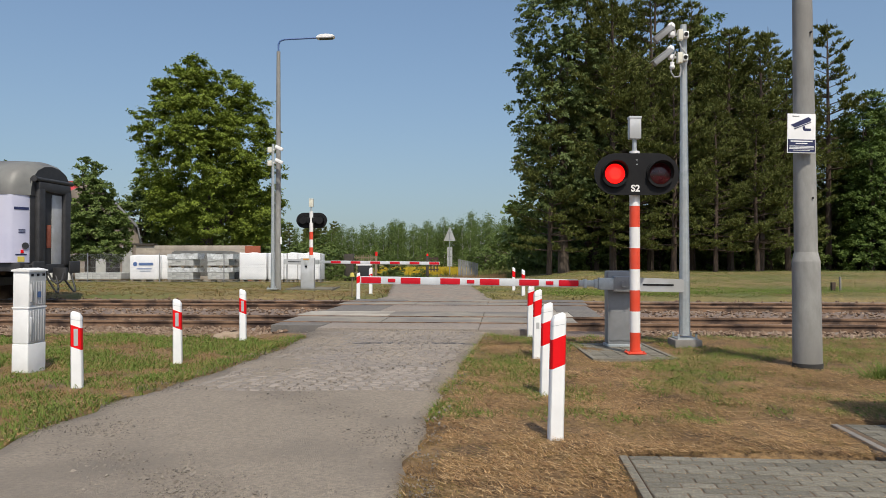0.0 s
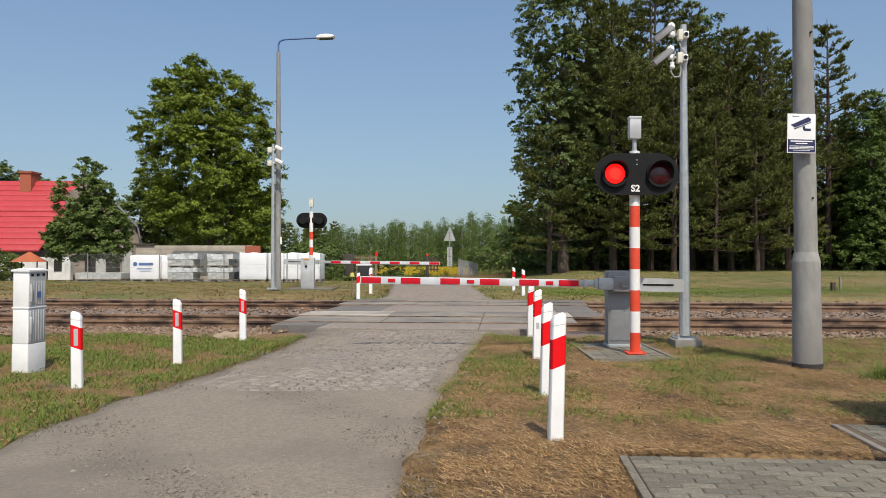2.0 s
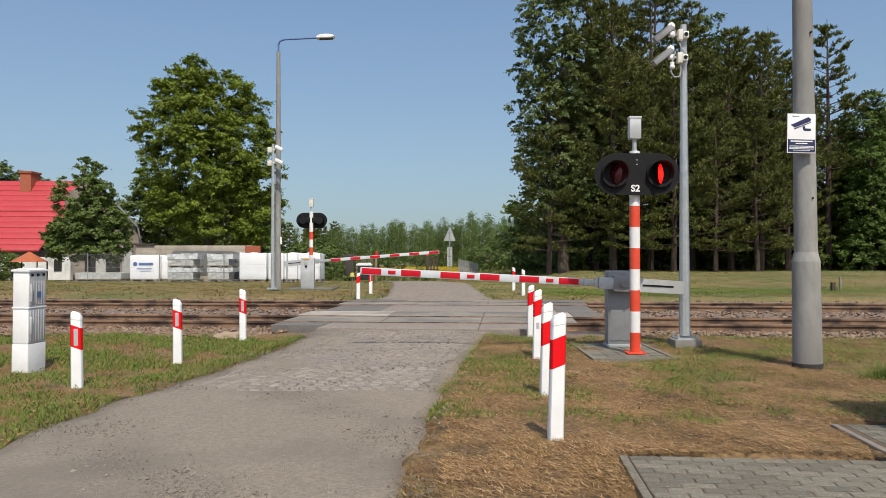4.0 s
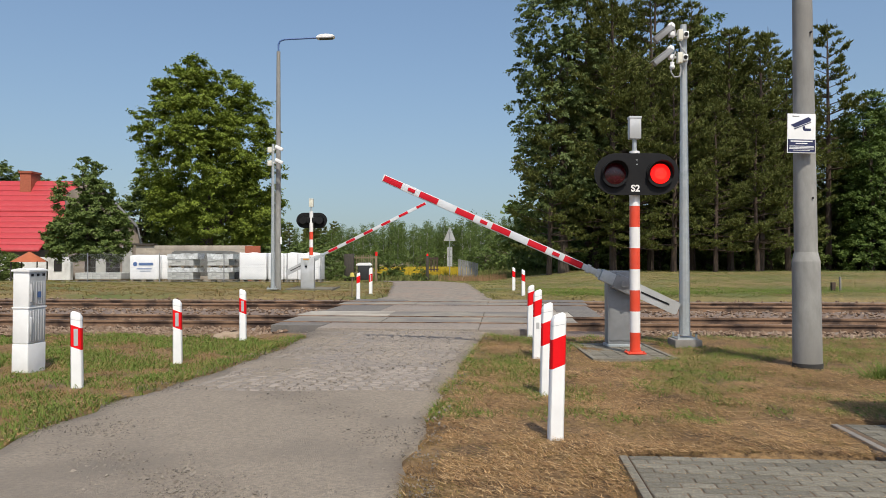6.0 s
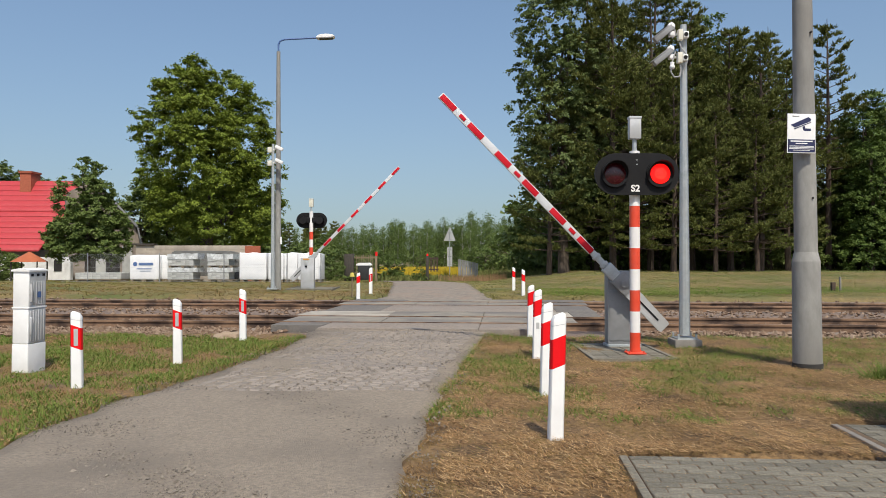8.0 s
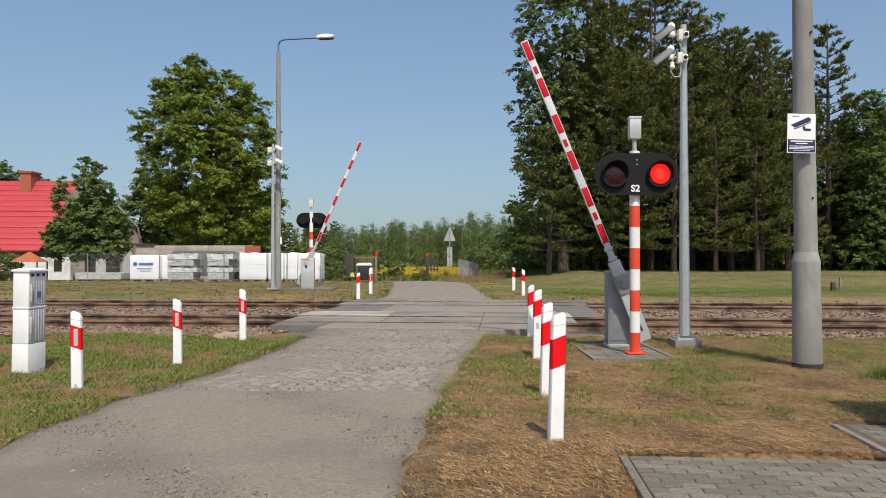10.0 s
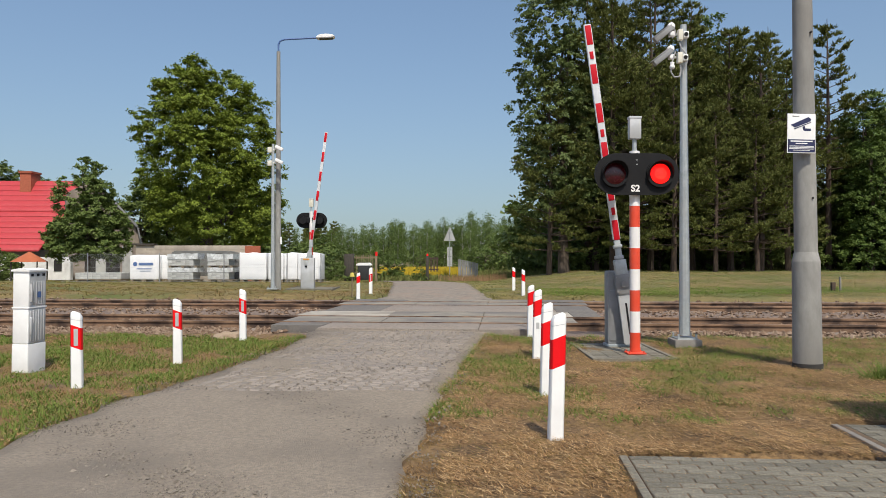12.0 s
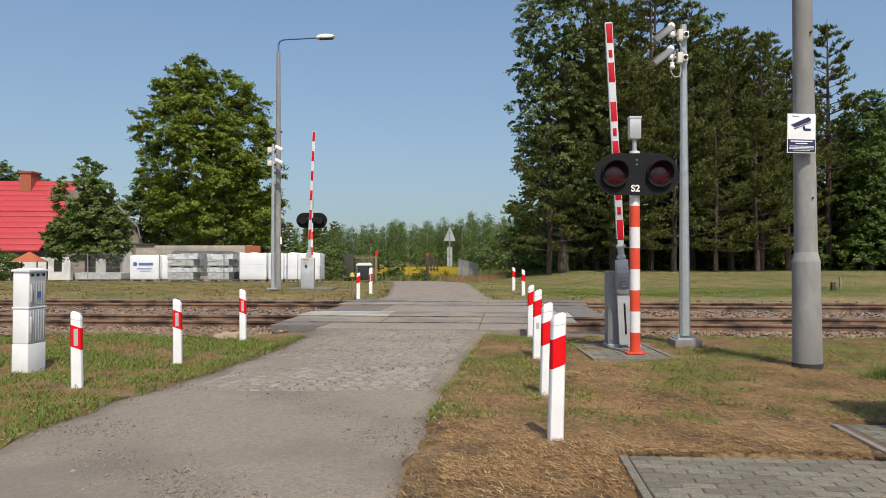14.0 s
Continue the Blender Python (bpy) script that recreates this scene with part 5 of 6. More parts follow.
    # broad-leaved trees where the forest ends
    lobes = [(0, 0, 2.6, 2.0, 1.8, 1.9), (-0.5, 0, 4.9, 1.7, 1.6, 1.7), (0.6, 0, 6.6, 1.5, 1.5, 1.7), (-0.2, 0, 8.6, 1.2, 1.2, 1.5), (0.2, 0, 10.2, 0.7, 0.7, 1.0)]
    alder = leafy_tree("alder", pose(25.4, 46, gz(25, 46)), lobes, 9, 0.14, 26000, 0.085, M_ALDER, "tall green broad-leaved tree at the forest edge", 26, 0.5, group="broad-leaved trees at the forest edge", tri=True)
    for b, y, top in ((0.60, 45.5, 12.0), (0.525, 50, 9.4), (0.345, 49, 16.6), (0.66, 47, 13.0), (0.56, 44, 8.4)):
        copy_thing(alder, pose(b * y, y, gz(b * y, y), 0, 0, b * 9000) @ Matrix.Scale(top / 11.2, 4))
    # undergrowth that closes the forest
    sh = leafy_tree("bush", pose(18, 47.5, gz(18, 47)), [(0, 0, 1.2, 1.8, 1.4, 1.3), (1.2, 0, 0.8, 1.2, 1.2, 0.9), (-1.0, 0, 1.8, 1.1, 1.1, 1.3)], 2, 0.05, 2200, 0.15, M_BUSH, "dense green undergrowth shrub under the pines", 16, 0.45, group="forest undergrowth", per=8, tri=True)
    for i in range(46):
        x = 7.5 + i * 0.8 + rng.uniform(-0.6, 0.6)
        y = 48 + rng.uniform(0, 5) + (6 if i % 2 == 0 else 0)
        copy_thing(sh, pose(x, y, gz(x, y) + rng.uniform(-0.4, 0.3), 0, 0, rng.uniform(0, 360)) @ Matrix.Scale(1.9 if i % 2 == 0 else 1.1, 4))
    for x, y, k in ((7.0, 45.3, 0.75), (8.7, 44.9, 0.8), (10.6, 45.5, 0.8), (13.0, 46.0, 0.9), (16.2, 46.3, 0.85), (19.4, 46.6, 0.9), (21.8, 46.4, 0.8)):
        copy_thing(sh, pose(x, y, gz(x, y), 0, 0, x * 97) @ Matrix.Scale(k, 4))
    bright = leafy_tree("young_tree", pose(24.3, 43.5, gz(24, 44)), [(0, 0, 1.7, 1.3, 1.2, 1.4), (0.5, 0, 2.9, 0.9, 0.9, 1.0), (-0.8, 0, 1.0, 1.2, 1.1, 0.9)], 3, 0.06, 9000, 0.085, M_ALDER, "bright green young deciduous tree at the forest edge", 17, 0.35, group="young trees at the forest edge", tri=True)
    for x, y in ((26.3, 44.2), (28.3, 45), (26.9, 46), (30.4, 46), (32.5, 47)):
        copy_thing(bright, pose(x, y, gz(x, y), 0, 0, x * 61))
    # wood in the distance: slender birches, with pines farther off
    lob = [(0, 0, 2.6, 1.5, 1.5, 2.2), (0.3, 0, 5.2, 1.25, 1.25, 2.0), (-0.3, 0, 7.6, 0.95, 0.95, 1.7), (0.1, 0, 9.4, 0.6, 0.6, 1.3), (0, 0, 10.6, 0.3, 0.3, 0.7)]
    bir = [leafy_tree("birch", pose(-4, 196, -0.3), lob, 10, 0.13, 3300, 0.15, M_BIRCH, "slender young birch in the distant wood", 18, 0.55, bark=M_BIRCHBARK, group="distant young wood", per=3, tri=True, droop=0.3, limbs=4, up=0.3, spread=0.8),
           leafy_tree("birch", pose(5, 200, -0.3), [(-l[0] * 1.5, l[1], l[2] * 0.9, l[3] * 1.12, l[4], l[5]) for l in lob], 9, 0.13, 3300, 0.15, M_BIRCH, "slender young birch in the distant wood", 19, 0.55, bark=M_BIRCHBARK, group="distant young wood", per=3, tri=True, droop=0.3, limbs=4, up=0.3, spread=0.8)]
    far = pine(pose(-46, 230, -0.3), 12.5, 25, 0.25, 2.2, "dark pine in the distant wood", 5, 0.5, 0.9)
    for i in range(108):
        x = -56 + i * 0.83 + rng.uniform(-0.8, 0.8)
        y = 188 + rng.uniform(0, 40)
        b = x / y
        if b < -0.14 and rng.random() < 0.55:
            src, k, y = far, rng.uniform(0.85, 1.1), y + 25
            x = b * y
        else:
            src, k = bir[i % 2], float(np.interp(b, [-0.3, -0.15, -0.1, 0.0, 0.05, 0.12], [0.8, 0.82, 0.95, 1.02, 1.1, 1.0])) * rng.uniform(0.8, 1.14) * y / 200
        copy_thing(src, pose(x, y, -0.3, 0, 0, rng.uniform(0, 360)) @ Matrix.Scale(k, 4))
    low = leafy_tree("bush", pose(9.5, 66, -0.2), [(0, 0, 1.2, 2.2, 1.6, 1.3), (1.6, 0, 0.9, 1.4, 1.2, 1.0), (-1.4, 0, 1.6, 1.4, 1.2, 1.5)], 2, 0.05, 4500, 0.11, M_BIRCH, "wild green shrub on the field edge", 20, 0.4, per=8, group="wild shrubs on the field edge", tri=True)
    for x, y in ((6.5, 70), (12.5, 67), (8, 60), (11, 58), (14, 62), (16, 66), (4.3, 78), (7.0, 54), (9.4, 52), (-12.5, 60), (-9.6, 52), (-10.5, 57), (-8.2, 50.5), (-15, 58), (-18, 72), (-14, 80), (-8, 92), (-3, 96), (1, 98), (5, 97), (-12, 93), (-5.6, 49.5), (-3.95, 54), (-6.5, 42.5), (-1.35, 47.2)):
        s = {(-5.6, 49.5): 0.55, (-3.95, 54): 0.6, (-8.2, 50.5): 0.8, (-6.5, 42.5): 0.5, (-1.35, 47.2): 0.3}.get((x, y), 1.0)
        copy_thing(low, pose(x, y, gz(x, y) - 0.05, 0, 0, x * 53) @ Matrix.Scale(s, 4))


# ---- yard, house, pallets ----
def wrapped_pallet(m, w, d, h, label):
    t = thing("wrapped_pallet", m, label, "pallet", "pallets of building blocks")
    bm = bmesh.new()
    box(bm, -w / 2, w / 2, -d / 2, d / 2, 0.12, h, 0.05)
    bmesh.ops.subdivide_edges(bm, edges=bm.edges[:], cuts=3, use_grid_fill=True)
    for v in bm.verts:
        if v.co.z > h - 0.1:
            v.co.z += 0.03 * math.sin(v.co.x * 9 + m.translation.x * 7) + 0.02 * math.sin(v.co.y * 13)
    part("film_wrap", bm, M_FILM, t, "white shrink film over stacked blocks")
    for x in (-w / 2 + 0.1, 0, w / 2 - 0.1):
        bm = bmesh.new()
        box(bm, x - 0.06, x + 0.06, -d / 2, d / 2, 0.0, 0.12)
        part("runner", bm, M_WOOD, t)
    return t


def block_stack(m, w, d, rows, label):
    t = thing("block_stack", m, label, "block stack", "pallets of building blocks")
    b = bmesh.new()
    box(b, -0.098, 0.098, -d / 2, d / 2, 0, 0.094, 0.006)
    me = mesh_of("block", b, M_BLOCK)
    cols = int(w / 0.2)
    z = 0.12

    def runners(z0):
        q = bmesh.new()
        for x in (-w / 2 + 0.1, 0, w / 2 - 0.1):
            box(q, x - 0.06, x + 0.06, -d / 2, d / 2, z0, z0 + 0.075)
        box(q, -w / 2, w / 2, -d / 2, d / 2, z0 + 0.08, z0 + 0.105)
        part("pallet", q, M_WOOD, t)

    def film(z0, z1, seed):
        """Crumpled film that hangs over the top of a stack."""
        q = bmesh.new()
        box(q, -w / 2 - 0.015, w / 2 + 0.015, -d / 2 - 0.015, d / 2 + 0.015, z0, z1)
        bmesh.ops.subdivide_edges(q, edges=q.edges[:], cuts=7, use_grid_fill=True)
        for v in q.verts:
            k = noise.noise((v.co.x * 5 + seed, v.co.y * 5, v.co.z * 7))
            v.co += Vector((0.02 * k, -0.02 * abs(k), 0.05 * noise.noise((v.co.x * 4, seed, v.co.z))))
        part("film_cap", q, M_CRUMPLED, t, "crumpled clear film on top", smooth=False)
    runners(0.0)
    for j in range(rows):
        if rows > 3 and j == rows // 2:
            film(z - 0.16, z + 0.03, j * 3.1)
            z += 0.04
            runners(z)
            z += 0.11
        for i in range(cols):
            p = part("block", me, None, t)
            p.matrix_basis = pose(-w / 2 + 0.1 + i * 0.2 + random.uniform(-0.006, 0.006), random.uniform(-0.012, 0.012), z)
        z += 0.1
    if rows > 3:
        film(z - 0.2, z + 0.05, m.translation.x)
    return t


def build_yard():
    z = 0.2
    P = wrapped_pallet(pose(-13.9, 36.2, z), 1.35, 1.0, 1.25, "white film-wrapped pallet of blocks with faded blue print")
    bm = bmesh.new()
    for i, (a, b, zz, h) in enumerate(((-0.25, 0.42, 0.78, 0.12), (-0.35, 0.35, 0.6, 0.04), (-0.2, 0.3, 0.5, 0.03))):
        box(bm, a, b, -0.512, -0.502, zz, zz + h)
    rod(bm, (-0.42, -0.502, 0.84), (-0.42, -0.512, 0.84), 0.1)
    part("print", bm, M_LAMPBLUE, P, "faded blue print bars")
    wrapped_pallet(pose(-13.05, 36.6, z), 0.5, 0.9, 1.2, "narrow white film-wrapped stack of blocks")
    block_stack(pose(-12.15, 36.3, z), 1.4, 1.0, 10, "two stacked pallets of grey concrete blocks under film")
    block_stack(pose(-10.45, 36.5, z), 1.2, 1.0, 10, "pallets of grey concrete blocks under crumpled film")
    block_stack(pose(-16.4, 37.0, z), 2.2, 1.0, 3, "low stack of grey concrete blocks before the old wall")
    for x, w in ((-8.8, 1.25), (-7.72, 0.7), (-7.05, 0.62), (-6.4, 0.62), (-5.95, 0.62)):
        wrapped_pallet(pose(x, 36.0 + 0.1 * math.sin(x * 5), z), w, 1.0, 1.35, "white film-wrapped pallet of blocks by the fence")
    # wire fence before the yard
    t = thing("wire_fence", pose(0, 35.2, 0.2), "thin wire mesh fence on steel posts along the yard", "fence")
    for x in (-16.3, -13.0, -10.05, -7.15, -5.6):
        bm = bmesh.new()
        rod(bm, (x, 0, 0), (x, 0, 1.35), 0.024, seg=8)
        part("post", bm, M_GREY, t)
    bm = bmesh.new()
    for z in (0.05, 0.7, 1.3):
        rod(bm, (-17.5, 0, z), (-5.2, 0, z), 0.004, seg=4)
    for i in range(133):
        x = -17.5 + i * 0.085
        rod(bm, (x, 0, 0.05), (x + 1.0, 0, 1.3), 0.001, seg=3, cap=False)
        rod(bm, (x + 1.0, 0, 0.05), (x, 0, 1.3), 0.001, seg=3, cap=False)
    part("mesh", bm, M_GALV, t, "diagonal wire mesh")


def build_house():
    # long house with a red metal roof whose ridge runs parallel to the tracks
    t = thing("farmhouse", pose(-34.2, 52, -0.2), "old farmhouse with red metal roof and brick chimney", "house")
    w0, w1, d = -12, 6.9, 9.0
    ze, zr = 2.05, 7.2
    bm = bmesh.new()
    box(bm, w0, w1 - 0.5, 0.3, d, -0.2, ze + 0.05)
    wall = part("wall", bm, M_RENDER, t, "patchy grey-brown rendered wall")
    bm = bmesh.new()
    box(bm, 7.5, 12.5, -7.3, -6.95, -0.1, 1.58)
    part("whitewashed_wall", bm, M_WHITEWASH, t, "peeling white wall")
    half = d / 2 + 0.2
    # two roof slopes; the gable end is cut back to the ridge
    for s in (-1, 1):
        bm = bmesh.new()
        y_e, y_r = d / 2 + s * half, d / 2
        q = [(w0, y_e, ze), (w1, y_e, ze), (w1 + 0.75, y_e + (y_r - y_e) * 0.45, ze + (zr - ze) * 0.5), (w1 + 0.5, y_r, zr), (w0, y_r, zr)]
        vs = [bm.verts.new(p) for p in q]
        lo = [bm.verts.new((p[0], p[1], p[2] - 0.08)) for p in q]
        bm.faces.new(vs)
        bm.faces.new(lo[::-1])
        for i in range(5):
            bm.faces.new((vs[i], vs[(i + 1) % 5], lo[(i + 1) % 5], lo[i]))
        bmesh.ops.recalc_face_normals(bm, faces=bm.faces)
        roof = part("roof", bm, M_ROOF, t, "red sheet metal tile roof", smooth=False)
        if s < 0:
            for k in range(13):
                f = k / 13
                y = y_e + (y_r - y_e) * f
                z = ze + (zr - ze) * f
                bm = bmesh.new()
                m = pose(0, y, z + 0.012, math.degrees(math.atan2(zr - ze, y_r - y_e)), 0, 0)
                box(bm, w0, w1 + 0.72 * min(1, f * 2) - 0.1 * max(0, f * 2 - 1), 0, 0.34, 0.0, 0.055 if k == 7 else 0.02, 0.006, m)
                part("metal_tile", bm, M_ROOF, roof)
    bm = bmesh.new()
    box(bm, 3.45, 4.25, 3.7, 5.0, 5.6, 7.75)
    ch = part("chimney", bm, M_BRICK, t, "red brick chimney")
    bm = bmesh.new()
    box(bm, 3.37, 4.32, 3.63, 5.07, 7.7, 7.84)
    part("cap", bm, M_BRICK, ch)
    for r in range(16):
        for k in range(5):
            bm = bmesh.new()
            y = 3.72 + k * 0.25 + (0.12 if r % 2 else 0)
            box(bm, 4.23, 4.265, y, min(y + 0.235, 5.0), 5.4 + r * 0.14, 5.4 + r * 0.14 + 0.12)
            part("brick", bm, M_BRICK, ch)
    # the wall is solid here: a dark panel paints the opening's shade
    bm = bmesh.new()
    box(bm, 11.55, 12.0, -7.33, -7.25, 0.75, 1.4)
    part("opening_shade", bm, M_DARK, t, "flat dark panel for the shade in a window opening")
    # unrendered barn behind the fruit tree, its gable towards the tracks
    b = thing("barn", pose(-20.5, 46.5, -0.1, 0, 0, 27), "old grey-brown rendered barn with a steep gable", "barn")
    bm = bmesh.new()
    prism(bm, [(-2.1, -0.2), (2.0, -0.2), (2.0, 2.3), (1.75, 3.3), (0.0, 5.3), (-0.9, 6.0), (-2.1, 5.3)], 0, 6)
    part("wall", bm, M_RENDER, b, "patchy grey-brown render", smooth=False)
    for a, c in (((2.15, 2.1), (1.85, 3.4)), ((1.85, 3.4), (0.05, 5.45)), ((0.05, 5.45), (-0.9, 6.15))):
        bm = bmesh.new()
        prism(bm, [a, c, (c[0] - 0.04, c[1] - 0.12), (a[0] - 0.1, a[1] - 0.08)], -0.25, 6.2)
        part("roof", bm, M_GREY, b, "dark worn roof edge")
    # doorways are dark panels on the wall, their inner shade put into the colour
    for x0, x1, zt in ((-1.1, -0.5, 2.1), (0.05, 0.85, 2.1)):
        bm = bmesh.new()
        box(bm, x0, x1, -0.03, 0.06, -0.1, zt)
        part("opening_shade", bm, M_DARK, b, "flat dark panel for the shade in an open doorway")
    for x0 in (-0.6, 0.88):
        bm = bmesh.new()
        box(bm, x0 + 0.1, x0 + 0.65, -0.12, 0.1, -0.1, 2.15)
        part("pier", bm, M_BLOCK, b, "grey block pier")
    w = thing("yard_wall", pose(-12.9, 40.2, 0.0), "pale block wall with a brick pier behind the pallets", "wall")
    bm = bmesh.new()
    box(bm, -3.2, 2.9, 0, 0.25, -0.1, 1.98)
    part("wall", bm, M_BLOCKWALL, w)
    for r in range(9):
        for k in range(12):
            bm = bmesh.new()
            x = -3.18 + k * 0.5 + (0.25 if r % 2 else 0)
            box(bm, x, min(x + 0.485, 2.88), -0.012, 0.02, 0.02 + r * 0.215, 0.22 + r * 0.215, 0.004)
            part("block", bm, M_BLOCKWALL, w)
    bm = bmesh.new()
    box(bm, -3.35, -2.2, -0.1, 0.35, 1.98, 2.08)
    part("coping", bm, M_DARKWOOD, w, "dark wooden beam")
    bm = bmesh.new()
    box(bm, 2.55, 3.35, -0.12, 0.0, -0.1, 1.95)
    part("brick_pier", bm, M_BRICK, w, "red brick pier")
    u = thing("garden_canopy", pose(-21.67, 40.2, 0.1), "terracotta-coloured pyramid garden canopy", "canopy")
    bm = bmesh.new()
    bmesh.ops.create_cone(bm, cap_ends=True, segments=8, radius1=0.93, radius2=0.05, depth=0.52, matrix=Matrix.Translation((0, 0, 1.28)))
    part("roof", bm, surface("terracotta_canvas", (0.34, 0.09, 0.035), (0.42, 0.12, 0.05), 4, 0.8, bump=0.2), u)
    for x in (-0.75, 0.75):
        for y in (-0.5, 0.5):
            bm = bmesh.new()
            rod(bm, (x * 0.9, y, -0.1), (x * 0.9, y, 1.05), 0.035)
            part("post", bm, M_DARKWOOD, u)


def build_far_things():
    g = thing("gate_post", pose(-5.25, 43.0, 0.05), "wide dark weathered wooden gate pillar", "gate post")
    bm = bmesh.new()
    box(bm, -0.26, 0.26, -0.2, 0.2, 0, 1.5, 0.02)
    part("pillar", bm, M_DARKWOOD, g)
    f = thing("wooden_gate", pose(-5.0, 43.2, 0.05), "open weathered wooden picket gate by the dark pillar", "gate")
    for i in range(9):
        bm = bmesh.new()
        x = 0.12 + i * 0.13
        box(bm, x, x + 0.04, 0, 0.03, 0.15, 1.45)
        part("picket", bm, M_WOOD, f)
    for z in (0.4, 1.25):
        bm = bmesh.new()
        box(bm, 0.0, 1.25, 0.03, 0.07, z, z + 0.07)
        part("rail", bm, M_WOOD, f)
    bm = bmesh.new()
    box(bm, 1.18, 1.3, -0.03, 0.09, 0, 1.6, 0.01)
    part("post", bm, M_WOOD, f)
    bm = bmesh.new()
    rod(bm, (1.24, 0.03, 1.4), (1.24, 0.03, 1.62), 0.08, seg=12)
    part("lamp", bm, M_RED, f, "small red lantern")
    bn = thing("rubbish_bin", pose(-3.95, 38.5, 0.17), "black wheeled rubbish bin with a white lid", "bin")
    bm = bmesh.new()
    box(bm, -0.25, 0.25, -0.27, 0.27, 0.06, 0.78, 0.03)
    for v in bm.verts:
        if v.co.z > 0.4:
            v.co.x *= 1.2
            v.co.y *= 1.12
    part("body", bm, M_BIN, bn)
    bm = bmesh.new()
    prism(bm, [(-0.37, 0.78), (0.37, 0.78), (0.36, 0.85), (0.25, 0.91), (-0.25, 0.91), (-0.36, 0.85)], -0.33, 0.33)
    part("lid", bm, M_WHITE, bn, "domed white lid")
    for x in (-0.25, 0.25):
        bm = bmesh.new()
        rod(bm, (x - 0.03, 0.22, 0.1), (x + 0.03, 0.22, 0.1), 0.1)
        part("wheel", bm, M_RUBBER, bn)
    hy = thing("marker_stake", pose(-2.78, 23.5, 0.13), "small yellow capped stake beside the guide post", "marker")
    bm = bmesh.new()
    rod(bm, (0, 0, 0), (0, 0, 0.62), 0.02, seg=8)
    part("stake", bm, M_WOOD, hy)
    bm = bmesh.new()
    rod(bm, (0, 0, 0.62), (0, 0, 0.74), 0.075, 0.05, 12)
    part("cap", bm, M_YELLOW, hy)
    s = thing("warning_sign", pose(0.54, 61.0, gz(0.54, 61)), "triangular warning sign on a post, seen from behind", "road sign")
    bm = bmesh.new()
    rod(bm, (0, 0, 0), (0, 0, 3.9), 0.035, seg=10)
    part("post", bm, M_GALV, s)
    bm = bmesh.new()
    prism(bm, [(-0.43, 2.88), (0.43, 2.88), (0.46, 2.93), (0.03, 3.95), (-0.03, 3.95), (-0.46, 2.93)], 0.04, 0.06)
    part("plate", bm, M_SILVER, s, "bare grey back of a triangular plate")
    bm = bmesh.new()
    box(bm, -0.2, 0.2, 0.04, 0.06, 0.85, 2.38)
    part("plate", bm, M_SILVER, s)
    for z in (1.0, 1.6, 2.2, 3.0, 3.5):
        bm = bmesh.new()
        box(bm, -0.13, 0.13, 0.02, 0.045, z, z + 0.04)
        part("bracket", bm, M_GREY, s)
    w = thing("sheet_fence", pose(1.0, 50, -0.15), "grey corrugated sheet metal fence", "fence")
    for i in range(12):
        bm = bmesh.new()
        x = i * 0.11
        box(bm, x, x + 0.09, 0.06 * i, 0.06 * i + 0.04, 0, 1.3 - 0.025 * i + 0.1)
        part("slat", bm, M_GREY, w)
    g2 = thing("gate_post", pose(-0.95, 46.5, 0.0), "dark wooden gate post with a red lantern", "gate post")
    bm = bmesh.new()
    box(bm, -0.09, 0.09, -0.09, 0.09, 0, 1.45, 0.01)
    part("pillar", bm, M_DARKWOOD, g2)
    bm = bmesh.new()
    rod(bm, (0, 0, 1.45), (0, 0, 1.6), 0.08, 0.02, 12)
    part("lamp", bm, M_RED, g2)
    f2 = thing("wooden_gate", pose(-0.8, 46.6, 0.0), "weathered wooden picket gate leaf", "gate")
    for i in range(6):
        bm = bmesh.new()
        x = i * 0.09
        box(bm, x, x + 0.05, 0, 0.03, 0.5, 1.4)
        part("picket", bm, M_PINEBARK, f2)
    for z in (0.6, 1.25):
        bm = bmesh.new()
        box(bm, -0.05, 0.53, 0.03, 0.07, z, z + 0.07)
        part("rail", bm, M_PINEBARK, f2)
    st = thing("marker_stone", pose(12.95, 25.4, gz(12.95, 25.4)), "rusty stub and pale marker stone in the bank grass", "marker")
    bm = bmesh.new()
    box(bm, -0.11, 0.02, -0.06, 0.06, -0.1, 0.28, 0.02)
    part("stub", bm, M_PINEBARK, st)
    bm = bmesh.new()
    box(bm, 0.16, 0.22, -0.03, 0.03, -0.1, 0.46, 0.01)
    part("stone", bm, M_KERB, st)


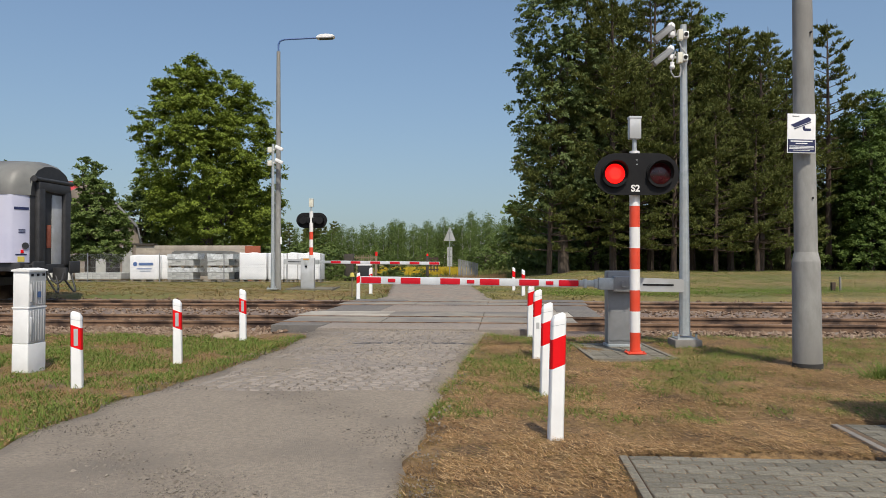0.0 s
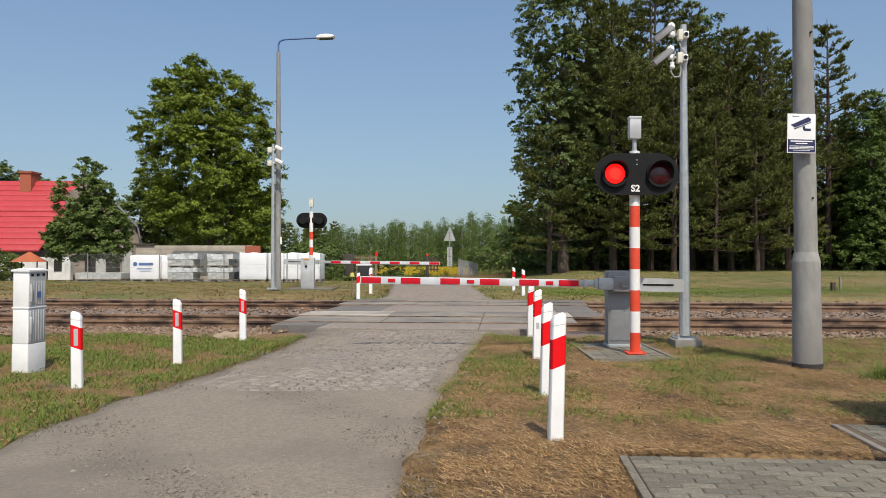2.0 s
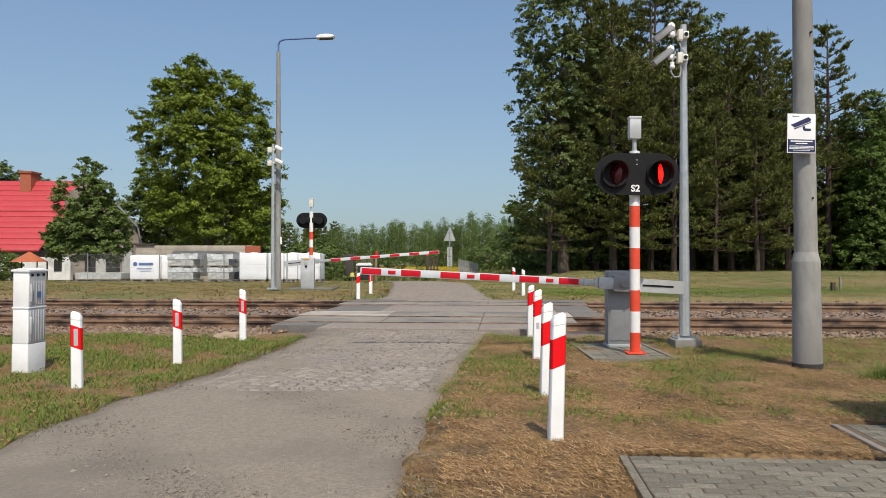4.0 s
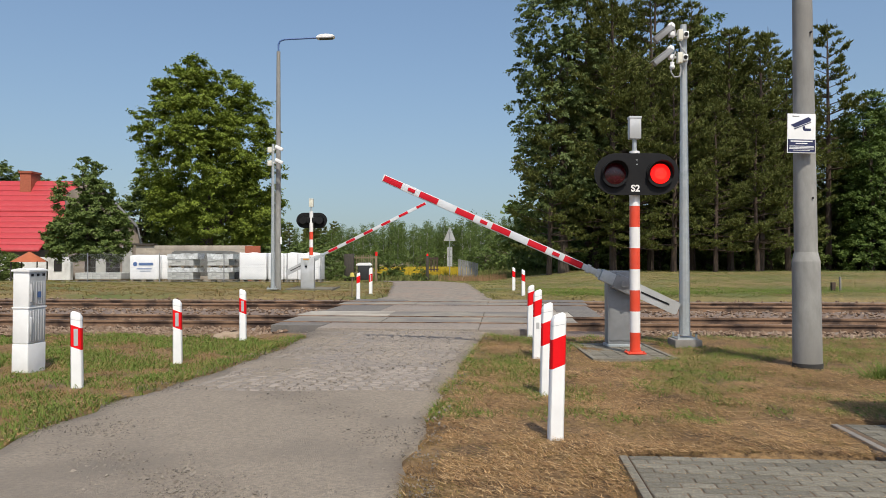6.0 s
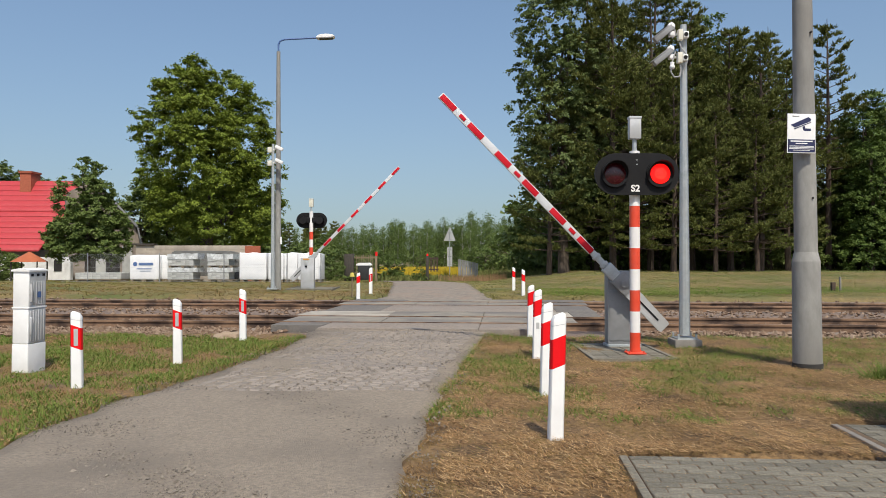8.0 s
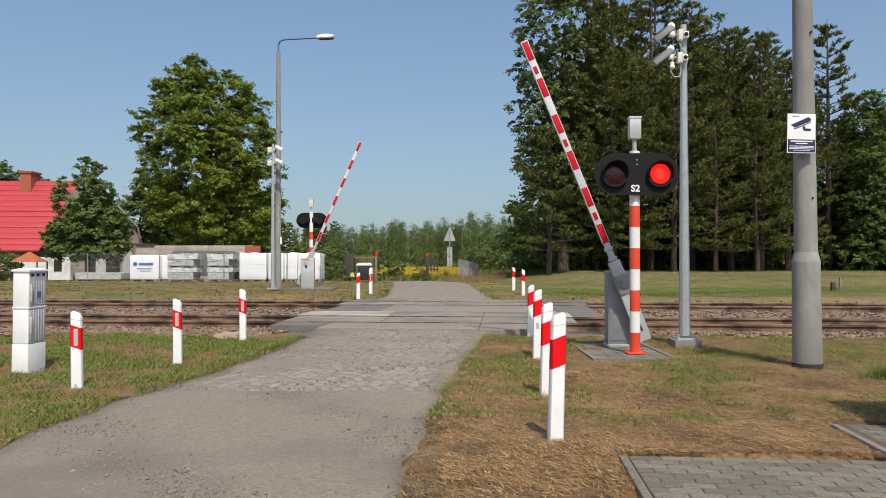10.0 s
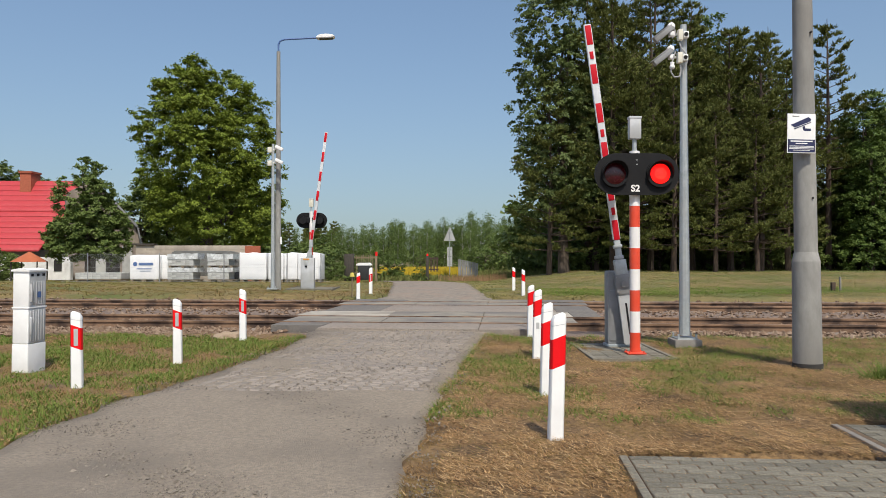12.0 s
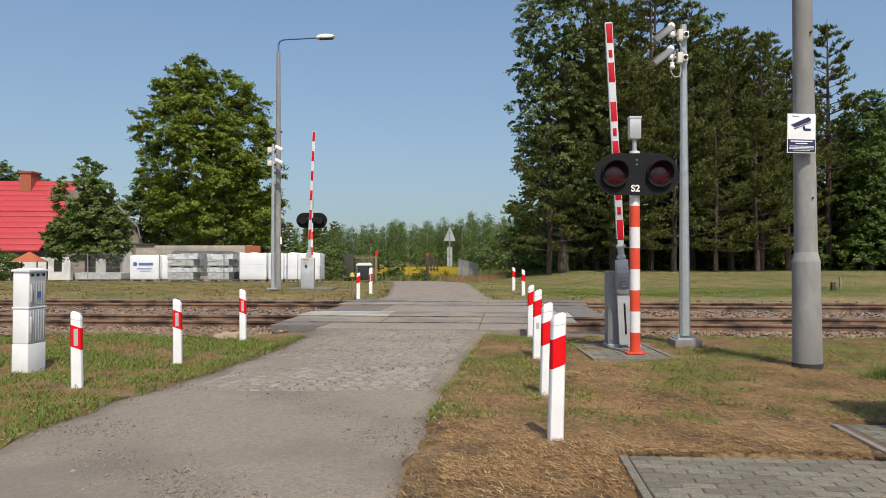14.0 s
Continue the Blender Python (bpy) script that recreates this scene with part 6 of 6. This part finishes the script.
# ---- grass, paving and stones ----
def build_grass():
    rng = np.random.default_rng(9)

    def scatter(n, x0, x1, y0, y1, power=1.0):
        x = rng.uniform(x0, x1, n)
        y = y0 + (y1 - y0) * rng.random(n) ** power
        nn = across(x, y)
        ok = (x < np.interp(y, LEFT_Y, LEFT_X) + 0.03) | (x > np.interp(y, RIGHT_Y, RIGHT_X) - 0.03)
        ss = U.x * x + U.y * y
        ok &= ~((nn < 5.24) & (ss > 0.8)) & ~((nn < 6.36) & (ss > 2.62))
        ok &= ~((nn > np.where(x < 0, 12.55, 12.9)) & (nn < 22.9))
        ok &= ~((x > 2.07) & (x < 3.2) & (y > 10.1) & (y < 12.0)) & ~((x > -5.5) & (x < -3.8) & (y > 26.5) & (y < 28.7))
        ok &= np.abs(x) < y * 0.66 + 1.0
        return np.column_stack([x, y])[ok]
    p = scatter(420000, -9, 9, 3.6, 13.4, 1.35)
    bare = np.array([noise.noise((x * 1.4, y * 1.4, 21.0)) + 0.5 * noise.noise((x * 5, y * 5, 2.0)) for x, y in p])
    p = p[bare + rng.normal(0, 0.12, len(p)) > -0.16]
    me = quads_mesh("verge_grass", blades(rng, p, ground_z(p[:, 0], p[:, 1]) - 0.005, 0.024, 2.2, 0.0035), M_GRASS, 3)
    tagged(new("verge_grass", me), "short mown straw-brown grass with green patches", "grass", kind="stuff")
    # mown straw that lies about in drifts
    p = scatter(520000, -9, 9, 3.6, 13.4, 1.5)
    drift = np.array([noise.noise((x * 0.9, y * 0.9, 3.0)) + 0.6 * noise.noise((x * 3.1, y * 3.1, 8.0)) for x, y in p])
    p = p[drift + np.where(p[:, 0] > 0, 0.3, -0.12) + rng.normal(0, 0.2, len(p)) > 0.1]
    me = quads_mesh("mown_straw", blades(rng, p, ground_z(p[:, 0], p[:, 1]) + rng.uniform(0.0, 0.02, len(p)), 0.011, 5.0, 0.0032), M_STRAW, 3)
    tagged(new("mown_straw", me), "dead mown straw lying in brown and pale drifts", "straw", kind="stuff")
    # dark thatch and soil crumbs between the straw
    d = scatter(90000, -1, 7, 3.9, 12.6, 1.3)
    k = np.array([noise.noise((x * 1.7, y * 1.7, 31.0)) + 0.5 * noise.noise((x * 6, y * 6, 12.0)) for x, y in d]) + rng.normal(0, 0.15, len(d))
    d = d[k > 0.22]
    tagged(new("dark_thatch", quads_mesh("dark_thatch", blades(rng, d, ground_z(d[:, 0], d[:, 1]) + rng.uniform(0.008, 0.02, len(d)), 0.01, 3.5, 0.0042), M_THATCH, 3)), "dark dead thatch and soil crumbs in the verge", "thatch", kind="stuff")
    # crumbs of straw blown over the paving
    s, n = rng.uniform(0.8, 5.0, 2600), 5.2 - 1.6 * rng.random(2600)
    c = np.column_stack([s * U.x + n * N.x, s * U.y + n * N.y])
    me = quads_mesh("straw_crumbs", blades(rng, c, np.full(len(c), 0.012), 0.003, 7.0, 0.0024), M_STRAW, 3)
    tagged(new("straw_crumbs", me), "crumbs of dry straw blown over the paving", "straw", kind="stuff")
    # longer bleached stalks on top of the drifts
    p = p[rng.random(len(p)) < np.where(p[:, 0] > 0, 0.34, 0.08)]
    me = quads_mesh("bleached_stalks", blades(rng, p, ground_z(p[:, 0], p[:, 1]) + rng.uniform(0.01, 0.026, len(p)), 0.013, 4.5, 0.0026), M_STALK, 3)
    tagged(new("bleached_stalks", me), "bleached dry stalks scattered over the mown verge", "straw", kind="stuff")
    # green tufts: thick along the left verge and by the road's edge
    q = scatter(300000, -9, 9, 4.0, 13.2, 1.2)
    patch = np.array([noise.noise((x * 0.85, y * 0.85, 11.0)) + 0.7 * noise.noise((x * 2.7, y * 2.7, 5.0)) for x, y in q]) + rng.normal(0, 0.14, len(q))
    edge = np.minimum(np.abs(q[:, 0] - np.interp(q[:, 1], LEFT_Y, LEFT_X)), np.abs(q[:, 0] - np.interp(q[:, 1], RIGHT_Y, RIGHT_X)))
    lim = np.where(q[:, 0] < -1, -0.1, 0.13) - np.where(q[:, 0] < -1, 0.5, 0.36) * np.exp(-edge / 0.2) * np.where((q[:, 0] > -1.2) & (q[:, 1] < 6.0), -0.4, 1.0)
    lim = lim - 0.5 * np.exp(-((q[:, 0] - 5.6) / 1.5) ** 2 - ((q[:, 1] - 10.6) / 0.9) ** 2) - 0.35 * np.exp(-((q[:, 0] - 3.9) / 0.9) ** 2 - ((q[:, 1] - 10.3) / 0.7) ** 2) - 0.22 * np.exp(-((q[:, 0] - 2.6) / 1.3) ** 2 - ((q[:, 1] - 9.0) / 0.7) ** 2)
    lim = lim + 0.75 * np.clip((6.4 - q[:, 1]) / 0.9, 0, 1) * (q[:, 0] > -1.2)
    q = q[patch > lim]
    wd = q[rng.random(len(q)) < 0.16]
    wd = np.column_stack([wd, ground_z(wd[:, 0], wd[:, 1]) + rng.uniform(0.005, 0.05, len(wd))])
    tagged(new("low_weeds", quads_mesh("low_weeds", leaves(rng, wd, 0.014, 1.2, 0.5), M_GREEN)), "low broad-leaved green weeds in the verge", "weeds", kind="stuff")
    me = quads_mesh("green_grass", blades(rng, q, ground_z(q[:, 0], q[:, 1]) - 0.005, 0.052, 1.0, 0.0045), M_GREEN, 3)
    tagged(new("green_grass", me), "fresh green grass tufts along the road edge", "grass", kind="stuff")
    w = scatter(32000, -34, 34, 22.9, 48, 1.5)
    w = np.repeat(w, 8, axis=0) + rng.normal(0, 0.09, (len(w) * 8, 2))
    dry = (w[:, 0] < -1.5) & (rng.random(len(w)) < np.interp(w[:, 1], [23, 26, 34], [0.92, 0.82, 0.5]))
    d = w[dry]
    tagged(new("dry_bank_grass", quads_mesh("dry_bank_grass", blades(rng, d, ground_z(d[:, 0], d[:, 1]) - 0.01, 0.04, 2.2, 0.012), M_GRASS, 3)), "dry reddish-brown grass before the yard", "grass", kind="stuff")
    w = w[~dry]
    me = quads_mesh("bank_grass", blades(rng, w, ground_z(w[:, 0], w[:, 1]) - 0.01, 0.052, 1.8, 0.013), M_BANK, 3)
    tagged(new("bank_grass", me), "long yellow-green grass on the bank beyond the tracks", "grass", kind="stuff")
    g = np.column_stack([rng.uniform(3, 22, 30000), 23.4 + 3.6 * rng.random(30000) ** 1.6])
    k = np.array([noise.noise((x * 0.35, y * 0.5, 4.0)) for x, y in g]) + rng.normal(0, 0.12, len(g))
    g = g[k > -0.05]
    tagged(new("fresh_grass", quads_mesh("fresh_grass", blades(rng, g, ground_z(g[:, 0], g[:, 1]) - 0.01, 0.07, 1.0, 0.012), M_GREEN, 3)), "fresh green grass at the foot of the bank", "grass", kind="stuff")
    w = np.column_stack([rng.uniform(-45, 50, 60000), 46 + 65 * rng.random(60000) ** 1.5])
    me = quads_mesh("meadow_grass", blades(rng, w, base_z(w[:, 0], w[:, 1]) - 0.05, 0.3, 0.5, 0.06), M_MEADOW, 3)
    tagged(new("meadow_grass", me), "green meadow grass beyond the lane", "grass", kind="stuff")
    e = np.column_stack([rng.uniform(-1.2, 3.6, 5000), rng.uniform(43, 50, 5000)])
    e = e[e[:, 0] > np.interp(e[:, 1], RIGHT_Y, RIGHT_X) + 0.5]
    me = quads_mesh("seed_grass", blades(rng, e, base_z(e[:, 0], e[:, 1]), 0.32, 0.3, 0.012), M_REDGRASS, 3)
    tagged(new("seed_grass", me), "tall reddish seeding grass beside the lane", "grass", kind="stuff")
    e = np.column_stack([rng.uniform(-6.5, 2.5, 30000), rng.uniform(62, 84, 30000)])
    me = quads_mesh("flower_field", blades(rng, e, base_z(e[:, 0], e[:, 1]), 0.55, 0.3, 0.03), M_RYE, 3)
    tagged(new("flower_field", me), "strip of yellow flowering field", "field", kind="stuff")
    # one strong tuft by the pole
    c = rng.normal(0, 0.09, (420, 2)) + np.array([4.83, 8.35])
    me = quads_mesh("grass_tuft", blades(rng, c, np.full(len(c), 0.0), 0.2, 0.8, 0.008), M_GREEN, 3)
    tagged(new("grass_tuft", me), "single strong green grass tuft by the pole", "grass", kind="stuff")


def build_setts():
    t = thing("sett_paving", pose(0, 0, 0), "worn pale stone sett paving sunk in dust", "paving", kind="structure")
    rng = np.random.default_rng(3)
    b = bmesh.new()
    low_box(b, -0.062, 0.062, -0.044, 0.044, -0.06, 0.0, 0.017)
    me = mesh_of("sett", b, M_SETT)
    n = 0
    rest = bmesh.new()
    y = 7.62
    while y < 13.2:
        x = np.interp(y, LEFT_Y, LEFT_X) + 0.25 + rng.uniform(0, 0.08)
        xr = np.interp(y, RIGHT_Y, RIGHT_X) - 0.2
        while x < xr:
            z = float(road_z(y)) + 0.01 + rng.normal(0, 0.004) - 0.02 * min(max(abs(x + 1.05 - 0.1 * (y - 7)) - 0.5, 0), 1) - 0.004 * noise.noise((float(x) * 1.3, y * 1.3, 0))
            mm = pose(x, y + rng.normal(0, 0.006), z, rng.normal(0, 2.2), rng.normal(0, 2.2), rng.normal(0, 4))
            if n < 300:
                p = part("sett", me, None, t)
                p.matrix_basis = mm
            else:
                rest.from_mesh(me)
                rest.verts.ensure_lookup_table()
                bmesh.ops.transform(rest, matrix=mm, verts=rest.verts[-len(me.vertices):])
            n += 1
            x += rng.uniform(0.134, 0.15)
        y += 0.099
    ob = part("setts_beyond", rest, M_SETT, t)
    tagged(ob, kind="stuff")


def build_paving():
    """Grey concrete pavers in the foreground corner, with a kerb; laid square to the tracks."""
    t = thing("footpath_paving", TRACK @ pose(0, 0, 0), "grey concrete block paving with sandy joints", "paving", kind="structure")
    bm = bmesh.new()
    box(bm, 0.82, 5.2, 1.4, 5.21, -0.2, 0.0)
    box(bm, 2.64, 5.2, 5.21, 6.33, -0.2, 0.0)
    part("bed", bm, M_PAVJOINT, t, "sandy bed")
    b = bmesh.new()
    low_box(b, -0.0955, 0.0955, -0.0435, 0.0435, -0.05, 0.0, 0.003)
    me = mesh_of("paver", b, M_PAVER)
    rest = bmesh.new()
    cnt = 0
    rows = [(5.16 - 0.1 * j, 0.92, j) for j in range(11)] + [(6.28 - 0.1 * j, 2.78, j) for j in range(11)] + [(5.16 - 0.1 * j, 0.92, j) for j in range(11, 38)]
    for n, s0, j in rows:
        s = s0 + (0.1 if j % 2 else 0.0)
        if j % 2:
            half = part("paver", me, None, t)
            half.matrix_basis = pose(s0 - 0.05, n, 0.004) @ Matrix.Diagonal((0.49, 1, 1, 1))
        while s < 5.1:
            mm = pose(s, n, 0.0045 + random.uniform(-0.0015, 0.002), random.uniform(-0.35, 0.35), random.uniform(-0.35, 0.35), random.uniform(-0.6, 0.6))
            if cnt < 300:
                part("paver", me, None, t).matrix_basis = mm
            else:
                rest.from_mesh(me)
                rest.verts.ensure_lookup_table()
                bmesh.ops.transform(rest, matrix=mm, verts=rest.verts[-len(me.vertices):])
            cnt += 1
            s += 0.2
    tagged(part("pavers_beyond", rest, M_PAVER, t), kind="stuff")
    bm = bmesh.new()
    box(bm, 2.58, 2.635, 5.22, 6.34, -0.15, 0.004, 0.008)
    part("kerb", bm, M_KERB, t, "pale concrete edging")
    bm = bmesh.new()
    box(bm, 0.76, 0.815, 1.4, 5.22, -0.15, 0.004, 0.008)
    part("kerb", bm, M_PAVER, t, "pale concrete edging")


def build_shadow_caster():
    """An unseen box, added beside the path; only its shadow reaches into the view."""
    t = thing("relay_cabinet", pose(3.88, 5.62, 0.0, 0, 0, -3), "unseen grey box added to cast the shadow beside the paving", "cabinet")
    bm = bmesh.new()
    box(bm, 0, 1.3, -1.6, 0, 0.0, 2.1, 0.02)
    part("body", bm, M_SILVER, t)
    bm = bmesh.new()
    box(bm, -0.04, 1.34, -1.64, 0.04, 2.1, 2.18, 0.02)
    part("roof", bm, M_GREY, t)
    # cabinet doors made up for the box, never in view
    for y in (-1.55, -0.78):
        bm = bmesh.new()
        box(bm, -0.012, 0.01, y, y + 0.74, 0.12, 2.0, 0.006)
        part("door", bm, M_SILVER, t)


def build_oddments():
    rng = np.random.default_rng(8)
    # small mound of pale sand at the road's edge
    bm = bmesh.new()
    bmesh.ops.create_icosphere(bm, subdivisions=4, radius=1)
    for v in bm.verts:
        k = 1 + 0.25 * noise.noise(v.co * 2.0)
        v.co = Vector((v.co.x * 0.27 * k, v.co.y * 0.25 * k, v.co.z * 0.1 * k))
    bmesh.ops.transform(bm, matrix=pose(-3.55, 12.75, 0.0), verts=bm.verts)
    tagged(part("sand_heap", bm, M_SAND), "small heap of pale sand beside the ballast", "sand heap", kind="stuff")
    t = thing("marker_strip", TRACK @ pose(5.2, 16.35, -0.03), "white painted strip lying beside the rail", "marker strip")
    bm = bmesh.new()
    box(bm, -0.95, 0.95, -0.03, 0.03, 0.0, 0.075, 0.008)
    part("strip", bm, M_WHITE, t)
    t = thing("wheel_sensor", pose(5.35, 24.2, gz(5.35, 24.2)), "small rusty track sensor on a peg in the grass", "sensor")
    bm = bmesh.new()
    rod(bm, (0, 0, -0.1), (0, 0, 0.3), 0.03, seg=10)
    part("peg", bm, M_PINEBARK, t)
    bm = bmesh.new()
    box(bm, -0.16, 0.16, -0.06, 0.06, 0.28, 0.4, 0.02)
    part("case", bm, M_GREY, t)
    c = thing("parked_van", pose(-11.45, 38.4, 0.1), "grey parked van half hidden by the pallets", "car")
    bm = bmesh.new()
    prism(bm, [(-2.0, 0.35), (2.0, 0.35), (2.05, 0.75), (1.7, 0.95), (1.05, 1.5), (0.7, 1.58), (-1.8, 1.58), (-2.05, 0.9)], -0.85, 0.85)
    bmesh.ops.bevel(bm, geom=bm.edges[:], offset=0.06, segments=2, affect="EDGES")
    part("body", bm, M_CARROOF, c)
    bm = bmesh.new()
    prism(bm, [(0.2, 1.0), (1.45, 1.0), (1.0, 1.42), (0.2, 1.45)], -0.87, -0.84)
    part("window", bm, M_DARK, c, "dark side window")
    for x in (-1.3, 1.3):
        bm = bmesh.new()
        rod(bm, (x, -0.87, 0.31), (x, -0.65, 0.31), 0.31, seg=24)
        part("wheel", bm, M_RUBBER, c)


def build_grit():
    rng = np.random.default_rng(6)
    n = 22000
    y = 3.9 + 9.5 * rng.random(n) ** 1.6
    x = rng.uniform(0, 1, n)
    x = np.interp(y, LEFT_Y, LEFT_X) - 0.2 + x * (np.interp(y, RIGHT_Y, RIGHT_X) - np.interp(y, LEFT_Y, LEFT_X) + 0.4)
    dens = np.array([noise.noise((a * 1.1, c * 1.6, 4.0)) + 0.5 * noise.noise((a * 4, c * 4, 2.0)) for a, c in zip(x, y)]) + rng.normal(0, 0.2, n)
    x, y = x[dens > 0.08], y[dens > 0.08]
    v, f = stones(rng, np.column_stack([x, y, np.where(ground_z(x, y) > road_z(y) - 0.04, np.maximum(ground_z(x, y), road_z(y)), road_z(y)) + 0.01]), 0.0075)
    big = rng.random(len(x)) < 0.035
    v2, f2 = stones(rng, np.column_stack([x[big], y[big] + 0.03, road_z(y[big]) + 0.014]), 0.015)
    v, f = np.concatenate([v, v2]), np.concatenate([f, f2 + len(v)])
    me = bpy.data.meshes.new("road_grit")
    me.from_pydata(v.tolist(), [], f.tolist())
    me.materials.append(M_GRIT)
    tagged(new("road_grit", me), "loose grit and pebbles on the lane", "grit", kind="stuff")


build_trees()
build_yard()
build_house()
build_far_things()
build_grass()
build_grit()
build_shadow_caster()
build_oddments()
build_setts()
build_paving()


# ---- what moves ----
NEAR_BOOM = [(0, 0.9), (3.2, 0.9), (3.65, 0.95), (4.0, 2.9), (4.5, 7.9), (5.3, 16.4), (5.5, 18.6), (6.0, 23.9), (6.5, 29.0), (7.0, 35.0), (7.5, 40.7), (8.0, 46.1), (8.2, 48.2),
             (9.0, 57.2), (9.6, 63.8), (10.3, 71.0), (10.6, 74.0), (11.0, 77.5), (11.5, 80.3), (12.0, 82.3), (12.5, 83.9), (13.0, 85.2), (13.5, 86.2), (14.0, 87.0)]
FAR_BOOM = [(0, -0.7), (3.2, -0.7), (3.4, -0.6), (3.8, 2.2), (4.4, 8.6), (5.3, 18.1), (5.5, 20.7), (6.0, 26.6), (6.5, 31.9), (7.0, 36.8), (7.5, 41.6), (8.0, 46.2), (8.2, 48.1),
            (9.0, 56.5), (9.6, 62.6), (10.3, 69.3), (10.6, 72.0), (11.0, 76.3), (11.5, 79.9), (12.0, 82.3), (12.5, 83.9), (13.0, 85.3), (13.5, 86.5), (14.0, 87.7)]
# from these times on the lamp on the viewer's right, then again the left one, is lit
RIGHT_FROM = [0.15, 1.15, 2.15, 3.05, 4.0, 4.96, 5.95, 6.95, 7.85, 8.81, 9.77, 10.75, 11.75, 12.65]
LEFT_FROM = [0.65, 1.65, 2.55, 3.53, 4.48, 5.45, 6.45, 7.35, 8.33, 9.29, 10.25, 11.25, 12.15]


def lamp_rows(place, on, off, lit):
    """Half a turn of the lamp at each change, within a tenth of a second."""
    x, y, z = place
    events = sorted([(t, 0) for t in on] + [(t, 180) for t in off])
    a = 0 if lit else 180
    rows = [(0.0, pose(x, y, z, 0, 0, a))]
    for t, b in events:
        for k in range(4):
            rows.append((t + (k - 1.5) / 30, pose(x, y, z, 0, 0, a + (b - a) * k / 3)))
        a = b
    return rows + [(14.0, pose(x, y, z, 0, 0, a))]


def motions():
    walk(near_boom, [(t, pose(0, -0.12, 0.939, 0, a, 0)) for t, a in NEAR_BOOM])
    walk(far_boom, [(t, pose(0.0, 0.52, 0.985, 0, -a, 0)) for t, a in FAR_BOOM])
    for lamps in (near_lamps, far_lamps):
        walk(lamps[0], lamp_rows((-0.305, -0.165, 2.435), LEFT_FROM, RIGHT_FROM, True))
        walk(lamps[1], lamp_rows((0.305, -0.165, 2.435), RIGHT_FROM, LEFT_FROM + [12.95], False))
    walk(carriage, [(t, TRACK @ pose(-12.81 - 19.6 * t, 20.755, 0.1)) for t in (0.0, 4.0, 8.0, 14.0)])


motions()
